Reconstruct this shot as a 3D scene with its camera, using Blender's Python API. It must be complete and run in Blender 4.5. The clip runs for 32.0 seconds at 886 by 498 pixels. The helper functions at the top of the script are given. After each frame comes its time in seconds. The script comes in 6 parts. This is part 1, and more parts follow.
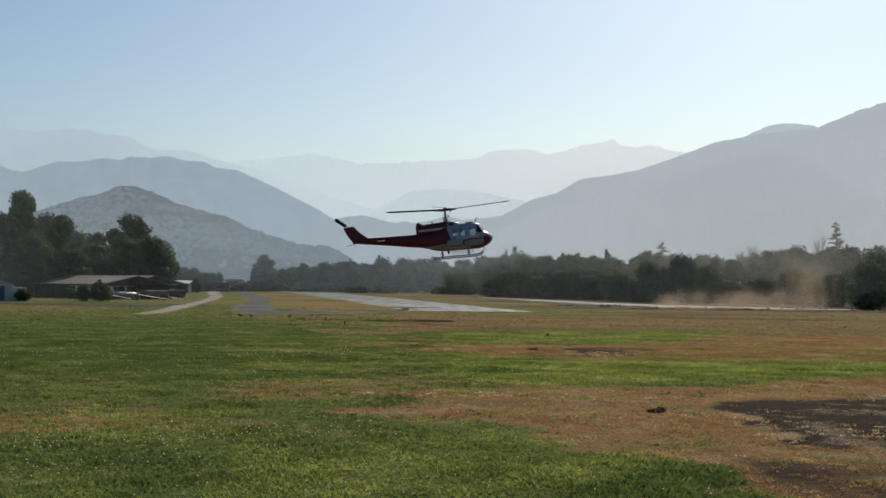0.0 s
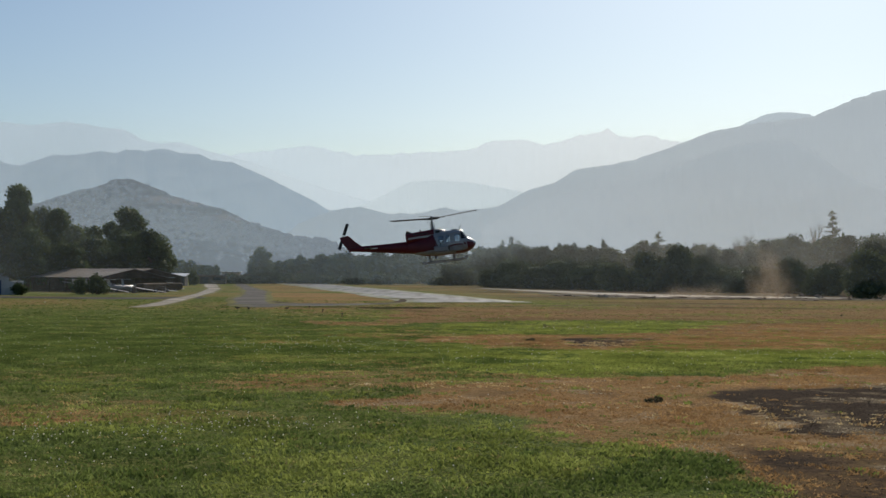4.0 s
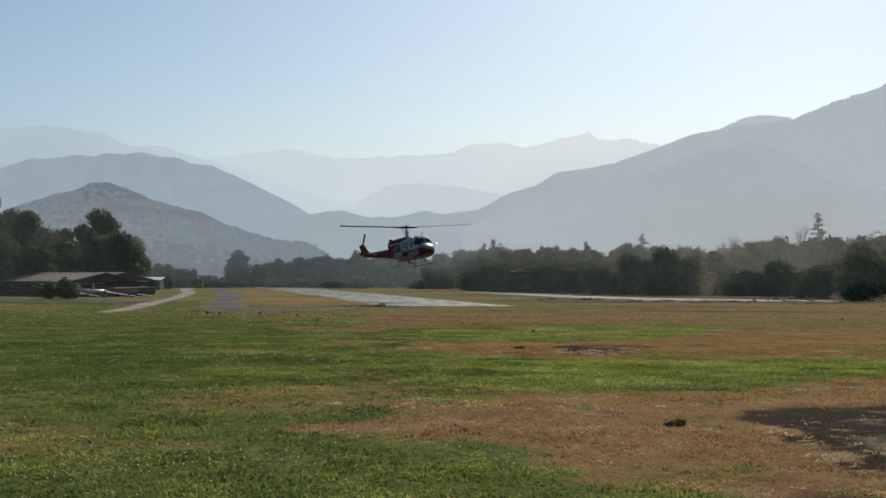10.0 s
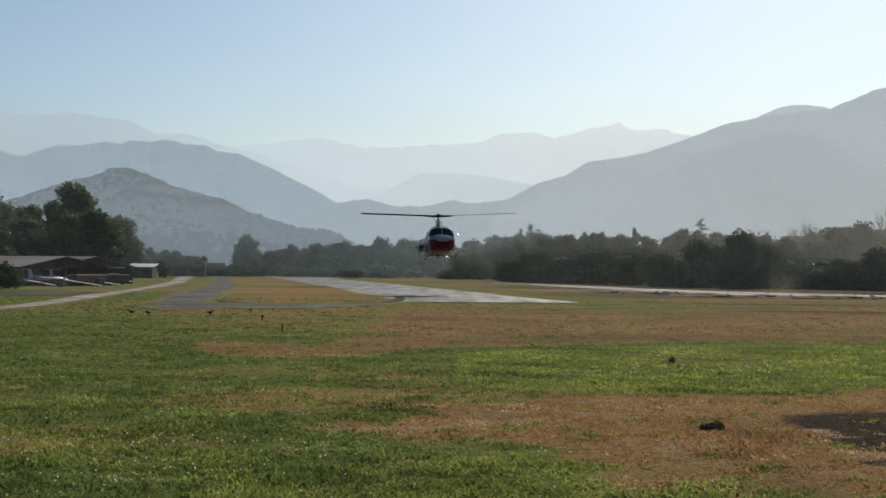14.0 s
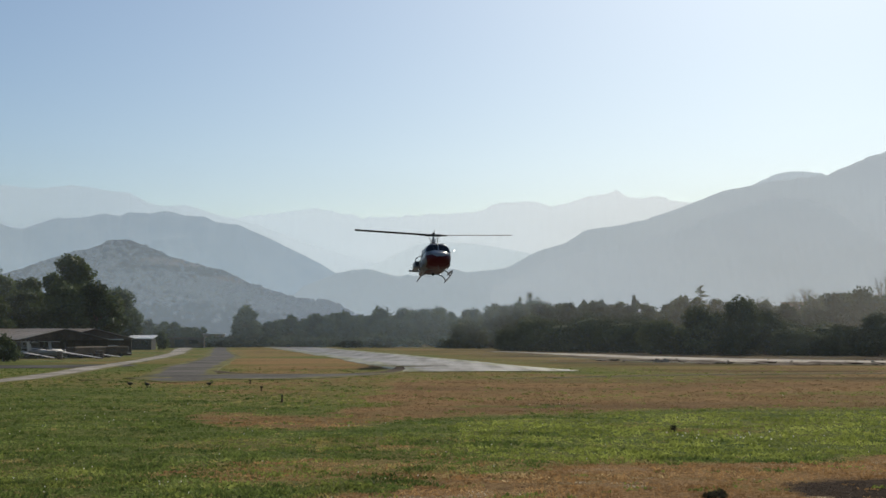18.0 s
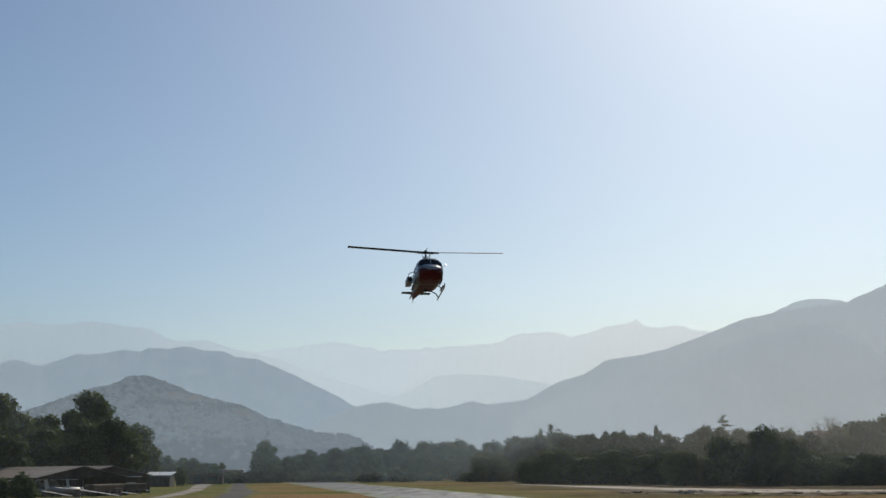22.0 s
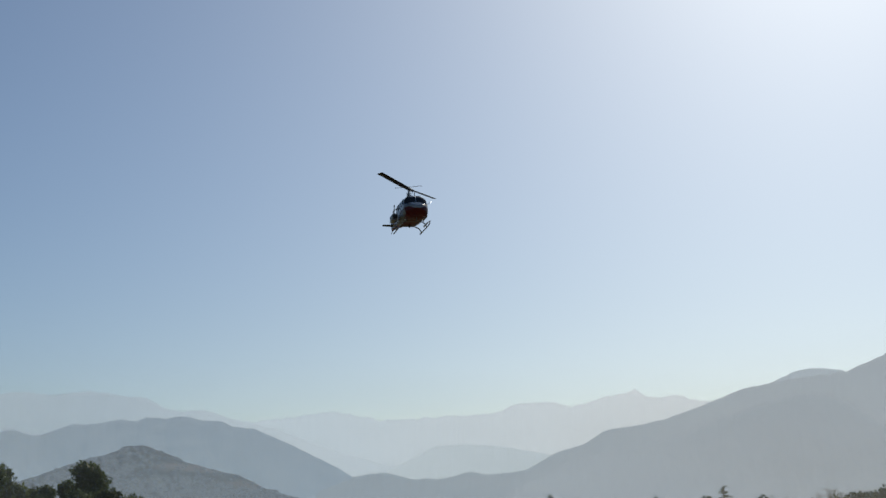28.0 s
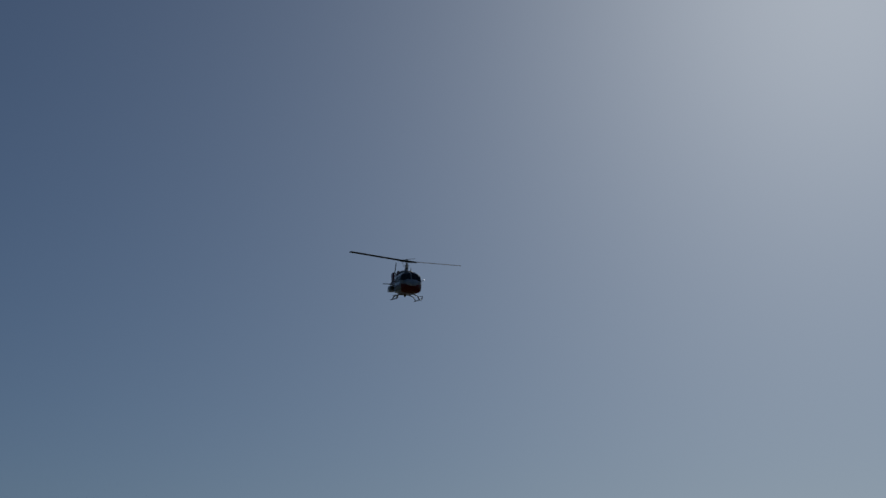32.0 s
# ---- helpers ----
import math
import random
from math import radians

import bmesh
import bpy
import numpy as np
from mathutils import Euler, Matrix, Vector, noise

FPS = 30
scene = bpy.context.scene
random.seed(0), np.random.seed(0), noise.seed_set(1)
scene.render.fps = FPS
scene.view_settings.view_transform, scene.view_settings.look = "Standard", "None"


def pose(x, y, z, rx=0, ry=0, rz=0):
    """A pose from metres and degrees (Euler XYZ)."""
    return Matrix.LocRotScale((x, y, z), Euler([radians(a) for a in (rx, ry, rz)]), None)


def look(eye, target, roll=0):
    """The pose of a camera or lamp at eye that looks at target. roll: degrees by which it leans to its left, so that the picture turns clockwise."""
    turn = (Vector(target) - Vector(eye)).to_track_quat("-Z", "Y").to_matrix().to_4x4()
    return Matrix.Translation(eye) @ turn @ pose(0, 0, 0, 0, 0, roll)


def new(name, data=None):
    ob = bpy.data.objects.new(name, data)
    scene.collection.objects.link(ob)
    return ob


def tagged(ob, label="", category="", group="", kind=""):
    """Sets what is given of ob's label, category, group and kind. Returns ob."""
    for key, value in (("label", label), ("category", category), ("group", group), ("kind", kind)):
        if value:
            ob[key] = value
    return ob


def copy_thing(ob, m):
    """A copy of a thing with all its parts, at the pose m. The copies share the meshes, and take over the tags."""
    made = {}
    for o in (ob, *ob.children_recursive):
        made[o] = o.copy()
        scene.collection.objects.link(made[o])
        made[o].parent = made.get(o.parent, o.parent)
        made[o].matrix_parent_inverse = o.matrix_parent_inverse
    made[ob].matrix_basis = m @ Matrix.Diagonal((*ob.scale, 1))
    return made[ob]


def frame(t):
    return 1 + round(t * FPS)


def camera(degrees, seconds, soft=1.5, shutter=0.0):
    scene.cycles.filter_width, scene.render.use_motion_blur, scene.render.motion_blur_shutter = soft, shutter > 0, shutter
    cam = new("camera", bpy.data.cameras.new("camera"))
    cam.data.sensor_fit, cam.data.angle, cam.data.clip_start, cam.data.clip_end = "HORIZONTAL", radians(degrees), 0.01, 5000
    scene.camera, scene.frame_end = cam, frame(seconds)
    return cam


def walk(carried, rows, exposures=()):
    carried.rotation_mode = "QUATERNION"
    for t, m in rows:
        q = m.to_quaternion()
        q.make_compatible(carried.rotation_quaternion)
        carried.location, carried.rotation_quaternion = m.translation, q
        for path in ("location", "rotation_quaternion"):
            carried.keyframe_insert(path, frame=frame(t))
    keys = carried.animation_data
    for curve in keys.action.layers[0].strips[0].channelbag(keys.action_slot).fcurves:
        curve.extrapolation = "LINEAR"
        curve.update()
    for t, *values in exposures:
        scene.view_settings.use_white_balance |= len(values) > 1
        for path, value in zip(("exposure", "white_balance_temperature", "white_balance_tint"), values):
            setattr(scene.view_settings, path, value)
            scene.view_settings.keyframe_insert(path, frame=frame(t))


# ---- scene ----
cam = camera(35.139, 32.0, soft=1.5)

# camera rows: seconds, y, height, heading to the right, tilt up, lean (degrees)
ROWS = [
    (0.0, -42.00, 3.200, 0.261, 1.306, 0.662),
    (0.5, -42.00, 3.200, 0.268, 1.050, 0.712),
    (1.0, -42.00, 3.200, 0.274, 0.719, 0.591),
    (1.5, -42.00, 3.200, 0.205, 0.631, 0.223),
    (2.0, -42.00, 3.200, 0.382, 0.784, -0.107),
    (2.5, -42.00, 3.200, 0.576, 0.849, 0.165),
    (4.5, -42.00, 3.200, 0.346, 0.953, 0.270),
    (5.0, -42.00, 3.200, 0.228, 0.880, 0.115),
    (5.5, -42.00, 3.200, 0.033, 0.827, 0.157),
    (6.0, -42.00, 3.200, 0.064, 0.840, 0.160),
    (6.5, -42.00, 3.200, 0.411, 0.837, 0.198),
    (7.0, -42.00, 3.200, 0.600, 0.639, 0.161),
    (7.5, -42.00, 3.200, 0.656, 0.524, 0.216),
    (8.0, -42.00, 3.200, 0.663, 0.815, 0.187),
    (8.5, -42.00, 3.200, 0.789, 0.965, 0.252),
    (9.0, -42.00, 3.200, 0.973, 0.820, 0.096),
    (9.5, -42.00, 3.200, 1.079, 0.818, -0.086),
    (9.7, -42.00, 3.200, 1.126, 0.902, 0.002),
    (9.8, -41.60, 3.195, 1.152, 0.947, 0.046),
    (9.9, -39.90, 3.175, 1.178, 1.006, 0.100),
    (10.0, -36.60, 3.136, 1.201, 1.088, 0.175),
    (10.1, -32.80, 3.090, 1.216, 1.188, 0.270),
    (10.2, -29.00, 3.045, 1.218, 1.305, 0.385),
    (10.3, -25.20, 3.000, 1.214, 1.431, 0.511),
    (10.4, -21.40, 2.955, 1.199, 1.551, 0.623),
    (10.5, -17.60, 2.910, 1.131, 1.650, 0.710),
    (10.6, -13.80, 2.864, 1.067, 1.728, 0.771),
    (10.7, -10.00, 2.819, 0.977, 1.784, 0.806),
    (10.8, -6.20, 2.774, 0.872, 1.829, 0.828),
    (10.9, -2.70, 2.732, 0.767, 1.865, 0.841),
    (11.0, -0.60, 2.707, 0.640, 1.900, 0.872),
    (11.1, 0.00, 2.700, 0.567, 1.856, 0.826),
    (11.5, 0.00, 2.700, 0.265, 1.651, 0.645),
    (12.0, 0.00, 2.700, 0.077, 1.498, 0.636),
    (12.5, 0.00, 2.700, -0.005, 1.356, 0.574),
    (13.0, 0.00, 2.700, 0.034, 1.023, 0.486),
    (13.5, 0.00, 2.700, 0.025, 0.730, 0.576),
    (15.5, 0.00, 2.700, 0.196, 0.679, 0.263),
    (16.0, 0.00, 2.700, 0.109, 0.943, 0.123),
    (16.5, 0.00, 2.700, -0.019, 1.423, 0.017),
    (17.0, 0.00, 2.700, -0.073, 1.931, 0.009),
    (17.5, 0.00, 2.700, -0.051, 2.704, 0.095),
    (18.0, 0.00, 2.700, 0.072, 3.527, 0.061),
    (18.5, 0.00, 2.700, -0.102, 4.036, -0.057),
    (19.0, 0.00, 2.700, -0.498, 4.268, -0.250),
    (19.5, 0.00, 2.700, -0.637, 4.938, -0.311),
    (20.0, 0.00, 2.700, -0.721, 5.667, -0.453),
    (20.5, 0.00, 2.700, -0.745, 6.488, -0.638),
    (21.0, 0.00, 2.700, -0.731, 7.059, -0.703),
    (21.5, 0.00, 2.700, -0.645, 7.757, -0.642),
    (22.0, 0.00, 2.700, -0.674, 8.929, -0.568),
    (22.5, 0.00, 2.700, -0.951, 9.931, -0.360),
    (23.0, 0.00, 2.700, -0.882, 10.296, -0.576),
    (23.5, 0.00, 2.700, -0.855, 10.694, -0.717),
    (24.0, 0.00, 2.700, -0.864, 11.050, -0.812),
    (24.5, 0.00, 2.700, -0.877, 11.285, -0.827),
    (26.5, 0.00, 2.700, -0.733, 11.432, -0.918),
    (27.0, 0.00, 2.700, -0.580, 11.896, -0.450),
    (27.5, 0.00, 2.700, -0.425, 11.726, -0.654),
    (28.0, 0.00, 2.700, -0.587, 11.761, -0.578),
    (28.5, 0.00, 2.700, -0.037, 12.298, -0.412),
    (29.0, 0.00, 2.700, -0.058, 13.362, -0.443),
    (29.5, 0.00, 2.700, -0.484, 14.160, -0.207),
    (30.0, 0.00, 2.700, -0.945, 14.797, -0.157),
    (30.5, 0.00, 2.700, -1.223, 16.107, -0.042),
    (31.0, 0.00, 2.700, -1.250, 17.150, 0.000),
    (31.5, 0.00, 2.700, -1.300, 18.200, 0.000),
    (32.0, 0.00, 2.700, -1.300, 19.100, 0.000),
]
walk(cam, [(t, pose(0, y, z, 90 + up, 0, -turn) @ pose(0, 0, 0, 0, 0, lean)) for t, y, z, turn, up, lean in ROWS],
     exposures=[(0, 0.0, 6550, 10), (10, 0.0, 6550, 10), (12, 0.03, 6600, 10), (17, 0.03, 6600, 10), (18, 0.0, 6550, 10), (20, -0.04, 6570, 10), (21, -0.14, 6500, 10), (22, -0.13, 6460, 10), (24, -0.19, 6470, 10), (27, -0.26, 6470, 10), (28, -0.27, 6420, 10), (29, -0.33, 6380, 10), (30, -0.50, 6250, 10), (31, -1.20, 5960, 10), (32, -1.57, 5860, 10)])

# ---- light ----
SUN_AZ, SUN_EL = 17.0, 31.6
world = bpy.data.worlds.new("sky")
scene.world = world
world.use_nodes = True
wn, wl = world.node_tree.nodes, world.node_tree.links
sky = wn.new("ShaderNodeTexSky")
sky.sky_type, sky.sun_disc = "NISHITA", False
sky.sun_elevation, sky.sun_rotation = radians(SUN_EL), radians(SUN_AZ)
sky.altitude, sky.air_density, sky.dust_density, sky.ozone_density = 600, 1.0, 1.65, 2.0
tint = wn.new("ShaderNodeMix")
tint.data_type, tint.blend_type = "RGBA", "MULTIPLY"
tint.inputs[0].default_value, tint.inputs[7].default_value = 1.0, (0.885, 1.0, 1.08, 1)
wl.new(sky.outputs[0], tint.inputs[6])
wl.new(tint.outputs[2], wn["Background"].inputs[0])
wn["Background"].inputs[1].default_value = 0.070
sun = new("sun", bpy.data.lights.new("sun", "SUN"))
sun.data.energy, sun.data.angle, sun.data.color = 3.7, radians(0.6), (1.0, 0.90, 0.74)
_a, _e = radians(SUN_AZ), radians(SUN_EL)
sun.matrix_basis = look((math.sin(_a) * math.cos(_e) * 100, math.cos(_a) * math.cos(_e) * 100, math.sin(_e) * 100), (0, 0, 0))


# ---- materials ----
def mat(name, c1, c2, scale=4.0, rough=0.8, metal=0.0, bump=0.0, fine=8.0, spread=(0.35, 0.65), vary=0.0, coat=0.0, translucent=0.0, spec=0.5):
    """Principled surface whose colour wanders between two tones at two scales, with a fine relief."""
    m = bpy.data.materials.new(name)
    m.use_nodes = True
    n, l = m.node_tree.nodes, m.node_tree.links
    b = n["Principled BSDF"]
    b.inputs["Roughness"].default_value, b.inputs["Metallic"].default_value = rough, metal
    b.inputs["Coat Weight"].default_value, b.inputs["Specular IOR Level"].default_value = coat, spec
    tc = n.new("ShaderNodeTexCoord")
    big, small = n.new("ShaderNodeTexNoise"), n.new("ShaderNodeTexNoise")
    big.inputs["Scale"].default_value, small.inputs["Scale"].default_value = scale, scale * fine
    big.inputs["Detail"].default_value = small.inputs["Detail"].default_value = 4
    mixn = n.new("ShaderNodeMix")
    mixn.inputs[0].default_value = 0.4
    ramp = n.new("ShaderNodeValToRGB")
    ramp.color_ramp.elements[0].position, ramp.color_ramp.elements[1].position = spread
    ramp.color_ramp.elements[0].color, ramp.color_ramp.elements[1].color = (*c1, 1), (*c2, 1)
    for t in (big, small):
        l.new(tc.outputs["Object"], t.inputs["Vector"])
    l.new(big.outputs[0], mixn.inputs[2])
    l.new(small.outputs[0], mixn.inputs[3])
    out = mixn.outputs[0]
    if vary:
        info, mul = n.new("ShaderNodeObjectInfo"), n.new("ShaderNodeMath")
        mul.operation, mul.inputs[1].default_value = "MULTIPLY_ADD", vary
        mul.inputs[2].default_value = -vary / 2
        add = n.new("ShaderNodeMath")
        l.new(info.outputs["Random"], mul.inputs[0])
        l.new(out, add.inputs[0])
        l.new(mul.outputs[0], add.inputs[1])
        out = add.outputs[0]
    l.new(out, ramp.inputs[0])
    l.new(ramp.outputs[0], b.inputs["Base Color"])
    if bump:
        bp = n.new("ShaderNodeBump")
        bp.inputs["Strength"].default_value, bp.inputs["Distance"].default_value = bump, 0.05
        l.new(small.outputs[0], bp.inputs["Height"])
        l.new(bp.outputs[0], b.inputs["Normal"])
    if translucent:
        tr, ms = n.new("ShaderNodeBsdfTranslucent"), n.new("ShaderNodeMixShader")
        ms.inputs[0].default_value = translucent
        l.new(ramp.outputs[0], tr.inputs[0])
        l.new(b.outputs[0], ms.inputs[1])
        l.new(tr.outputs[0], ms.inputs[2])
        l.new(ms.outputs[0], n["Material Output"].inputs[0])
    return m


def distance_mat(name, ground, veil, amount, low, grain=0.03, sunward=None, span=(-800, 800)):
    """Rock and scrub mountain side; miles of haze painted in as emission, thicker downwards."""
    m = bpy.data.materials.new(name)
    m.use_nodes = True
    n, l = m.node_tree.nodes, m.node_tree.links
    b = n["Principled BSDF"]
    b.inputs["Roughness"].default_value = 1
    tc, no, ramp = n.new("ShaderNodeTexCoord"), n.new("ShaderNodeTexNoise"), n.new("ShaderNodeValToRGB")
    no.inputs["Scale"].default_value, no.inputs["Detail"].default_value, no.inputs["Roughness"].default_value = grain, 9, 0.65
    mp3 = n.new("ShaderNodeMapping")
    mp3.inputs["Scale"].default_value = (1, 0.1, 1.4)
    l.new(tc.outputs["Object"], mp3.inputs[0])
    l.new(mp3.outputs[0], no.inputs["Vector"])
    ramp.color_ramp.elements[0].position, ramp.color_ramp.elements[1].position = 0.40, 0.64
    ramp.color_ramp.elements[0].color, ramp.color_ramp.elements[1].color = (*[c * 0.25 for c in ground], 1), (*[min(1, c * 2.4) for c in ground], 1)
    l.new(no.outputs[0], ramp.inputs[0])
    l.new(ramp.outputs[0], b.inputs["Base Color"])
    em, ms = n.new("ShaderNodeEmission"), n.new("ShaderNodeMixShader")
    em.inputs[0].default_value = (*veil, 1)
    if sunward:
        # the painted haze emits more towards the sun
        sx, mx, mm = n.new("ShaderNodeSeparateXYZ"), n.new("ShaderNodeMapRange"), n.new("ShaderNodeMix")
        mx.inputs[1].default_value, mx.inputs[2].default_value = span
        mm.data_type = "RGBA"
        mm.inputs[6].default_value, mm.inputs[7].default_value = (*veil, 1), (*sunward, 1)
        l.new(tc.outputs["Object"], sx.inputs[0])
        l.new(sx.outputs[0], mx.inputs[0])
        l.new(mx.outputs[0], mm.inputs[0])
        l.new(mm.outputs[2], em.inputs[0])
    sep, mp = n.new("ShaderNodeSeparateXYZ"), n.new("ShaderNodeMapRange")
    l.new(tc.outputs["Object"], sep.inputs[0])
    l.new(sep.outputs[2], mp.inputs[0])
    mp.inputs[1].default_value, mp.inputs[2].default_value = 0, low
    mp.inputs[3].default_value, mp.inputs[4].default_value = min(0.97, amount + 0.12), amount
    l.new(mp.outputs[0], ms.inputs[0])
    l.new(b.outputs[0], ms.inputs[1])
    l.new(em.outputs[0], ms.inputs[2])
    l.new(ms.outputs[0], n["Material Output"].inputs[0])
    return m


def dust_mat(name, colour, dense, scale):
    """Hanging dust and stand-in haze: mostly clear, thinning to nothing at each puff's rim."""
    m = bpy.data.materials.new(name)
    m.use_nodes = True
    n, l = m.node_tree.nodes, m.node_tree.links
    n.remove(n["Principled BSDF"])
    tc, no, gr = n.new("ShaderNodeTexCoord"), n.new("ShaderNodeTexNoise"), n.new("ShaderNodeTexGradient")
    gr.gradient_type = "SPHERICAL"
    no.inputs["Scale"].default_value, no.inputs["Detail"].default_value = scale, 5
    l.new(tc.outputs["Object"], gr.inputs["Vector"])
    info, addv = n.new("ShaderNodeObjectInfo"), n.new("ShaderNodeVectorMath")
    l.new(tc.outputs["Object"], addv.inputs[0])
    l.new(info.outputs["Random"], addv.inputs[1])
    l.new(addv.outputs[0], no.inputs["Vector"])
    ramp = n.new("ShaderNodeMapRange")
    ramp.inputs[1].default_value, ramp.inputs[2].default_value = 0.3, 0.7
    l.new(no.outputs[0], ramp.inputs[0])
    mul, mul2 = n.new("ShaderNodeMath"), n.new("ShaderNodeMath")
    mul.operation = mul2.operation = "MULTIPLY"
    mul2.inputs[1].default_value = dense
    l.new(ramp.outputs[0], mul.inputs[0])
    l.new(gr.outputs["Fac"], mul.inputs[1])
    l.new(mul.outputs[0], mul2.inputs[0])
    clear, df, tl, body, ms = (n.new("ShaderNodeBsdfTransparent"), n.new("ShaderNodeBsdfDiffuse"), n.new("ShaderNodeBsdfTranslucent"),
                               n.new("ShaderNodeMixShader"), n.new("ShaderNodeMixShader"))
    df.inputs[0].default_value = tl.inputs[0].default_value = (*colour, 1)
    body.inputs[0].default_value = 0.6
    l.new(df.outputs[0], body.inputs[1])
    l.new(tl.outputs[0], body.inputs[2])
    l.new(mul2.outputs[0], ms.inputs[0])
    l.new(clear.outputs[0], ms.inputs[1])
    l.new(body.outputs[0], ms.inputs[2])
    l.new(ms.outputs[0], n["Material Output"].inputs[0])
    return m


def pane_mat(name):
    """Thin clear window pane, see-through with a slight gloss."""
    m = bpy.data.materials.new(name)
    m.use_nodes = True
    n, l = m.node_tree.nodes, m.node_tree.links
    n.remove(n["Principled BSDF"])
    c, g, ms = n.new("ShaderNodeBsdfTransparent"), n.new("ShaderNodeBsdfGlossy"), n.new("ShaderNodeMixShader")
    c.inputs[0].default_value, g.inputs["Roughness"].default_value, ms.inputs[0].default_value = (0.75, 0.8, 0.82, 1), 0.05, 0.12
    l.new(c.outputs[0], ms.inputs[1])
    l.new(g.outputs[0], ms.inputs[2])
    l.new(ms.outputs[0], n["Material Output"].inputs[0])
    return m


def glow_mat(name, colour, power):
    m = bpy.data.materials.new(name)
    m.use_nodes = True
    b = m.node_tree.nodes["Principled BSDF"]
    b.inputs["Base Color"].default_value = (*colour, 1)
    b.inputs["Emission Color"].default_value = (*colour, 1)
    b.inputs["Emission Strength"].default_value = power
    return m


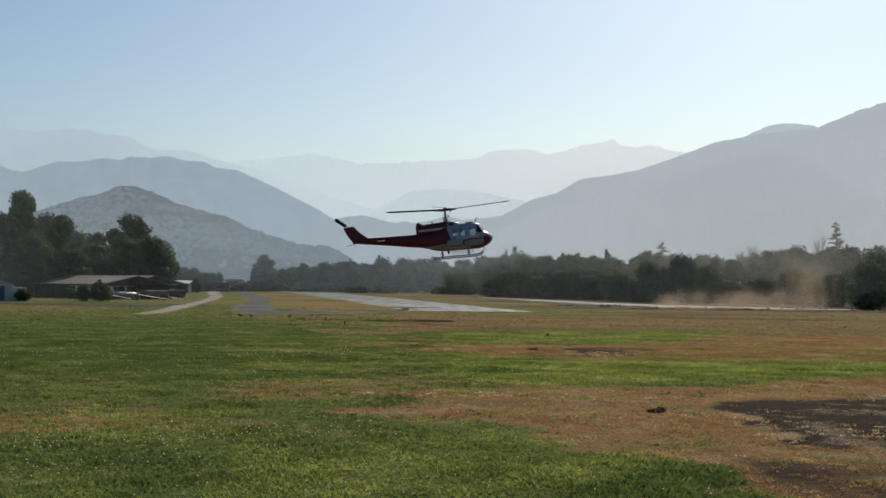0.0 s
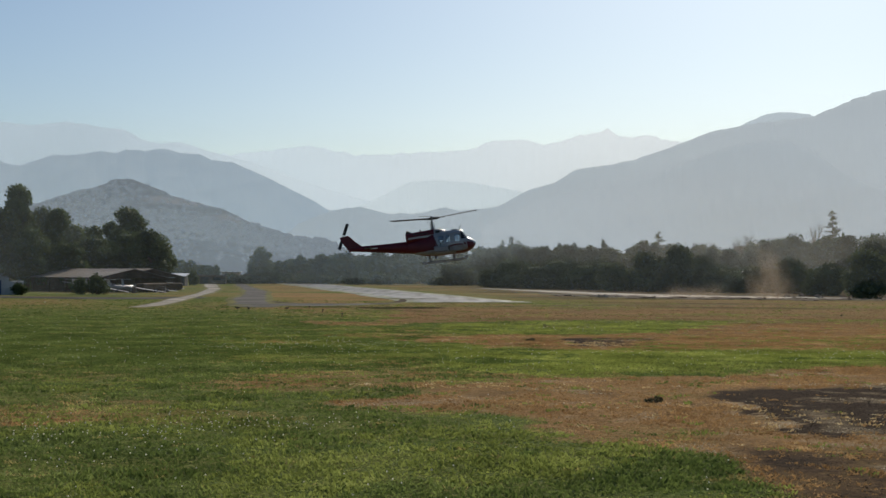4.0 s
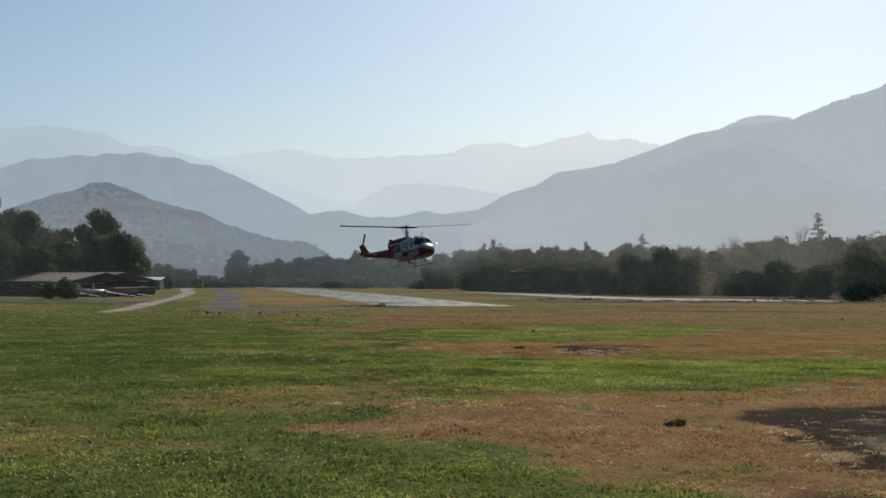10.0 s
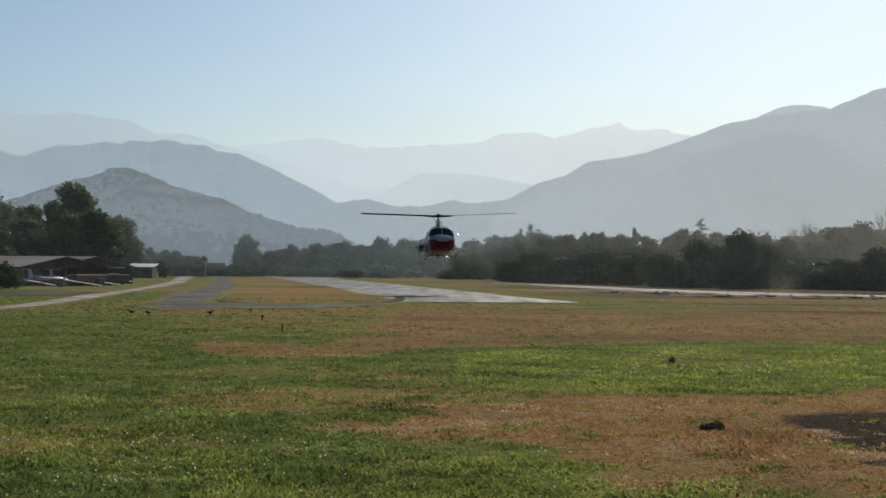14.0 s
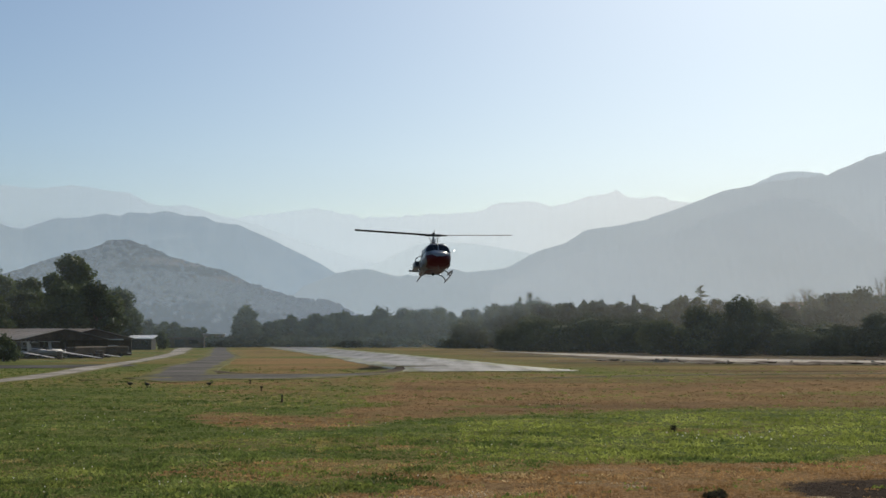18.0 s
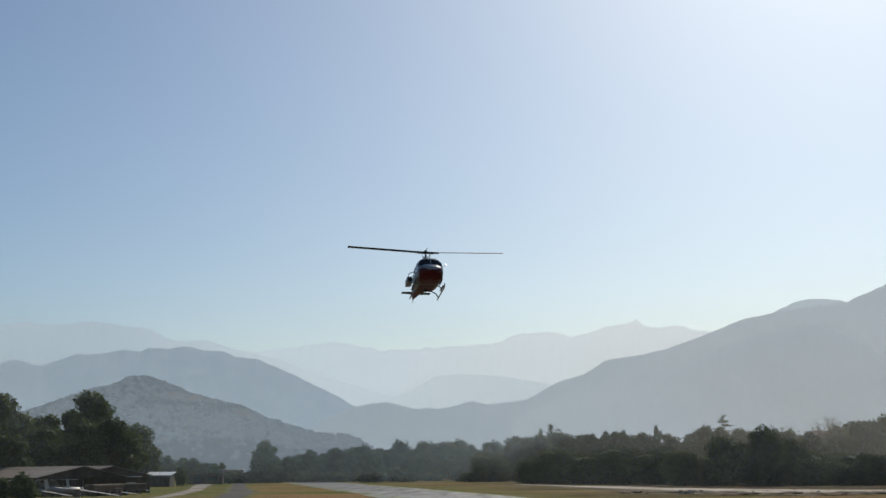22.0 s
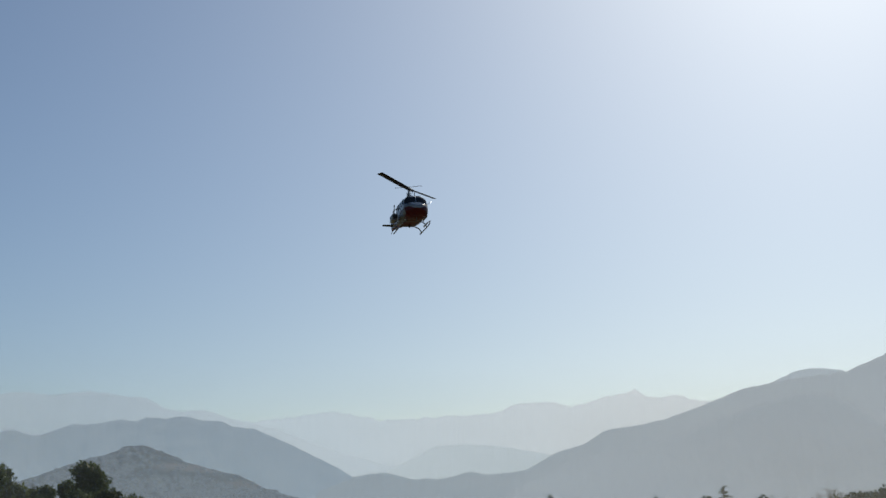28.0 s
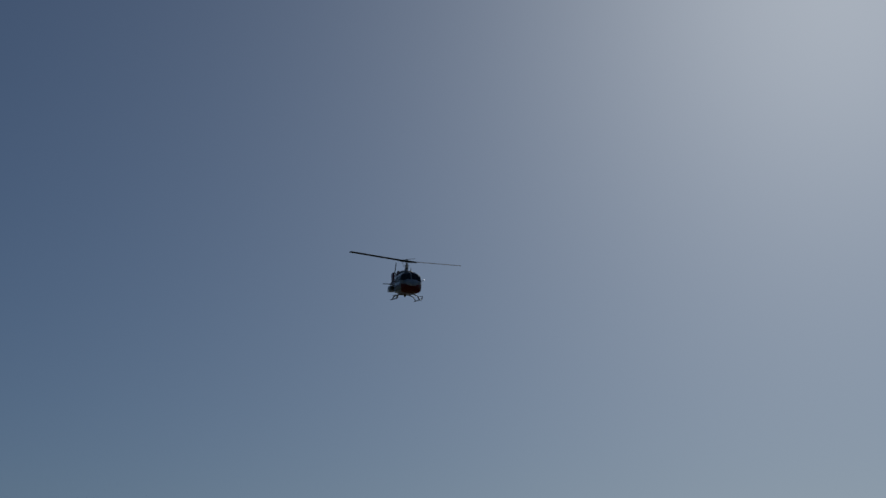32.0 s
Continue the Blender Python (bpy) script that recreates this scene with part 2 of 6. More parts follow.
M = {
    "leaf_dark": mat("dark_leaf", (0.056, 0.072, 0.035), (0.125, 0.150, 0.064), 0.25, 0.85, fine=10, vary=0.3, translucent=0.22, spec=0.05),
    "leaf_euc": mat("gum_leaf", (0.040, 0.060, 0.028), (0.12, 0.155, 0.06), 0.2, 0.65, fine=10, vary=0.2, translucent=0.3, spec=0.12),
    "leaf_far": mat("grey_green_leaf", (0.035, 0.055, 0.03), (0.085, 0.115, 0.055), 0.15, 0.8, fine=10, vary=0.3, translucent=0.3, spec=0.12),
    "leaf_weed": mat("weed_leaf", (0.05, 0.05, 0.026), (0.17, 0.15, 0.08), 3.0, 0.8, fine=6, translucent=0.2, spec=0.1),
    "leaf_pale": mat("dry_twigs", (0.16, 0.13, 0.09), (0.26, 0.22, 0.15), 0.3, 0.9, spec=0.12),
    "bark": mat("bark", (0.06, 0.045, 0.03), (0.16, 0.12, 0.085), 1.5, 0.95, bump=0.5, spec=0.2),
    "asphalt": mat("old_asphalt", (0.045, 0.044, 0.043), (0.13, 0.124, 0.116), 0.22, 0.85, fine=14, bump=0.2, spec=0.02),
    "stone": mat("field_stone", (0.13, 0.10, 0.075), (0.34, 0.28, 0.21), 2.0, 0.9, bump=0.5, vary=0.3, spec=0.2),
    "dark_soil": mat("dark_earth", (0.042, 0.031, 0.022), (0.14, 0.105, 0.075), 0.6, 0.95, fine=10, bump=0.4, spec=0.1),
    "clod": mat("dry_clod", (0.022, 0.016, 0.012), (0.11, 0.08, 0.058), 6.0, 0.95, fine=6, spec=0.1),
    "roof": mat("weathered_tin_roof", (0.15, 0.115, 0.09), (0.30, 0.25, 0.20), 0.5, 0.55, 0.3, fine=12),
    "roof_dark": mat("rusted_tin_roof", (0.07, 0.045, 0.035), (0.17, 0.12, 0.09), 0.5, 0.7, 0.2, fine=12, spec=0.2),
    "timber": mat("brown_timber", (0.05, 0.035, 0.025), (0.12, 0.085, 0.06), 1.0, 0.85, bump=0.3, spec=0.2),
    "white": mat("white_paint", (0.66, 0.67, 0.67), (0.82, 0.82, 0.81), 0.8, 0.4),
    "plaster": mat("white_plaster", (0.34, 0.335, 0.33), (0.50, 0.49, 0.48), 0.6, 0.85, bump=0.1),
    "blue": mat("blue_door_paint", (0.04, 0.06, 0.12), (0.08, 0.11, 0.18), 1.0, 0.6),
    "dark": mat("dark_shadow_gap", (0.012, 0.012, 0.012), (0.03, 0.03, 0.03), 1.0, 0.8),
    "red": mat("red_enamel", (0.066, 0.004, 0.009), (0.10, 0.007, 0.014), 0.8, 0.45, fine=6, coat=0.08, spec=0.25),
    "heli_white": mat("white_enamel", (0.22, 0.235, 0.25), (0.30, 0.31, 0.32), 0.8, 0.3, fine=6, coat=0.6),
    "heli_grey": mat("grey_enamel", (0.16, 0.165, 0.18), (0.22, 0.225, 0.24), 0.8, 0.4, fine=6),
    "black": mat("black_rubber", (0.010, 0.010, 0.011), (0.03, 0.03, 0.03), 3.0, 0.55),
    "blade": mat("blade_black", (0.008, 0.009, 0.010), (0.022, 0.023, 0.025), 0.8, 0.5, fine=6, spec=0.18),
    "metal": mat("dull_metal", (0.18, 0.18, 0.19), (0.34, 0.34, 0.35), 3.0, 0.35, 0.8),
    "skid": mat("grey_skid_tube", (0.16, 0.16, 0.17), (0.28, 0.28, 0.29), 3.0, 0.4, 0.4),
    "glass": mat("tinted_glass", (0.008, 0.010, 0.012), (0.02, 0.022, 0.025), 1.0, 0.06),
    "feather": mat("dark_feather", (0.010, 0.009, 0.008), (0.03, 0.026, 0.022), 8.0, 0.8),
    "brick_house": mat("ochre_wall", (0.30, 0.24, 0.18), (0.42, 0.34, 0.26), 0.6, 0.9),
    "clover": mat("clover_head", (0.75, 0.73, 0.62), (0.92, 0.9, 0.8), 20, 0.9, spec=0.05, translucent=0.6),
    "lamp": glow_mat("landing_light", (1.0, 0.97, 0.9), 4.0),
    "pane": pane_mat("clear_pane"),
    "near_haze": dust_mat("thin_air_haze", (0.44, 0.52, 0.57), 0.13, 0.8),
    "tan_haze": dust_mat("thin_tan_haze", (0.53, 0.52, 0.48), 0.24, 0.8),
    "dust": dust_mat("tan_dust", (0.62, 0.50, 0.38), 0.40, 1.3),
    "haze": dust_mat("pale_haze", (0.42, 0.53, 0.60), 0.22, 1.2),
}


# ---- mesh helpers ----
def part(name, bm, material, parent=None, label="", smooth=False):
    me = bpy.data.meshes.new(name)
    bm.to_mesh(me)
    bm.free()
    for m in (material if isinstance(material, (list, tuple)) else [material]):
        me.materials.append(m)
    if smooth:
        me.polygons.foreach_set("use_smooth", [True] * len(me.polygons))
    ob = new(name, me)
    if parent:
        ob.parent = parent
    if label:
        ob["label"] = label
    return ob


def raw(name, verts, faces, material, parent=None, smooth=False):
    me = bpy.data.meshes.new(name)
    me.from_pydata(verts, [], faces)
    me.materials.append(material)
    if smooth:
        me.polygons.foreach_set("use_smooth", [True] * len(me.polygons))
    ob = new(name, me)
    if parent:
        ob.parent = parent
    return ob


def thing(name, m, label, category, group="", kind=""):
    ob = new(name)
    ob.empty_display_size = 0.3
    ob.matrix_basis = m
    return tagged(ob, label, category, group, kind)


def box(bm, x0, y0, z0, x1, y1, z1, bevel=0.0, m=None):
    t = Matrix.LocRotScale(((x0 + x1) / 2, (y0 + y1) / 2, (z0 + z1) / 2), None, (abs(x1 - x0), abs(y1 - y0), abs(z1 - z0)))
    r = bmesh.ops.create_cube(bm, size=1.0, matrix=(m or Matrix()) @ t)
    if bevel:
        es = {e for v in r["verts"] for e in v.link_edges}
        bmesh.ops.bevel(bm, geom=list(es), offset=bevel, segments=2, profile=0.5, affect="EDGES")
    return bm


def tube(bm, a, b, r1, r2=None, seg=10):
    a, b = Vector(a), Vector(b)
    m = Matrix.Translation((a + b) / 2) @ (b - a).to_track_quat("Z", "Y").to_matrix().to_4x4()
    bmesh.ops.create_cone(bm, cap_ends=True, segments=seg, radius1=r1, radius2=r1 if r2 is None else r2, depth=(b - a).length, matrix=m)
    return bm


def pipe(bm, pts, r, seg=8):
    for a, b in zip(pts, pts[1:]):
        tube(bm, a, b, r, seg=seg)
    return bm


def ball(bm, c, r, sub=2):
    r = r if isinstance(r, (tuple, list)) else (r, r, r)
    bmesh.ops.create_icosphere(bm, subdivisions=sub, radius=1, matrix=Matrix.LocRotScale(c, None, r))
    return bm


def loft(bm, rings, close=True, flip=False):
    """Skin a row of equal rings of points."""
    vs = [[bm.verts.new(p) for p in ring] for ring in rings]
    k = len(vs[0])
    for a, b in zip(vs, vs[1:]):
        for i in range(k):
            f = (a[i], a[(i + 1) % k], b[(i + 1) % k], b[i])
            bm.faces.new(f[::-1] if flip else f)
    if close:
        bm.faces.new(vs[0][::1] if flip else vs[0][::-1])
        bm.faces.new(vs[-1][::-1] if flip else vs[-1])
    return vs


def spot(az, dist):
    a = radians(az)
    return dist * math.sin(a), dist * math.cos(a)


# ---- ground ----
def wave(x, y, s, seed=0):
    return noise.noise(Vector((x / s + seed * 17.3, y / s - seed * 9.1, seed * 3.7)))


def blob(x, d, cx, cd, rx, rd):
    """1 inside an oval patch with ragged rim, 0 outside."""
    q = math.hypot((x - cx) / rx, (d - cd) / rd)
    return max(0.0, min(1.0, (1.0 - q) * 1.7 + 0.5))


def rough(x, d, s, seed, octaves=3):
    return noise.fractal(Vector((x / s + seed * 13.1, d / s - seed * 7.7, seed * 2.9)), 0.9, 2.1, octaves)


def ramp01(v, lo, hi):
    return max(0.0, min(1.0, (v - lo) / (hi - lo)))


def between(x, d, low, high, soft):
    """1 between two ragged lines of (x, distance), 0 outside, with a soft margin."""
    a = float(np.interp(x, [p[0] for p in low], [p[1] for p in low]))
    b = float(np.interp(x, [p[0] for p in high], [p[1] for p in high]))
    return ramp01(d - a, -soft, soft) * ramp01(b - d, -soft, soft)


STRAW_LOW = ((-2.4, 24.0), (-1.7, 22.9), (-0.7, 21.9), (0.7, 21.3), (1.4, 20.7), (2.1, 19.0), (2.9, 17.5), (3.9, 16.0), (4.3, 14.0), (5.4, 12.0), (7.5, 9.5), (11, 7.5))
STRAW_HIGH = ((-2.4, 23.6), (-1.7, 24.0), (-0.8, 24.8), (0.8, 27.4), (2.6, 29.0), (4.3, 28.8), (6.2, 29.7), (8.2, 30.4), (10.1, 31.9), (14, 34))
SOIL_LOW = ((5.5, 26.0), (5.9, 23.2), (6.1, 21.6), (6.5, 20.2), (7.0, 19.2), (7.6, 18.6), (9.0, 16.0), (10.6, 15.5), (11.6, 18.5), (12.6, 22.5), (13.4, 27.5))
SOIL_HIGH = ((5.5, 24.0), (6.0, 25.0), (6.8, 26.2), (8.0, 26.9), (9.6, 27.0), (10.9, 27.6), (12.4, 26.6), (13.4, 25.0))
LUSH_LOW = ((0.0, 33.5), (1.0, 31.0), (2.6, 30.0), (5.2, 30.9), (8.0, 32.0), (10.7, 33.8), (18, 37))
LUSH_HIGH = ((-1.0, 40.0), (0.3, 43.3), (4.1, 46.3), (9.3, 49.0), (15.6, 50.0), (26, 52))
BROWN_LOW = ((-10.5, 74), (-8.0, 47.0), (-7.2, 43.0), (-6.0, 41.0), (-4.5, 40.0), (-2.8, 40.4), (-2.0, 43.2), (0.4, 46.5), (4.3, 48.8), (9.7, 51.4), (16.6, 52.4), (40, 58))
BROWN_HIGH = ((-10.5, 72), (-8.0, 49.5), (-6.5, 47.5), (-3.5, 48.0), (-2.2, 82), (4.3, 91), (11.9, 93), (29, 92), (60, 96))


def field(x, d):
    """How dry or bare the field is: shares of straw, bare soil and bleached straw."""
    w1, w2 = rough(x, d, 3.2, 1, 4), wave(x, d, 0.7, 2)
    warp = 0.35 + max(0.0, d) / 45
    xx = x + (w1 * 0.75 + w2 * 0.28) * warp
    dd = d + (w1 * 1.0 - w2 * 0.35) * warp
    mott = rough(x * 0.8, d, 2.2, 31, 4)
    drift = rough(x * 0.7, d * 0.55, 7.0, 4, 4)
    straw = 0.04 + 0.17 * drift + 0.13 * mott
    soil = max(0.0, 0.16 * rough(x, d * 0.5, 3.0, 13) - 0.04)
    pale = 0.0
    # faint worn streaks in the green
    straw = max(straw, 0.56 * blob(xx, dd, -3.1, 28.0, 2.4, 2.6), (0.48 + 0.35 * mott) * blob(xx, dd, 0.6, 28.6, 4.2, 2.8), (0.42 + 0.3 * mott) * blob(xx, dd, 0.6, 33.0, 3.6, 2.0),
                (0.46 + 0.35 * mott) * blob(xx, dd, -7.3, 21.6, 2.6, 1.7), 0.34 * blob(xx, dd, -4.3, 21.2, 2.2, 1.2), 0.30 * blob(xx, dd, -10.5, 29, 3.0, 2.0), 0.30 * blob(xx, dd, -3.5, 35, 4.5, 2.0))
    straw = max(straw, (0.34 + 0.5 * drift) * ramp01(dd, 50, 66) * ramp01(xx, -16, -9), 0.30 * ramp01(dd, 66, 74), 0.72 * blob(xx, dd, -12.4, 78.6, 6.0, 2.6), 0.6 * blob(xx, dd, -9.5, 67, 3.5, 3.0))
    # broad brown belt across the middle of the field
    brown = between(xx, dd, BROWN_LOW, BROWN_HIGH, 1.6)
    tone = 0.82 + 0.26 * rough(x * 0.6, d * 0.8, 7, 21, 4) + 0.18 * mott
    tone *= 1 - 0.75 * max(blob(xx, dd, 2.6, 53.2, 3.0, 0.9), 0.8 * blob(xx, dd, -4.5, 54.5, 3.0, 2.6), 0.55 * blob(xx, dd, 24, 66, 9, 3.0), 0.5 * blob(xx, dd, 12, 82, 8, 2.5))
    straw = max(straw, brown * tone)
    soil = max(soil, brown * (0.26 + 0.30 * rough(x * 0.5, d * 0.8, 6, 24, 4)))
    # dry orange tongue in front, with fresh growth behind it
    tongue = between(xx, dd, STRAW_LOW, STRAW_HIGH, 0.55)
    straw = max(straw, tongue * (0.90 + 0.35 * mott))
    soil = max(soil, tongue * max(0.0, 0.05 + 0.45 * rough(x, d, 0.9, 44, 3)))
    soil = max(soil, ramp01(dd, 18.4, 16.6) * ramp01(dd, 4.0, 9.0) * ramp01(xx, 3.4, 4.6) * ramp01(xx, 13.0, 10.5) * (0.74 + 0.35 * mott))
    lush = between(xx, dd, LUSH_LOW, LUSH_HIGH, 0.9) * ramp01(xx, -0.5, 2.2)
    straw *= 1 - 0.9 * lush * (0.9 + 0.5 * mott)
    soil *= 1 - 0.9 * lush
    straw = max(straw, 0.40 * blob(xx, dd, 7.2, 40.0, 2.0, 1.6))
    # burnt black patch with a bleached margin
    rag = 0.55 * rough(x, d, 0.7, 52, 4)
    black = between(xx + rag, dd + rag, SOIL_LOW, SOIL_HIGH, 0.5)
    margin = between(xx, dd + 1.1, SOIL_LOW, SOIL_HIGH, 0.9) * (1 - black)
    pale = max(pale, margin * ramp01(xx, 4.9, 5.8) * ramp01(rough(x, d, 0.6, 46, 3) + 0.25, -0.1, 0.5) * 0.9, black * ramp01(rough(x, d, 0.5, 47, 4), 0.30, 0.6) * 0.45, tongue * ramp01(rough(x, d, 1.1, 48, 4), 0.22, 0.6) * 0.45,
               0.45 * blob(xx, dd, -0.9, 23.3, 1.3, 0.5))
    soil = max(soil, black * (1.05 + 0.2 * mott))
    if d > 80:
        k = ramp01(d, 80, 90)
        run = xx + 0.17 * (d - 104)
        taxi = x + 15.4 + 0.135 * (d - 84)
        dry = 0.48 + 0.55 * rough(x * 0.5, d * 0.6, 9, 6, 4) - 0.24 * ramp01(taxi, 1.0, -2.0) + 0.10 * ramp01(taxi, 2.0, 5.0) * ramp01(run, -5.0, -9.0)
        bare = max(0.0, 0.5 * rough(x * 0.5, d, 7, 26, 4) - 0.05)
        if run > 8.5:
            verge = ramp01(run + 3 * w1, 19, 12)
            dry = dry * 0.5 * verge + (1 - verge) * (0.58 + 0.4 * rough(x * 0.35, d, 7, 18, 4))
            bare = max(bare, (1 - verge) * (0.32 + 0.6 * rough(x * 0.35, d, 9, 19, 4)))
        bare = max(bare, ramp01(d, 124, 134) * ramp01(x, 14, 24) * (0.72 + 0.3 * w1))
        straw, soil, pale = straw * (1 - k) + dry * k, soil * (1 - k) + bare * k, pale * (1 - k)
    return max(0.0, min(1.0, straw)), max(0.0, min(1.0, soil)), max(0.0, min(1.0, pale))


def cover(x, y):
    """The same drying pattern runs on, a little larger, over the ground this side of the first fifteen metres."""
    near = field(0.844 * x, 0.686 * (y + 42)) if y < 18 else None
    if y < 15:
        return near
    a = field(x, max(y, 18.6))
    # to the right the brown belt comes further forward
    k = ramp01(x - 0.35 * y + 1.2 * rough(x, y, 3, 57), 0.0, 2.2) * ramp01(y, 60, 48)
    if k > 0:
        b = field(0.8 * x, 60 + 0.6 * (y - 15))
        a = tuple(p * (1 - k) + q * k for p, q in zip(a, b))
    if near:
        f = (y - 15) / 3
        a = tuple(p * (1 - f) + q * f for p, q in zip(near, a))
    return a


def ground_mat():
    m = bpy.data.materials.new("field_grass_and_soil")
    m.use_nodes = True
    n, l = m.node_tree.nodes, m.node_tree.links
    b = n["Principled BSDF"]
    b.inputs["Roughness"].default_value, b.inputs["Specular IOR Level"].default_value = 1.0, 0.02
    tc, at = n.new("ShaderNodeTexCoord"), n.new("ShaderNodeAttribute")
    at.attribute_name = "cover"
    sep = n.new("ShaderNodeSeparateColor")
    l.new(at.outputs["Color"], sep.inputs[0])

    def tone(scale, c1, c2, lo=0.35, hi=0.65, stretch=(1, 1, 1)):
        mp, no, r = n.new("ShaderNodeMapping"), n.new("ShaderNodeTexNoise"), n.new("ShaderNodeValToRGB")
        mp.inputs["Scale"].default_value = stretch
        no.inputs["Scale"].default_value, no.inputs["Detail"].default_value, no.inputs["Roughness"].default_value = scale, 7, 0.65
        r.color_ramp.elements[0].position, r.color_ramp.elements[1].position = lo, hi
        r.color_ramp.elements[0].color, r.color_ramp.elements[1].color = (*c1, 1), (*c2, 1)
        l.new(tc.outputs["Object"], mp.inputs[0])
        l.new(mp.outputs[0], no.inputs["Vector"])
        l.new(no.outputs[0], r.inputs[0])
        return r.outputs[0], no.outputs[0]

    lush, g_n = tone(11.0, (0.042, 0.064, 0.018), (0.155, 0.205, 0.055), 0.36, 0.68)
    olive, o_n = tone(8.0, (0.070, 0.078, 0.022), (0.27, 0.28, 0.085), 0.36, 0.68)
    dry, d_n = tone(9.0, (0.165, 0.098, 0.045), (0.42, 0.265, 0.125), 0.34, 0.70)
    bleached, b_n = tone(12.0, (0.17, 0.125, 0.075), (0.50, 0.40, 0.26), 0.34, 0.66)
    soil, s_n = tone(14.0, (0.010, 0.007, 0.005), (0.095, 0.064, 0.044), 0.36, 0.74)
    worn, w_n = tone(0.45, (0, 0, 0), (1, 1, 1), 0.40, 0.62, (0.5, 1, 1))
    mg = n.new("ShaderNodeMix")
    mg.data_type = "RGBA"
    l.new(worn, mg.inputs[0])
    l.new(lush, mg.inputs[6])
    l.new(olive, mg.inputs[7])
    grass = mg.outputs[2]
    fine, f_n = tone(5.0, (0, 0, 0), (1, 1, 1), 0.3, 0.7)

    def edge(share):
        # ragged border: the share is pushed up and down by the fine noise
        a, mlt = n.new("ShaderNodeMath"), n.new("ShaderNodeMapRange")
        a.operation = "ADD"
        s2 = n.new("ShaderNodeMath")
        s2.operation = "MULTIPLY_ADD"
        s2.inputs[1].default_value, s2.inputs[2].default_value = 0.9, -0.45
        l.new(f_n, s2.inputs[0])
        l.new(share, a.inputs[0])
        l.new(s2.outputs[0], a.inputs[1])
        mlt.inputs[1].default_value, mlt.inputs[2].default_value = 0.12, 0.88
        l.new(a.outputs[0], mlt.inputs[0])
        return mlt.outputs[0]

    m1, m2 = n.new("ShaderNodeMix"), n.new("ShaderNodeMix")
    m1.data_type = m2.data_type = "RGBA"
    l.new(edge(sep.outputs[0]), m1.inputs[0])
    l.new(grass, m1.inputs[6])
    l.new(dry, m1.inputs[7])
    l.new(edge(sep.outputs[1]), m2.inputs[0])
    l.new(m1.outputs[2], m2.inputs[6])
    l.new(soil, m2.inputs[7])
    m3 = n.new("ShaderNodeMix")
    m3.data_type = "RGBA"
    l.new(edge(sep.outputs[2]), m3.inputs[0])
    l.new(m2.outputs[2], m3.inputs[6])
    l.new(bleached, m3.inputs[7])
    l.new(m3.outputs[2], b.inputs["Base Color"])
    bp = n.new("ShaderNodeBump")
    bp.inputs["Strength"].default_value, bp.inputs["Distance"].default_value = 0.9, 0.12
    l.new(f_n, bp.inputs["Height"])
    l.new(bp.outputs[0], b.inputs["Normal"])
    return m


def rise(x, y):
    """Gentle unevenness of the nearer field."""
    return 0.05 * wave(x, y, 6, 8) + 0.02 * wave(x, y, 1.5, 9) if -30 < y < 78 else 0.0


def build_ground():
    ys = [-3000, -800, -200] + [-66 + 4 * i for i in range(10)]
    y = -26.0
    while y < 4800:
        ys.append(y)
        y += 0.25 if y < 36 else 0.4 if y < 60 else max(0.6, (y - 30) * 0.016) if y < 260 else y * 0.05
    cols = 260
    verts, shares = [], []
    for y in ys:
        half = 22 + max(0, y + 42) * 0.44 if y < 400 else 210 + (y - 400) * 1.1
        wide = half + 200 + abs(y) * 0.5
        for x in [-wide - 4500, -wide] + [(i / cols * 2 - 1) * half for i in range(cols + 1)] + [wide, wide + 4500]:
            z = rise(x, y)
            verts.append((x, y, z))
            a = cover(x, y) if -66 <= y < 420 and abs(x) <= half else (0.4, 0.1, 0.0)
            shares.append((a[0], a[1], a[2], 1.0))
    k = cols + 5
    faces = [(j * k + i, j * k + i + 1, (j + 1) * k + i + 1, (j + 1) * k + i) for j in range(len(ys) - 1) for i in range(k - 1)]
    ob = raw("ground", verts, faces, ground_mat(), smooth=True)
    ca = ob.data.color_attributes.new("cover", "FLOAT_COLOR", "POINT")
    ca.data.foreach_set("color", np.array(shares, dtype=np.float32).ravel())
    return tagged(ob, "airfield grass, green with dry straw and bare soil patches", "ground", kind="structure")


build_ground()


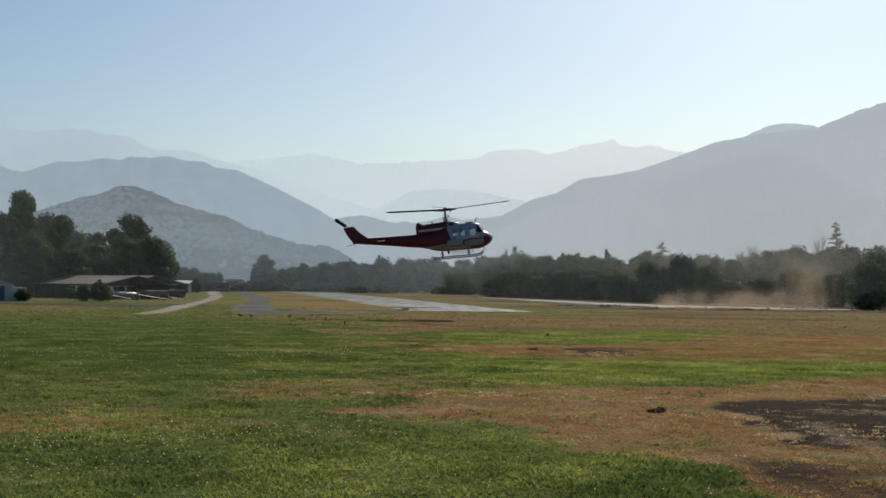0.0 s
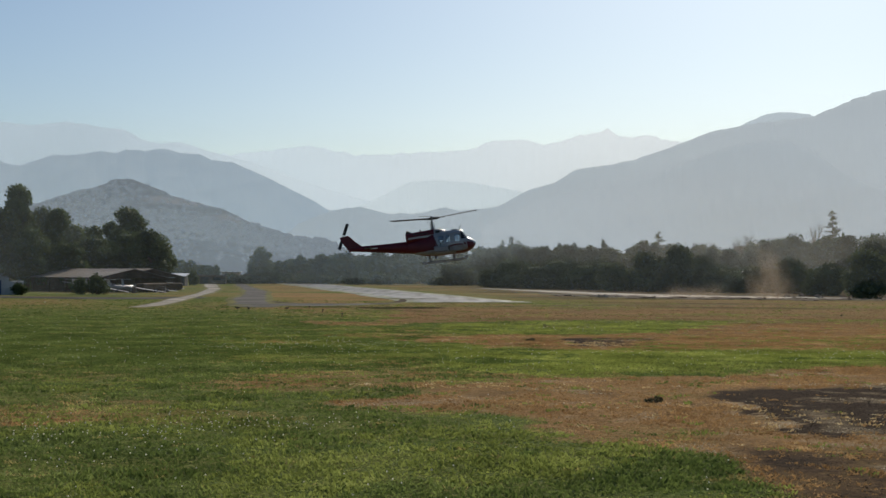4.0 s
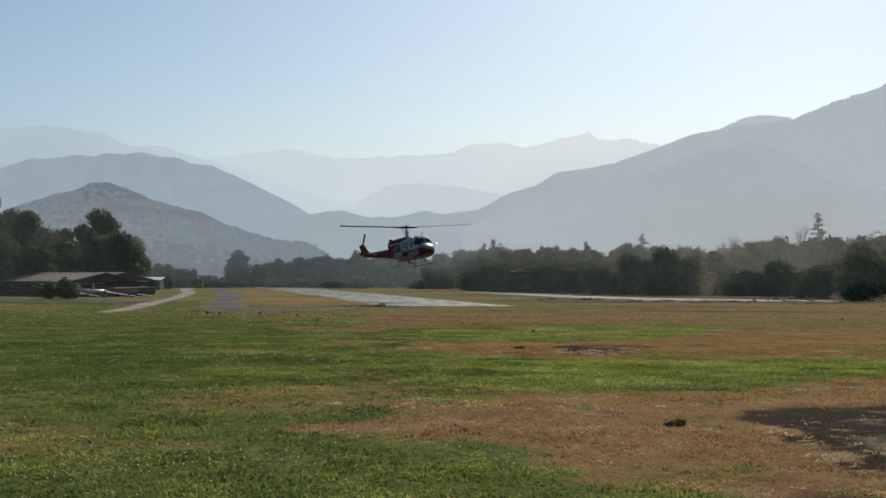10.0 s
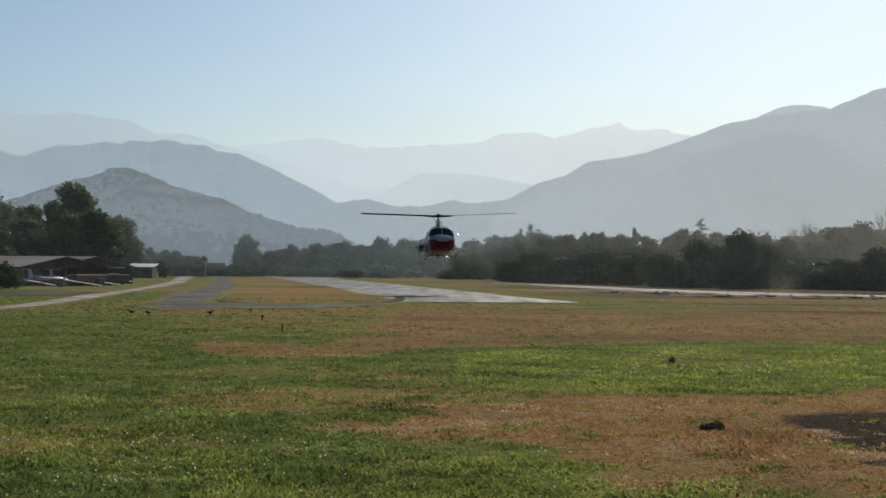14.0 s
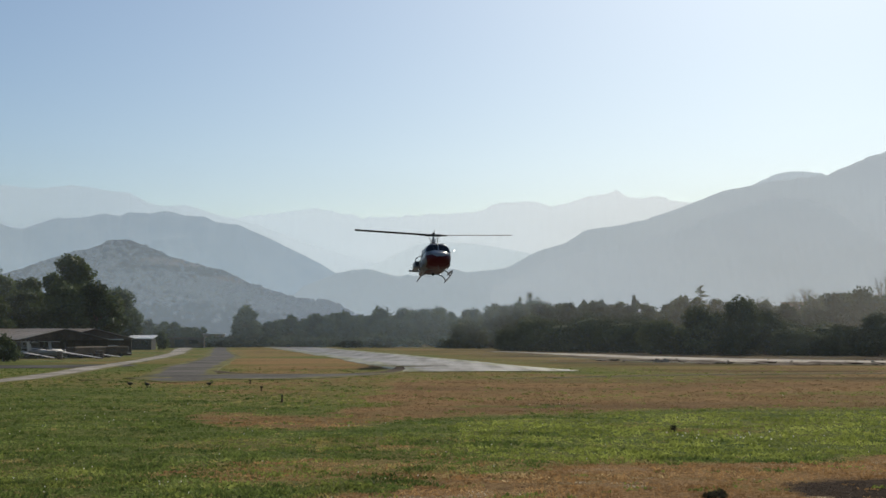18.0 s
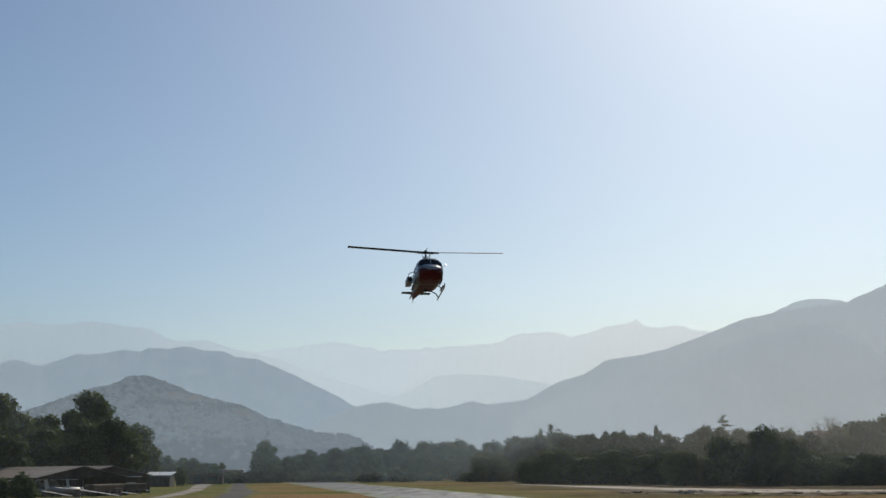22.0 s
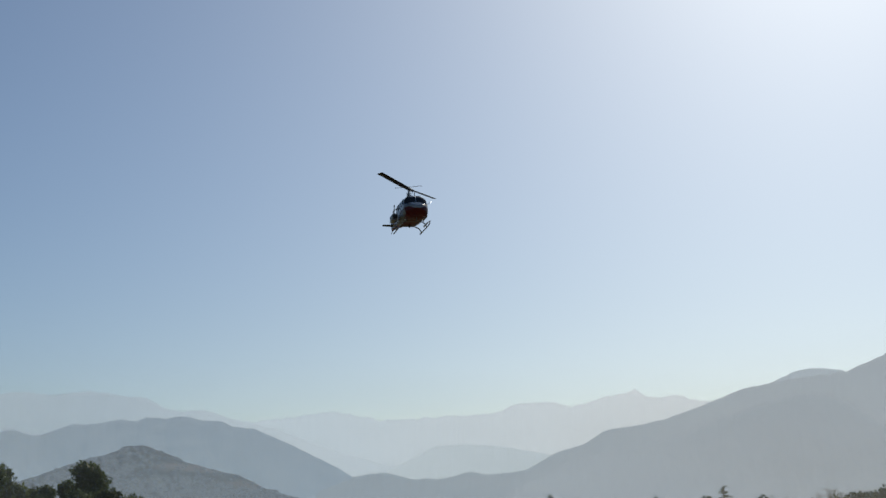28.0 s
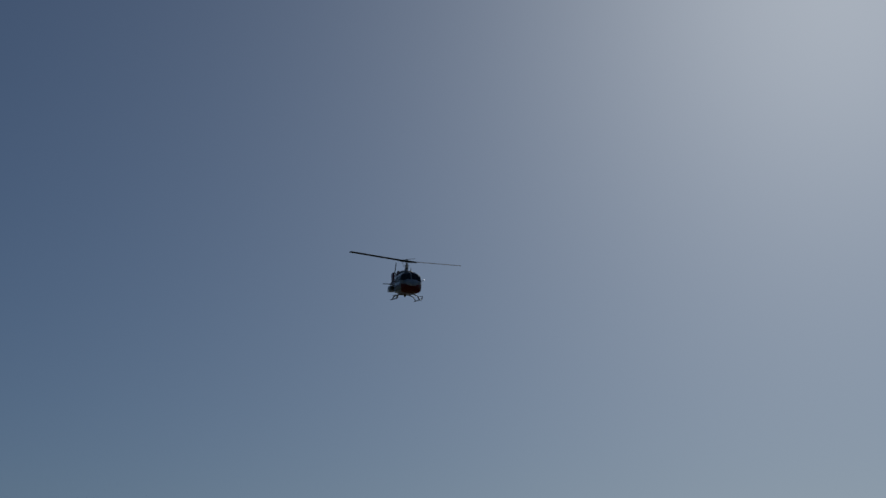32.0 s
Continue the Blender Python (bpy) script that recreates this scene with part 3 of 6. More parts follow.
def worn_edge(name, c1, c2, turf, fine):
    """Paving whose margin is broken by turf: the colour attribute runs from 0 in the middle to 1 at the rim."""
    m = mat(name, c1, c2, 0.16, 0.85, fine=16, bump=0.2, spread=(0.36, 0.66), spec=0.03)
    n, l = m.node_tree.nodes, m.node_tree.links
    b = n["Principled BSDF"]
    old = b.inputs["Base Color"].links[0].from_socket
    tc, mp, no, at = n.new("ShaderNodeTexCoord"), n.new("ShaderNodeMapping"), n.new("ShaderNodeTexNoise"), n.new("ShaderNodeAttribute")
    at.attribute_name = "cover"
    mp.inputs["Scale"].default_value = (1, 0.16, 1)
    no.inputs["Scale"].default_value, no.inputs["Detail"].default_value, no.inputs["Roughness"].default_value = fine, 6, 0.7
    l.new(tc.outputs["Object"], mp.inputs[0])
    l.new(mp.outputs[0], no.inputs["Vector"])
    add, rr, mx, tn = n.new("ShaderNodeMath"), n.new("ShaderNodeMapRange"), n.new("ShaderNodeMix"), n.new("ShaderNodeValToRGB")
    l.new(at.outputs["Fac"], add.inputs[0])
    l.new(no.outputs[0], add.inputs[1])
    rr.inputs[1].default_value, rr.inputs[2].default_value = 0.88, 1.14
    l.new(add.outputs[0], rr.inputs[0])
    tn.color_ramp.elements[0].color, tn.color_ramp.elements[1].color = (*[c * 0.5 for c in turf], 1), (*[c * 1.5 for c in turf], 1)
    tn.color_ramp.elements[0].position, tn.color_ramp.elements[1].position = 0.35, 0.65
    l.new(no.outputs[0], tn.inputs[0])
    mx.data_type = "RGBA"
    l.new(rr.outputs[0], mx.inputs[0])
    l.new(old, mx.inputs[6])
    l.new(tn.outputs[0], mx.inputs[7])
    l.new(mx.outputs[2], b.inputs["Base Color"])
    return m


def sheen(m):
    """Worn smooth in places, so that the low sky glares off it there."""
    n, l = m.node_tree.nodes, m.node_tree.links
    b = n["Principled BSDF"]
    tc, mp, no, rr = n.new("ShaderNodeTexCoord"), n.new("ShaderNodeMapping"), n.new("ShaderNodeTexNoise"), n.new("ShaderNodeMapRange")
    mp.inputs["Scale"].default_value = (0.7, 0.045, 1)
    no.inputs["Scale"].default_value, no.inputs["Detail"].default_value = 1.0, 5
    l.new(tc.outputs["Object"], mp.inputs[0])
    l.new(mp.outputs[0], no.inputs["Vector"])
    rr.inputs[1].default_value, rr.inputs[2].default_value, rr.inputs[3].default_value, rr.inputs[4].default_value = 0.42, 0.74, 0.02, 0.26
    l.new(no.outputs[0], rr.inputs[0])
    l.new(rr.outputs[0], b.inputs["Specular IOR Level"])
    b.inputs["Roughness"].default_value = 0.42
    return m


STRIPS = []


def paved(x, y):
    """True on a runway, taxiway or track."""
    for line in STRIPS:
        if line[0][1] < y < line[-1][1]:
            for (xa, ya, wa), (xb, yb, wb) in zip(line, line[1:]):
                if ya <= y < yb:
                    f = (y - ya) / (yb - ya)
                    if abs(x - xa - (xb - xa) * f) < (wa + (wb - wa) * f) * 1.0:
                        return True
    return False


def strip(name, line, material, label, z, wobble=0.4):
    """A paved or worn strip: line of (x, y, half width), with uneven edges."""
    STRIPS.append(line)
    verts, faces, share = [], [], []
    pts = []
    for (xa, ya, wa), (xb, yb, wb) in zip(line, line[1:]):
        k = max(2, int(math.hypot(xb - xa, yb - ya) / 0.9))
        pts += [(xa + (xb - xa) * i / k, ya + (yb - ya) * i / k, wa + (wb - wa) * i / k) for i in range(k)]
    pts.append(line[-1])
    for r in range(4):
        pts = [pts[0]] + [tuple((p[j] + 2 * q[j] + o[j]) / 4 for j in range(3)) for p, q, o in zip(pts, pts[1:], pts[2:])] + [pts[-1]]
    for i, (x, y, w) in enumerate(pts):
        q = pts[min(i + 1, len(pts) - 1)]
        p = pts[max(i - 1, 0)]
        dx, dy = q[0] - p[0], q[1] - p[1]
        s = math.hypot(dx, dy) or 1
        nx, ny = dy / s, -dx / s
        ends = min(1.0, min(i, len(pts) - 1 - i) / 4)
        row = []
        for side in (-1, 1):
            ww = max(0.05, w + wobble * (1.3 * wave(i * 0.9, side * 40.0, 26.0, 5) + 0.6 * wave(i * 0.9, side * 40.0, 10.0, 6)))
            row.append(ww)
        for f, e in ((-1.0, 1.0), (-0.55, 0.3), (0.0, 0.0), (0.55, 0.3), (1.0, 1.0)):
            o = f * (row[0] if f < 0 else row[1])
            verts.append((x + nx * o, y + ny * o, z + 0.02 * (1 - abs(f))))
            share.append(max(e, 1 - ends))
        for f in (-1, 1):
            o = f * ((row[0] if f < 0 else row[1]) + 0.1)
            verts.append((x + nx * o, y + ny * o, z - 0.08))
            share.append(1.0)
    for i in range(len(pts) - 1):
        a, b = i * 7, i * 7 + 7
        faces += [(a + j, a + j + 1, b + j + 1, b + j) for j in range(4)] + [(a + 5, a, b, b + 5), (a + 4, a + 6, b + 6, b + 4)]
    ob = raw(name, verts, faces, material)
    ca = ob.data.color_attributes.new("cover", "FLOAT_COLOR", "POINT")
    ca.data.foreach_set("color", np.array([(v, v, v, 1.0) for v in share], dtype=np.float32).ravel())
    return tagged(ob, label, "paving", kind="structure")


TURF = (0.13, 0.125, 0.045)
old_asphalt = worn_edge("cracked_taxiway", (0.052, 0.050, 0.047), (0.165, 0.157, 0.145), TURF, 0.55)
old_concrete = sheen(worn_edge("weathered_runway", (0.050, 0.042, 0.033), (0.235, 0.208, 0.175), TURF, 0.6))
track_gravel = worn_edge("track_gravel", (0.15, 0.137, 0.118), (0.47, 0.435, 0.38), TURF, 0.9)
road_dust = worn_edge("road_dust", (0.16, 0.135, 0.105), (0.66, 0.60, 0.52), (0.11, 0.085, 0.05), 0.25)
strip("runway", [(3.9, 104.0, 6.6), (3.3, 107, 7.2), (2.5, 112, 6.8), (-2, 140, 6.2), (-11, 190, 6), (-27, 280, 6), (-45, 372, 6), (-75, 520, 6)], old_concrete,
      "pale worn concrete runway across the field", 0.035, 0.5)
strip("taxiway", [(-15.2, 79.5, 0.3), (-15.4, 81.5, 1.6), (-16.0, 85.5, 2.9), (-17.4, 94, 2.8), (-19.5, 108, 2.5), (-21.3, 122, 2.4), (-25.2, 156, 2.1), (-27.8, 178, 2.2), (-34.4, 220, 2.0), (-40.6, 257, 1.9), (-45.3, 288, 1.8), (-62.5, 390, 1.5)], old_asphalt, "dark grey cracked asphalt taxiway", 0.03, 0.45)
strip("taxiway_turn", [(-19.4, 86.2, 0.4), (-17.6, 88.2, 2.8), (-15.2, 90.2, 6.0), (-13.0, 90.6, 7.4), (-10.6, 92.0, 6.0), (-8.4, 93.8, 4.2), (-5.6, 96.2, 2.4), (-3.4, 98.5, 0.6)], old_asphalt, "broken grey asphalt where the taxiway turns towards the runway", 0.036, 0.5)
strip("asphalt_apron", [(-60, 126, 3.0), (-44, 120, 4.5), (-36, 118, 6.0), (-31.5, 120, 5.0), (-29.4, 126, 2.5)], M["asphalt"], "grey asphalt apron beside the sheds", 0.028, 0.5)
strip("gravel_track", [(-25.6, 77, 0.7), (-25.6, 86, 1.5), (-26.6, 99, 1.5), (-28.6, 117, 1.4), (-31.0, 142, 1.2), (-33.6, 166, 1.3), (-38.5, 205, 1.6), (-45.0, 243, 2.0), (-61.4, 342, 2.2)], track_gravel, "pale gravel track through the grass", 0.032, 0.25)
strip("dirt_road", [(9, 235, 2), (16, 208, 3), (23, 180, 5), (31, 157, 9), (38, 147.5, 11), (44, 145, 8), (51, 142.5, 4), (60, 141, 1.6), (72, 140, 0.5)], road_dust, "pale dusty dirt road beside the bushes", 0.03, 1.2)

# ---- mountains ----
def range_of(name, dist, deep, profile, material, label, uneven, seed):
    """A mountain range: summits and saddles as (bearing, height angle), with spurs running down to the foot."""
    az = np.array([p[0] for p in profile])
    el = np.array([p[1] for p in profile])
    cols, rows = 420, 26
    verts = []
    for i in range(cols + 1):
        a = az[0] + (az[-1] - az[0]) * i / cols
        e = float(np.interp(a, az, el))
        bump = dist * math.tan(radians(uneven * 0.065 * noise.fractal(Vector((a * 2.6, seed, 0)), 0.9, 2.0, 5)))
        jag = dist * math.tan(radians(uneven * 0.022 * noise.fractal(Vector((a * 11, seed, 4)), 0.8, 2.0, 4)))
        crest = dist * math.tan(radians(e)) + 2.7
        for j in range(rows + 3):
            f = j / rows
            d = dist - deep * (1 - f)
            if f <= 1:
                spur = noise.fractal(Vector((a * 0.42 + f * 0.5, f * 1.3, seed * 5.3)), 1.0, 2.0, 4)
                h = crest * (f ** 1.12) * (1 + 0.30 * spur * math.sin(math.pi * f) * (1 - f) ** 0.4) + bump * f ** 3 + jag * f ** 8
            else:
                h = (crest + bump + jag) * (1 - (f - 1) * 2.0)
            x, y = spot(a, d)
            verts.append((x, y, h - 2))
    k = rows + 3
    faces = [(i * k + j, (i + 1) * k + j, (i + 1) * k + j + 1, i * k + j + 1) for i in range(cols) for j in range(k - 1)]
    ob = raw(name, verts, faces, material, smooth=True)
    return tagged(ob, label, "mountain", kind="structure")


def bare_shoulder(m, place, size):
    """A broken patch of bare reddish ground on a slope."""
    n, l = m.node_tree.nodes, m.node_tree.links
    b = n["Principled BSDF"]
    old = b.inputs["Base Color"].links[0].from_socket
    tc, off, gr, no, add, rr, mx = (n.new("ShaderNodeTexCoord"), n.new("ShaderNodeMapping"), n.new("ShaderNodeTexGradient"), n.new("ShaderNodeTexNoise"), n.new("ShaderNodeMath"), n.new("ShaderNodeMapRange"), n.new("ShaderNodeMix"))
    off.vector_type = "TEXTURE"
    off.inputs["Location"].default_value, off.inputs["Scale"].default_value = place, size
    gr.gradient_type = "SPHERICAL"
    no.inputs["Scale"].default_value, no.inputs["Detail"].default_value = 0.06, 6
    l.new(tc.outputs["Object"], off.inputs[0])
    l.new(off.outputs[0], gr.inputs[0])
    l.new(tc.outputs["Object"], no.inputs["Vector"])
    l.new(gr.outputs["Fac"], add.inputs[0])
    l.new(no.outputs[0], add.inputs[1])
    rr.inputs[1].default_value, rr.inputs[2].default_value, rr.inputs[4].default_value = 0.82, 1.12, 0.5
    l.new(add.outputs[0], rr.inputs[0])
    mx.data_type = "RGBA"
    mx.inputs[7].default_value = (0.62, 0.44, 0.36, 1)
    l.new(rr.outputs[0], mx.inputs[0])
    l.new(old, mx.inputs[6])
    l.new(mx.outputs[2], b.inputs["Base Color"])


# haze is painted into each range as emission, mostly paler with distance
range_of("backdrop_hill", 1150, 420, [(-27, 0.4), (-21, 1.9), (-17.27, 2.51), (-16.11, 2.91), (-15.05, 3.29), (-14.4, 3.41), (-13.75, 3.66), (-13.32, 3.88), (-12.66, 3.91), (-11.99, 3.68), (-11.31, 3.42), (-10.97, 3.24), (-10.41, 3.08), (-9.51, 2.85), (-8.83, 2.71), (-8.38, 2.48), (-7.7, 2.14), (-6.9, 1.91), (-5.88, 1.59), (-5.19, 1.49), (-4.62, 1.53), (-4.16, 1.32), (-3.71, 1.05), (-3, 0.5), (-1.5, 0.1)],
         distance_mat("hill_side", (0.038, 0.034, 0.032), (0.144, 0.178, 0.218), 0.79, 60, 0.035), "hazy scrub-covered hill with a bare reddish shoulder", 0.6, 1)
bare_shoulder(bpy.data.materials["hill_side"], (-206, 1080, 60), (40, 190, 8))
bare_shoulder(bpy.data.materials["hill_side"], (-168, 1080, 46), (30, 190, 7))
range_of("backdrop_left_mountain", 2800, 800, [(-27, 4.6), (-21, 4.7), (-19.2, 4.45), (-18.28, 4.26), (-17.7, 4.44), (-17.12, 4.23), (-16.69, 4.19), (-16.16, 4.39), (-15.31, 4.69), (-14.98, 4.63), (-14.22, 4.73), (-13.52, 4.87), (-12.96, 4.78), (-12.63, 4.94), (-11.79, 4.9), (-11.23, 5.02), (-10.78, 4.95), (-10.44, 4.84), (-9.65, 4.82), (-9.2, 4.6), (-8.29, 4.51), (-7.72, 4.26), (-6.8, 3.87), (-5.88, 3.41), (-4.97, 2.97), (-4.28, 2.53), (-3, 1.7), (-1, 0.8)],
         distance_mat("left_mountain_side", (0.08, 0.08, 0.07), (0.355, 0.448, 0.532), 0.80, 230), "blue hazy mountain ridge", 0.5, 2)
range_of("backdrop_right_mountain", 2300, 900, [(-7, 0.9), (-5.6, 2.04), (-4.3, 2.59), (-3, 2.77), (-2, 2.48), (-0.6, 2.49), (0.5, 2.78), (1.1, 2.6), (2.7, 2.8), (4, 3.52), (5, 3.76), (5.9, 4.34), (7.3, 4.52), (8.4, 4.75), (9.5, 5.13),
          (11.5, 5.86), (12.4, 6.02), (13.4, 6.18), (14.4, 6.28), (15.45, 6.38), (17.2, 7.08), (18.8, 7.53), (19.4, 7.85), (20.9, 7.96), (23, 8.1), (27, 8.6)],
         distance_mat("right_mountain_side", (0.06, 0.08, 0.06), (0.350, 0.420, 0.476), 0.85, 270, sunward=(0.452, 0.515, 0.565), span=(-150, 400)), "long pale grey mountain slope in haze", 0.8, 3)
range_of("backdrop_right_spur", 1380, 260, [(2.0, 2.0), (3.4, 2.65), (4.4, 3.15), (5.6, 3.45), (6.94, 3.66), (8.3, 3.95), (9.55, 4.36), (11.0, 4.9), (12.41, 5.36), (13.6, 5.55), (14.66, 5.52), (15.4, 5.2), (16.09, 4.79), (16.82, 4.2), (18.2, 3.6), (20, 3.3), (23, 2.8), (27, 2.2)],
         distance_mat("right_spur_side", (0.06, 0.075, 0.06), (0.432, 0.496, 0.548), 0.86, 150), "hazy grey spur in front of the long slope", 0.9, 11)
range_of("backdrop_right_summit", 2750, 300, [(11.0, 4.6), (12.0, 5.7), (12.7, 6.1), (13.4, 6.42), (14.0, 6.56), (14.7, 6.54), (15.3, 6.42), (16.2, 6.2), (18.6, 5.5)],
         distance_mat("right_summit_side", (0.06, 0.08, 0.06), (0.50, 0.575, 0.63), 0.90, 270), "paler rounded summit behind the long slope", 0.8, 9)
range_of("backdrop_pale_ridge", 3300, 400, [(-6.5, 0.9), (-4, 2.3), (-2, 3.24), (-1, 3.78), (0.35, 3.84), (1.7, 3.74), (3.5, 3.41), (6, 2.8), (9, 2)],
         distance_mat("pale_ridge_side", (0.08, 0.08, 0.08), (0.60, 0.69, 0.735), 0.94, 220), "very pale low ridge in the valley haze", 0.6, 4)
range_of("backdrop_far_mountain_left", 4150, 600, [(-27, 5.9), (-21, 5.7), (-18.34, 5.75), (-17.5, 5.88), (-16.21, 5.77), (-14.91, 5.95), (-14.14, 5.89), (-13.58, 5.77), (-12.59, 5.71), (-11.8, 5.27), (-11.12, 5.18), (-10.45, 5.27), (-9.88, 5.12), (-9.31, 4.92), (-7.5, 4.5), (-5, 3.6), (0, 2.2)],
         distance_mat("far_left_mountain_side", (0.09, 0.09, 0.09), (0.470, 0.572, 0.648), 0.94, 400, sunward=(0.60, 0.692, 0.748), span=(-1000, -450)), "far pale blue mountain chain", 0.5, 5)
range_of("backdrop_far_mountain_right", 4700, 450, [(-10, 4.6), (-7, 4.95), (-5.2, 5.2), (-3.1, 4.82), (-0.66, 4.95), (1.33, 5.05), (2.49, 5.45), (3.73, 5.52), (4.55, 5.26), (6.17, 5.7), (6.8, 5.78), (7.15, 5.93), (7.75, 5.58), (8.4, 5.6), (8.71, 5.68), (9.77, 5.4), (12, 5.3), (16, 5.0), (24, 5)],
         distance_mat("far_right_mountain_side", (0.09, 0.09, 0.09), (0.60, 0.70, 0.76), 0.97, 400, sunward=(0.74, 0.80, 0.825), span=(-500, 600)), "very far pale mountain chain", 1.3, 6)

# ---- small breaks in the field ----
earth = worn_edge("earth_and_bank_shadow", (0.030, 0.020, 0.012), (0.095, 0.066, 0.042), TURF, 0.6)
# dark strip painted for the shadow that a grass bank's edge casts
strip("drain_ditch", [(-17.0, 106, 0.5), (-15.2, 99, 1.0), (-12.5, 96, 1.1), (-9, 95.2, 1.2), (-5.5, 97.5, 1.4), (-3.6, 103, 1.1), (-3.2, 112, 0.7), (-3.6, 122, 0.4)], earth, "dark strip painted as the shadow along a grass bank edge", 0.03, 0.2)
strip("culvert_edge", [(-21.4, 83.2, 0.2), (-20.4, 83.8, 0.6), (-19.3, 84.2, 0.25)], earth, "dark earth rim of a small culvert", 0.03, 0.15)
strip("runway_scar", [(-5.0, 121, 0.5), (-3.0, 119.5, 1.3), (-0.8, 120.5, 0.4)], earth, "dark broken patch in the runway", 0.075, 0.3)
strip("turf_break", [(3, 87, 0.3), (8, 90, 0.9), (12, 93, 1.0), (20, 97.5, 1.3), (31, 100, 1.1), (38, 101, 0.5)], earth, "dark bare break in the dry turf", 0.02, 0.4)
strip("rubble_bank", [(12, 192, 0.8), (18, 160, 2.2), (24, 140, 3.4), (31, 133, 3.6), (40, 129, 3.0), (56, 127, 2.2), (70, 127, 1.0)], earth, "low bank of dark rubble and earth", 0.05, 0.9)


# ---- trees ----
rng = np.random.default_rng(7)


def leaf_mesh(name, blobs, count, size, material, parent, droop=0.0):
    """A crown of many small leaf sprays scattered through rounded clumps, with gaps between them."""
    vol = np.array([b[3] * b[4] * b[5] for b in blobs]) ** (2 / 3)
    pick = rng.choice(len(blobs), count, p=vol / vol.sum())
    bl = np.array(blobs)[pick]
    dirs = rng.normal(size=(count, 3))
    dirs /= np.linalg.norm(dirs, axis=1)[:, None]
    rad = rng.uniform(0.35, 1.0, count) ** 0.45 * (1 + 0.07 * rng.normal(size=count))
    c = bl[:, :3] + dirs * bl[:, 3:] * rad[:, None]
    u = rng.normal(size=(count, 3))
    u /= np.linalg.norm(u, axis=1)[:, None]
    u[:, 2] -= droop
    w = np.cross(u, rng.normal(size=(count, 3)))
    w /= np.linalg.norm(w, axis=1)[:, None]
    s = size * rng.uniform(0.6, 1.5, count)[:, None]
    quad = np.stack([c - u * s, c + w * s * 0.55 - u * s * 0.2, c + u * s, c - w * s * 0.55 + u * s * 0.15], 1).reshape(-1, 3)
    me = bpy.data.meshes.new(name)
    me.vertices.add(count * 4)
    me.vertices.foreach_set("co", quad.astype(np.float32).ravel())
    me.loops.add(count * 4)
    me.loops.foreach_set("vertex_index", np.arange(count * 4, dtype=np.int32))
    me.polygons.add(count)
    me.polygons.foreach_set("loop_start", np.arange(0, count * 4, 4, dtype=np.int32))
    me.update(calc_edges=True)
    me.materials.append(material)
    ob = new(name, me)
    ob.parent = parent
    return ob


def crown_core(bm, blobs, f=0.72):
    for b in blobs:
        r = bmesh.ops.create_icosphere(bm, subdivisions=1, radius=1, matrix=Matrix.LocRotScale(b[:3], None, (b[3] * f, b[4] * f, b[5] * f)))
        for v in r["verts"]:
            v.co += Vector(rng.normal(size=3)) * 0.10 * b[3]


def tree(name, label, category, height, blobs, count, leaf, material, trunk_r, group, droop=0.0, core=True):
    t = thing(name, Matrix(), label, category, group)
    bm = bmesh.new()
    top = max(b[2] for b in blobs)
    tube(bm, (0, 0, -0.2), (0, 0, top * 0.45), trunk_r, trunk_r * 0.7, 9)
    tube(bm, (0, 0, top * 0.45), (0.05 * height, 0, top), trunk_r * 0.7, trunk_r * 0.2, 8)
    for b in blobs:
        z = max(0.3, min(b[2] - b[5] * 0.3, top * 0.6) * 0.7)
        tube(bm, (0, 0, z), b[:3], trunk_r * 0.45, trunk_r * 0.1, 6)
    part("trunk", bm, M["bark"], t, smooth=True)
    crown = leaf_mesh("crown", blobs, count, leaf, material, t, droop)
    if core:
        bm = bmesh.new()
        crown_core(bm, blobs)
        part("inner_foliage", bm, material, t)
    return t


def clumps(width, low, high, n, fat=1.0, ragged=0.5):
    """Rounded clumps filling a crown of that width between two heights."""
    out = []
    for i in range(n):
        f = (i + 0.5) / n
        z = low + (high - low) * f
        prof = math.sin(math.pi * min(1, 0.18 + 0.82 * f)) ** 0.6
        for k in range(max(1, int(3 * prof + 0.5))):
            a = rng.uniform(0, 6.28)
            r = width * 0.5 * prof * rng.uniform(0.2, 0.75)
            s = width * 0.26 * fat * rng.uniform(1 - ragged * 0.5, 1 + ragged * 0.4)
            out.append((r * math.cos(a), r * math.sin(a), z, s, s, s * rng.uniform(0.7, 1.0)))
    return out


def plant(source, spots):
    """Copies of one tree: bearing, distance, height factor, width factor."""
    for i, (az, d, sz, sw) in enumerate(spots):
        x, y = spot(az, d)
        m = Matrix.Translation((x, y, 0)) @ Matrix.Rotation(i * 2.399 + az, 4, "Z") @ Matrix.Diagonal((sw, sw, sz, 1))
        if i == 0:
            source.matrix_basis = m
        else:
            c = copy_thing(source, Matrix())
            c.matrix_basis = m


GUM = "tall gum tree with dark ragged crown behind the sheds"
gums = [tree("gum_tree", GUM, "tree", 16, clumps(w, lo, hi, n + 5, 0.72, 0.9), 9000, 0.25, M["leaf_euc"], 0.35, "gum trees behind the sheds", 0.3)
        for w, lo, hi, n in ((8.5, 2.5, 15.2, 9), (9.5, 2.0, 12.5, 8), (7.0, 2.0, 14.0, 9), (10.0, 1.5, 11.0, 6))]
plant(gums[0], [(-20.2, 190, 1.02, 0.9), (-14.8, 205, 0.86, 1.05), (-22.6, 196, 0.95, 1.1), (-24.5, 205, 1.0, 1.2)])
plant(gums[1], [(-19.1, 196, 1.0, 0.95), (-17.9, 200, 0.98, 1.0), (-13.8, 200, 0.75, 1.0), (-21.3, 186, 0.95, 1.1), (-16.9, 215, 0.8, 0.9)])
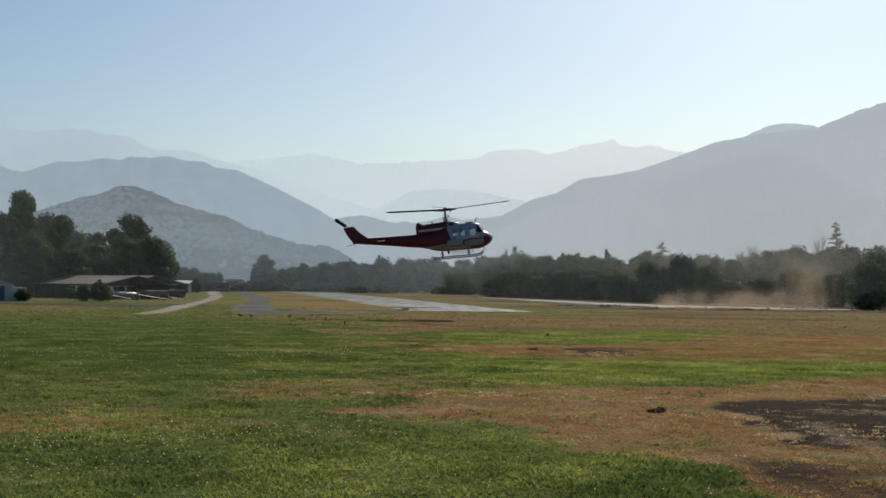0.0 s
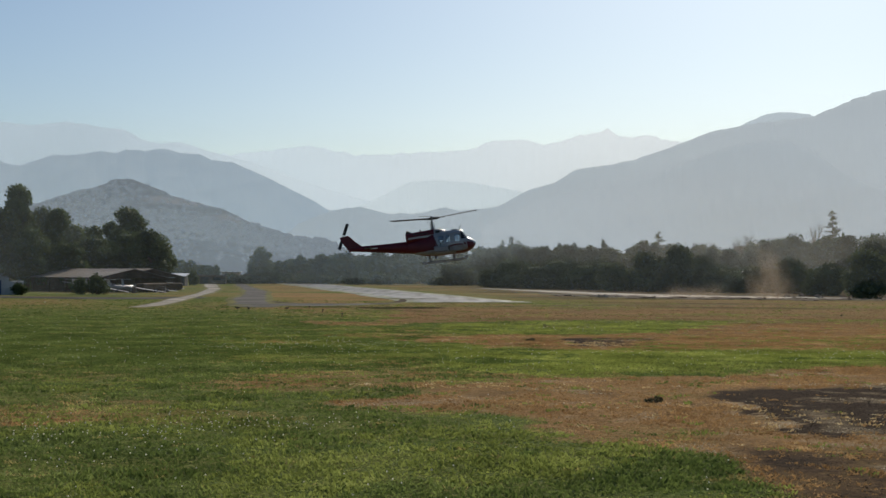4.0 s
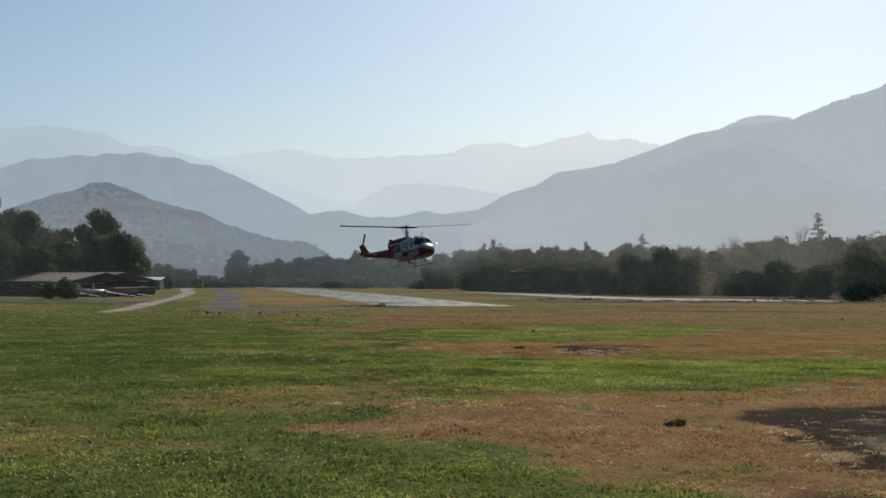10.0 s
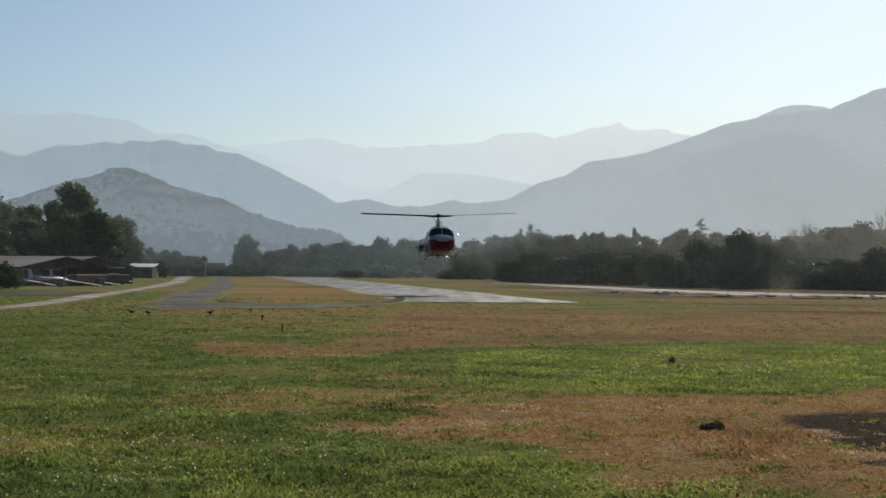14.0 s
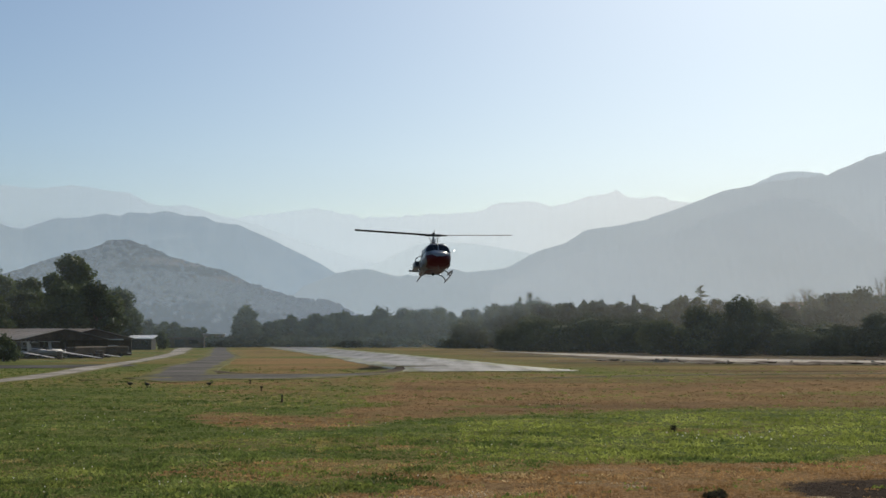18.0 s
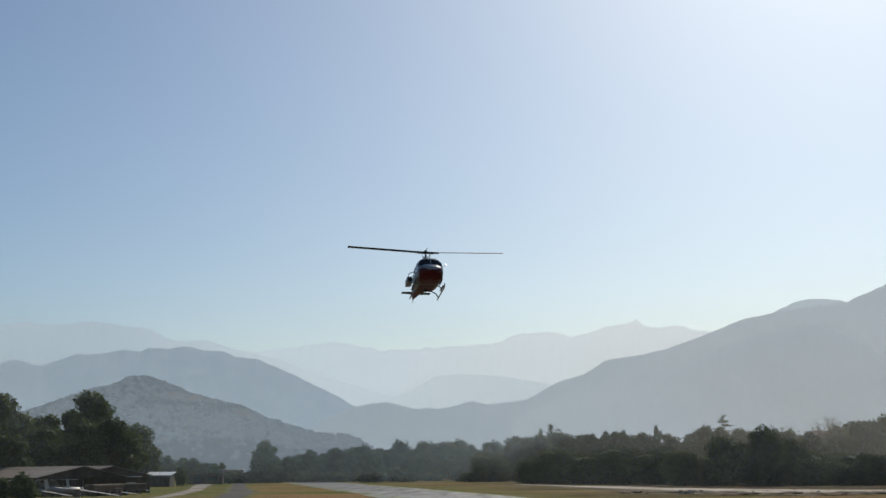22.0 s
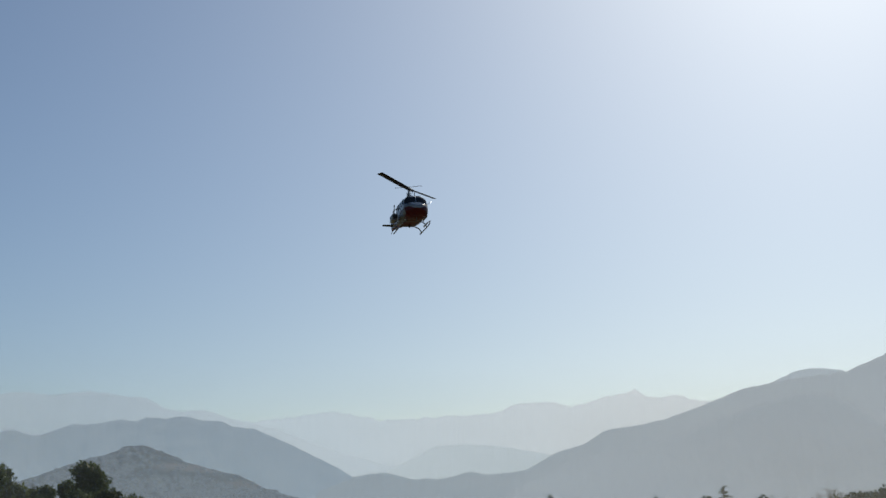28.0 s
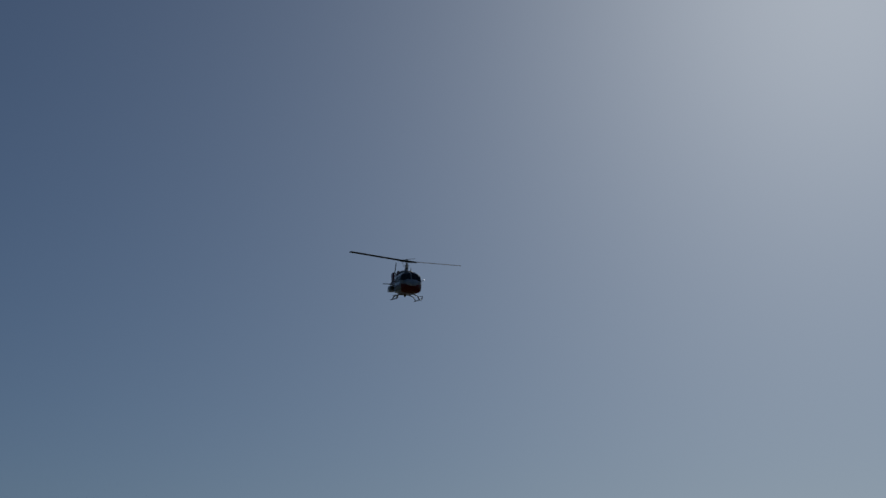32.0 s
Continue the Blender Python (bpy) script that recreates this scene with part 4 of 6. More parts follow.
plant(gums[2], [(-18.4, 188, 0.85, 0.9), (-16.3, 208, 0.72, 0.8), (-15.5, 212, 0.78, 0.9), (-23.5, 190, 0.9, 1.0)])
plant(gums[3], [(-13.0, 272, 0.95, 1.0), (-12.55, 275, 0.66, 0.65), (-15.0, 200, 0.8, 1.0), (-16.6, 196, 0.72, 0.9), (-19.8, 182, 0.8, 0.8), (-18.0, 184, 0.62, 0.85), (-21.9, 180, 0.7, 1.0)])

bushes = [tree("broad_bush", "dark rounded evergreen bush beside the dirt road", "bush", 7, clumps(w, 0.9, hi, n, 1.15, 0.35), 6000, 0.20, M["leaf_dark"], 0.22, "evergreen bushes along the road")
          for w, hi, n in ((8.0, 6.0, 4), (7.0, 5.0, 4), (9.5, 5.4, 3))]
plant(bushes[0], [(12.0, 200, 1.12, 0.9), (10.5, 203, 0.95, 1.0), (13.0, 205, 0.86, 0.8), (17.3, 196, 0.80, 0.9), (22.1, 151, 0.9, 1.0)])
plant(bushes[1], [(9.6, 208, 0.66, 0.9), (14.5, 200, 0.55, 1.0), (15.5, 198, 0.5, 1.1), (16.6, 198, 0.66, 1.0), (18.6, 195, 0.72, 1.1), (8.9, 206, 0.86, 0.9), (12.0, 206, 0.74, 1.1), (13.9, 198, 0.6, 0.9), (15.8, 197, 0.72, 0.8), (19.5, 176, 0.82, 1.0), (24, 170, 1, 1)])
plant(bushes[2], [(3.1, 250, 0.66, 1.0), (4.1, 243, 0.82, 1.0), (5.3, 236, 0.74, 1.2), (6.6, 230, 0.84, 1.0), (7.6, 224, 0.78, 1.1), (1.2, 290, 0.8, 0.9), (10.3, 214, 0.62, 1.0), (13.8, 214, 0.66, 1.0), (15.0, 214, 0.6, 1.0)])

FAR = "hazy green tree in the wood behind the field"
woods = [tree("broadleaf_tree", FAR, "tree", 12, clumps(w, 1.6, hi, n + 3, 0.82, 0.8), 2800, 0.28, M["leaf_far"], 0.3, "wood behind the field")
         for w, hi, n in ((9, 10, 5), (8, 8.5, 5), (7, 11.5, 7), (11, 8.5, 4))]
woods.append(tree("cypress_tree", "slim dark cypress in the wood behind the field", "tree", 13, [(0.3 * math.sin(i * 2.1), 0.3 * math.cos(i * 1.7), 1.5 + 1.35 * i, 2.4 - 0.22 * i + 0.3 * (i % 2), 2.4 - 0.22 * i + 0.3 * (i % 2), 1.5) for i in range(9)], 3200, 0.24,
                  M["leaf_far"], 0.25, "wood behind the field"))
rows = [[] for _ in woods]
for k in range(215):
    az = -8.3 + 31.5 * (k + 0.8 * rng.uniform()) / 215
    d = 330 + 40 * rng.uniform() if az < 2 else 300 - (az - 2) * 3 + 45 * rng.uniform()
    top = float(np.interp(az, [-8.3, -6.5, -4, -2, 0, 2.5, 5, 7, 8.5, 9.6, 10.5, 11.3, 11.9, 13, 15, 16.3, 17.2, 19, 23], [0.8, 0.95, 1.12, 1.26, 1.2, 1.5, 1.58, 1.6, 1.6, 1.75, 1.8, 1.6, 1.42, 1.6, 1.8, 1.95, 2.1, 2.14, 2.2]))
    h = (2.7 + d * math.tan(radians(top))) * rng.uniform(0.66, 1.06)
    s = int(rng.choice(5, p=(0.27, 0.21, 0.28, 0.17, 0.07)))
    rows[s].append((az, d, h / (12.0, 10.4, 13.3, 10.5, 14.0)[s], h / 11.5 * rng.uniform(0.78, 1.2) if s < 4 else h / 14 * rng.uniform(0.8, 1.25)))
for az, d, h in ((-7.95, 318, 10.6), (-8.0, 320, 9.4), (-7.6, 322, 6.5), (-6.1, 330, 8.4)):
    rows[2].append((az, d, h / 13.3, h / 11))
for k in range(11):
    az = -12.4 + 0.27 * k + 0.1 * rng.uniform()
    h = (2.7 + 430 * math.tan(radians(0.72 - 0.05 * abs(k - 4)))) * rng.uniform(0.75, 1.05)
    rows[k % 4].append((az, 425 + 20 * rng.uniform(), h / 11.5, h / 11 * rng.uniform(0.9, 1.3)))
for t, r in zip(woods, rows):
    plant(t, r)
scrub = tree("low_scrub", "low dusty scrub at the edge of the field", "bush", 2.5, clumps(4.5, 0.6, 1.9, 2, 1.2, 0.4), 700, 0.28, M["leaf_far"], 0.08, "scrub along the field edge")
plant(scrub, [(-9.7 + 0.62 * i + 0.3 * rng.uniform(), 300 + 25 * rng.uniform() - max(0, i - 18) * 4, rng.uniform(0.7, 1.25), rng.uniform(1.2, 2.2)) for i in range(42)] + [(0.65, 294, 0.8, 1.2), (1.2, 290, 0.7, 1.3), (1.75, 292, 0.8, 1.2), (2.3, 288, 0.7, 1.3), (0.1, 296, 0.7, 1.2)])
hedge = tree("rounded_shrub", "dark shrub in front of the aircraft shed", "bush", 2.6, clumps(3.4, 0.5, 2.1, 3, 1.1, 0.4), 1100, 0.16, M["leaf_dark"], 0.08, "shrubs at the sheds")
plant(hedge, [(-17.3, 148, 1.0, 1.0), (-17.9, 150, 0.85, 0.8), (-21.0, 146, 0.6, 0.8), (-11.2, 268, 1.3, 1.0)])


def palm(label):
    t = thing("palm_tree", Matrix(), label, "tree", "palms in the wood")
    bm = bmesh.new()
    tube(bm, (0, 0, -0.2), (0, 0, 11.6), 0.26, 0.2, 10)
    part("trunk", bm, M["bark"], t)
    bm = bmesh.new()
    for i in range(26):
        a, up = i * 2.4, 0.9 - 1.5 * (i / 26)
        p = [Vector((0, 0, 11.6))]
        for k in range(1, 5):
            p.append(p[-1] + Vector((math.cos(a), math.sin(a), up - 0.35 * k)) * 0.42)
        side = Vector((-math.sin(a), math.cos(a), 0))
        for k in range(4):
            w0, w1 = 0.24 * (1 - k / 5), 0.24 * (1 - (k + 1) / 5)
            bm.faces.new([bm.verts.new(q) for q in (p[k] - side * w0, p[k] + side * w0, p[k + 1] + side * w1, p[k + 1] - side * w1)])
    part("fronds", bm, M["leaf_dark"], t)
    return t


plant(palm("tall thin palm standing above the wood"), [(3.62, 318, 1.05, 0.6), (3.22, 318, 0.97, 0.35)])


def araucaria(label):
    """Open tiered conifer: whorls of level boughs with dense sprays, gaps between the tiers, a thin leader."""
    t = thing("conifer_tree", Matrix(), label, "tree", "conifers above the wood")
    bm = bmesh.new()
    tube(bm, (0, 0, -0.2), (0, 0, 12), 0.28, 0.12, 9)
    tube(bm, (0, 0, 12), (0, 0, 16.2), 0.12, 0.02, 7)
    part("trunk", bm, M["bark"], t)
    bm, sprays = bmesh.new(), []
    for k in range(15):
        level = 4.0 + 0.79 * k
        r = 3.1 * (1 - k / 15.8) ** 0.6 * (0.85 + 0.3 * rng.uniform())
        for i in range(6):
            a = i * 1.047 + k * 0.5 + 0.3 * rng.uniform()
            c, q, e, z = math.cos(a), math.sin(a), r * rng.uniform(0.6, 1.15), level + 0.45 * rng.normal()
            pipe(bm, [(0, 0, z), (e * 0.6 * c, e * 0.6 * q, z - 0.2), (e * c, e * q, z + 0.05)], 0.05, 5)
            for f in (0.4, 0.65, 0.9):
                sprays.append((e * f * c, e * f * q, z - 0.12, 0.2 + 0.16 * e, 0.2 + 0.16 * e, 0.2))
    part("boughs", bm, M["bark"], t)
    leaf_mesh("needles", sprays, 5200, 0.11, M["leaf_dark"], t)
    return t


plant(araucaria("tall tiered dark conifer above the wood"), [(18.2, 296, 1.12, 1.1), (10.5, 285, 0.80, 1.05)])


def bare_tree():
    """Leafless crown of forking limbs that thin out to twigs."""
    t = thing("bare_tree", Matrix(), "pale leafless tree above the wood", "tree", "bare trees")
    bm = bmesh.new()
    tube(bm, (0, 0, -0.2), (0, 0, 6.2), 0.3, 0.18, 8)
    part("trunk", bm, M["leaf_pale"], t)
    bm = bmesh.new()

    def limb(p, way, length, r, depth):
        q = p + way * length
        tube(bm, p, q, r, r * 0.65, 5)
        if depth:
            for k in range(3):
                turn = Vector(rng.normal(size=3)) * 0.5 + Vector((0, 0, 0.12))
                limb(q if k else p + way * length * 0.6, (way + turn).normalized(), length * rng.uniform(0.62, 0.85), r * 0.6, depth - 1)

    for i in range(6):
        a = i * 1.05
        limb(Vector((0, 0, 4.5 + 0.3 * i)), Vector((0.55 * math.cos(a), 0.55 * math.sin(a), 0.85)).normalized(), 1.9, 0.1, 3)
    part("branches", bm, M["leaf_pale"], t)
    return t


plant(bare_tree(), [(14.45, 280, 1.2, 1.0), (17.5, 292, 1.5, 0.7)])


def hill_scrub():
    """Scattered scrub over the near hill, with bare ground on one shoulder."""
    hill = bpy.data.objects["backdrop_hill"].data
    co = np.empty(len(hill.vertices) * 3)
    hill.vertices.foreach_get("co", co)
    co = co.reshape(421, 29, 3)
    bm = bmesh.new()
    shape = bmesh.new()
    bmesh.ops.create_icosphere(shape, subdivisions=1, radius=1)
    base = np.array([v.co for v in shape.verts])
    tri = np.array([[v.index for v in f.verts] for f in shape.faces])
    shape.free()
    bm.free()
    vs, fs, n = [], [], 0
    for k in range(9000):
        i, j = int(rng.integers(0, 420)), int(rng.integers(6, 26))
        f, g = rng.uniform(), rng.uniform()
        p = co[i, j] * (1 - f) * (1 - g) + co[i + 1, j] * f * (1 - g) + co[i, j + 1] * (1 - f) * g + co[i + 1, j + 1] * f * g
        bare = noise.noise(Vector((p[0] / 60, p[2] / 22, 1.0))) + 0.6 * (abs(p[0] + 200) < 34 and 50 < p[2] < 70)
        if bare > 0.12 and rng.uniform() < 0.85:
            continue
        s = rng.uniform(0.9, 2.4)
        vs.append(p + base * np.array([s, s, s * 0.8]) * rng.uniform(0.75, 1.25, (len(base), 1)))
        fs.append(tri + n)
        n += len(base)
    # the scrub carries painted haze emission too
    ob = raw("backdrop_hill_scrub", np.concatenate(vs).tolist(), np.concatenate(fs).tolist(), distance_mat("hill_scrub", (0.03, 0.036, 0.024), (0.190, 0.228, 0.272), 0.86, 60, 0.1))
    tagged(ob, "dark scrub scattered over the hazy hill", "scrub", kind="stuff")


hill_scrub()


# ---- buildings and parked aircraft ----
def gable_shed(m, label, length, width, eave, ridge, roof, closed_sides=False):
    """Open aircraft shelter: posts, tin gable roof with eaves, purlins and a dark back wall. Ridge along local x."""
    t = thing("aircraft_shed", m, label, "shed", "aircraft sheds")
    for s in (-1, 1):
        n, hw = int(length / 0.9), width / 2 + 0.5
        w = length / n * 0.97
        bm = bmesh.new()
        a = [(0, 0, ridge), (w, 0, ridge), (w, s * hw, eave - 0.1), (0, s * hw, eave - 0.1)]
        top = [bm.verts.new(p) for p in a]
        low = [bm.verts.new((p[0], p[1], p[2] - 0.05)) for p in a]
        bm.faces.new(top)
        bm.faces.new(low[::-1])
        for q in range(4):
            bm.faces.new((top[q], low[q], low[(q + 1) % 4], top[(q + 1) % 4]))
        bmesh.ops.recalc_face_normals(bm, faces=bm.faces)
        first = part("roof_sheet", bm, roof, t)
        first.location = (-length / 2, 0, 0)
        for i in range(1, n):
            o = new("roof_sheet", first.data)
            o.parent, o.location = t, (-length / 2 + length * i / n, 0, 0.03 * (i % 2) + 0.02 * rng.uniform())
    for i in range(5):
        x = -length / 2 + 0.3 + (length - 0.6) * i / 4
        for y in (-width / 2, 0, width / 2):
            bm = bmesh.new()
            box(bm, x - 0.1, y - 0.1, -0.1, x + 0.1, y + 0.1, ridge - 0.1 if y == 0 else eave - 0.1)
            part("post", bm, M["timber"], t)
        bm = bmesh.new()
        for s in (-1, 1):
            pipe(bm, [(x, 0, ridge - 0.12), (x, s * width / 2, eave - 0.15)], 0.07, 6)
        tube(bm, (x, -width / 2, eave - 0.15), (x, width / 2, eave - 0.15), 0.06, seg=6)
        part("truss", bm, M["timber"], t)
    bm = bmesh.new()
    v = [bm.verts.new(p) for p in ((length / 2 - 0.1, -width / 2, eave - 0.15), (length / 2 - 0.1, width / 2, eave - 0.15), (length / 2 - 0.1, 0, ridge - 0.1))]
    bm.faces.new(v)
    bmesh.ops.solidify(bm, geom=bm.faces[:], thickness=0.05)
    part("gable_panel", bm, M["roof_dark"], t)
    bm = bmesh.new()
    box(bm, -length / 2, width / 2 - 0.12, 0, length / 2, width / 2 - 0.06, eave - 0.1)
    box(bm, -length / 2 + 0.02, -width / 2, 0, -length / 2 + 0.1, width / 2 - 0.13, eave - 0.1)
    part("back_wall", bm, M["roof_dark"], t)
    return t


def at(az, d, turn, z=0.0):
    x, y = spot(az, d)
    return pose(x, y, z, 0, 0, turn)


# ridge runs away to the left; the open gable end faces the runway
cx, cy = spot(-14.96, 170)
dx, dy = math.cos(radians(143)), math.sin(radians(143))
gable_shed(pose(cx + dx * 8, cy + dy * 8, 0, 0, 0, -37), "open aircraft shed with a weathered tin gable roof", 16, 12.5, 2.25, 3.42, M["roof"])
gable_shed(pose(cx + dx * 7 - 0.5, cy + dy * 7 + 16, 0, 0, 0, -37), "open aircraft shed with a rusted tin roof behind another", 14, 12, 2.35, 3.5, M["roof"])


def small_house():
    t = thing("white_cottage", at(-22.5, 150, 18), "small white plastered cottage with a grey gable roof and dark door", "house")
    bm = bmesh.new()
    box(bm, -2.6, -2.0, -0.1, 2.6, 2.0, 2.1)
    v = [bm.verts.new(p) for p in ((-2.6, -2.0, 2.1), (-2.6, 2.0, 2.1), (2.6, -2.0, 2.1), (2.6, 2.0, 2.1), (0, -2.0, 3.15), (0, 2.0, 3.15))]
    bm.faces.new((v[0], v[2], v[4]))
    bm.faces.new((v[3], v[1], v[5]))
    part("wall", bm, M["plaster"], t)
    for s in (-1, 1):
        bm = bmesh.new()
        p = [(0, -2.35, 3.27), (0, 2.35, 3.27), (s * 3.0, 2.35, 2.02), (s * 3.0, -2.35, 2.02)]
        top = [bm.verts.new(q) for q in p]
        low = [bm.verts.new((q[0], q[1], q[2] - 0.09)) for q in p]
        bm.faces.new(top)
        bm.faces.new(low)
        for q in range(4):
            bm.faces.new((top[q], top[(q + 1) % 4], low[(q + 1) % 4], low[q]))
        bmesh.ops.recalc_face_normals(bm, faces=bm.faces)
        part("roof", bm, M["roof"], t)
    bm = bmesh.new()
    box(bm, 0.5, -2.06, 0, 1.7, -1.98, 1.9, 0.01)
    d = part("door", bm, M["blue"], t, "dark blue wooden door")
    bm = bmesh.new()
    box(bm, 1.5, -2.11, 0.9, 1.6, -2.06, 1.0)
    part("handle", bm, M["metal"], d)
    bm = bmesh.new()
    box(bm, -1.9, -2.05, 0.7, -0.7, -1.98, 1.7)
    w = part("window", bm, M["glass"], t)
    bm = bmesh.new()
    for a in ((-2.0, 0.62, -0.6, 0.7), (-2.0, 1.7, -0.6, 1.78), (-2.0, 0.7, -1.92, 1.7), (-0.68, 0.7, -0.6, 1.7), (-1.34, 0.7, -1.28, 1.7)):
        box(bm, a[0], -2.09, a[1], a[2], -2.0, a[3])
    part("frame", bm, M["white"], w)
    bm = bmesh.new()
    box(bm, 2.6, -2.2, -0.1, 4.4, 1.8, 1.75)
    part("side_room", bm, M["plaster"], t)


small_house()


def hut(az, d, w, dep, h, wall, roof, label, turn=0, pitch=0.0):
    t = thing("site_hut", at(az, d, turn), label, "hut", "huts beside the field")
    bm = bmesh.new()
    box(bm, -w / 2, -dep / 2, -0.1, w / 2, dep / 2, h - 0.12, 0.03)
    part("wall", bm, wall, t)
    bm = bmesh.new()
    box(bm, -w / 2 - 0.3, -dep / 2 - 0.3, h - 0.1, w / 2 + 0.3, dep / 2 + 0.3, h + 0.02, 0.02)
    for v in bm.verts:
        v.co.z += pitch * (v.co.y / dep + 0.5)
    part("roof", bm, roof, t)
    bm = bmesh.new()
    box(bm, -w * 0.3, -dep / 2 - 0.05, 0, -w * 0.05, -dep / 2 + 0.02, h * 0.8)
    part("door", bm, M["dark"], t)
    bm = bmesh.new()
    box(bm, w * 0.1, -dep / 2 - 0.04, h * 0.4, w * 0.35, -dep / 2 + 0.02, h * 0.75)
    part("window", bm, M["glass"], t)
    return t


hut(-12.05, 262, 4.3, 4, 2.1, M["dark"], M["white"], "dark hut with a bright white pitched roof", 0, 0.5)
for az, d in ((14.45, 214), (18.75, 206)):
    hut(az, d, 4.0, 3, 2.9, M["timber"], M["white"], "low shed with a bright tin roof among the bushes", 5, 0.6)
hut(-9.2, 345, 4.4, 5, 3.0, M["brick_house"], M["white"], "low far hut with a pale flat roof")
hut(-10.3, 300, 7.6, 1.4, 2.2, M["timber"], M["roof_dark"], "long dark low shed across the field end")
hut(-8.0, 330, 9.0, 4, 2.2, M["timber"], M["roof_dark"], "long dark low shed across the field end")
hut(14.6, 330, 9.0, 6, 10.3, M["brick_house"], M["roof"], "house among trees with an ochre wall and tin roof", 20)
hut(10.9, 345, 8.0, 6, 10.2, M["brick_house"], M["roof"], "house among trees with an ochre wall and tin roof", -15)
hut(20.4, 320, 10.0, 6, 11.4, M["brick_house"], M["roof"], "house among trees with an ochre wall and tin roof", 10)


def light_plane(m, label):
    """Small high-wing aeroplane."""
    t = thing("light_aircraft", m, label, "aircraft", "parked light aircraft")
    bm = bmesh.new()
    rings = []
    for x, r, z in ((2.4, 0.2, 1.25), (2.0, 0.42, 1.25), (1.0, 0.55, 1.3), (0, 0.58, 1.38), (-1, 0.45, 1.4), (-3, 0.22, 1.5), (-4.6, 0.1, 1.6)):
        rings.append([(x, r * math.cos(a), z + r * 1.1 * math.sin(a)) for a in np.linspace(0, 2 * math.pi, 13)[:-1]])
    loft(bm, rings)
    bmesh.ops.recalc_face_normals(bm, faces=bm.faces)
    part("fuselage", bm, M["plaster"], t, smooth=True)
    bm = bmesh.new()
    box(bm, -0.75, -5.3, 2.02, 0.75, 5.3, 2.16, 0.05)
    part("wing", bm, M["plaster"], t)
    bm = bmesh.new()
    box(bm, -4.7, -1.6, 1.66, -3.9, 1.6, 1.73, 0.02)
    part("tailplane", bm, M["plaster"], t)
    bm = bmesh.new()
    v = [bm.verts.new(p) for p in ((-3.6, 0, 1.7), (-4.8, 0, 1.6), (-4.9, 0, 2.8), (-4.4, 0, 2.8))]
    bm.faces.new(v)
    bmesh.ops.solidify(bm, geom=bm.faces[:], thickness=0.07)
    part("fin", bm, M["red"], t)
    bm = bmesh.new()
    box(bm, 0.2, -0.6, 1.55, 1.05, 0.6, 1.95, 0.05)
    part("windscreen", bm, M["glass"], t)
    for y in (-1.1, 1.1):
        bm = bmesh.new()
        tube(bm, (0, y * 0.4, 1.0), (0, y, 0.3), 0.05)
        leg = part("landing_leg", bm, M["metal"], t)
        bm = bmesh.new()
        tube(bm, (0, y - 0.08, 0.24), (0, y + 0.08, 0.24), 0.24, seg=14)
        part("wheel", bm, M["black"], leg)
        bm = bmesh.new()
        tube(bm, (0, y * 0.45, 1.05), (0, y * 2.1, 2.03), 0.04)
        part("wing_strut", bm, M["plaster"], t)
    bm = bmesh.new()
    tube(bm, (1.7, -0.07, 0.2), (1.7, 0.07, 0.2), 0.2, seg=14)
    tube(bm, (1.7, 0, 0.2), (1.7, 0, 0.9), 0.04)
    part("nose_wheel", bm, M["black"], t)
    bm = bmesh.new()
    box(bm, 2.42, -0.06, 0.35, 2.46, 0.06, 2.15)
    part("propeller", bm, M["black"], t)
    return t


p0 = light_plane(at(-16.4, 184, -35), "white high-wing light aircraft parked under the shed")
copy_thing(p0, at(-14.3, 186, -50))


def glider(m, label):
    """Sailplane resting on one wing tip."""
    t = thing("glider", m, label, "glider", "parked gliders")
    bm = bmesh.new()
    loft(bm, [[(x, r * math.cos(a), z + r * 1.2 * math.sin(a)) for a in np.linspace(0, 2 * math.pi, 13)[:-1]]
              for x, r, z in ((2.3, 0.06, 0.55), (1.9, 0.24, 0.58), (1.0, 0.34, 0.66), (0, 0.33, 0.72), (-1.0, 0.2, 0.76), (-4.0, 0.11, 0.86))])
    bmesh.ops.recalc_face_normals(bm, faces=bm.faces)
    part("fuselage", bm, M["heli_grey"], t, smooth=True)
    bm = bmesh.new()
    ball(bm, (1.15, 0, 0.92), (0.75, 0.24, 0.2), 2)
    part("canopy", bm, M["glass"], t, smooth=True)
    for s in (-1, 1):
        bm = bmesh.new()
        tip = 0.14 if s < 0 else 1.5
        loft(bm, [[(0.35, s * 0.3, 0.86), (0.1, s * 0.3, 0.94), (-0.55, s * 0.3, 0.87), (0.0, s * 0.3, 0.84)], [(0.15, s * 7.0, tip), (0.0, s * 7.0, tip + 0.04), (-0.3, s * 7.0, tip), (0, s * 7.0, tip - 0.01)]])
        bmesh.ops.recalc_face_normals(bm, faces=bm.faces)
        part("wing", bm, M["plaster"], t)
    bm = bmesh.new()
    loft(bm, [[(-3.5, 0.04, 0.85), (-4.2, 0.02, 0.85), (-4.2, -0.02, 0.85), (-3.5, -0.04, 0.85)], [(-3.9, 0.03, 1.9), (-4.4, 0.02, 1.9), (-4.4, -0.02, 1.9), (-3.9, -0.03, 1.9)]])
    bmesh.ops.recalc_face_normals(bm, faces=bm.faces)
    part("fin", bm, M["plaster"], t)
    bm = bmesh.new()
    box(bm, -4.45, -1.3, 1.88, -3.95, 1.3, 1.93, 0.01)
    part("tailplane", bm, M["plaster"], t)
    bm = bmesh.new()
    tube(bm, (0.3, -0.06, 0.2), (0.3, 0.06, 0.2), 0.2, seg=14)
    part("wheel", bm, M["black"], t)
    return t


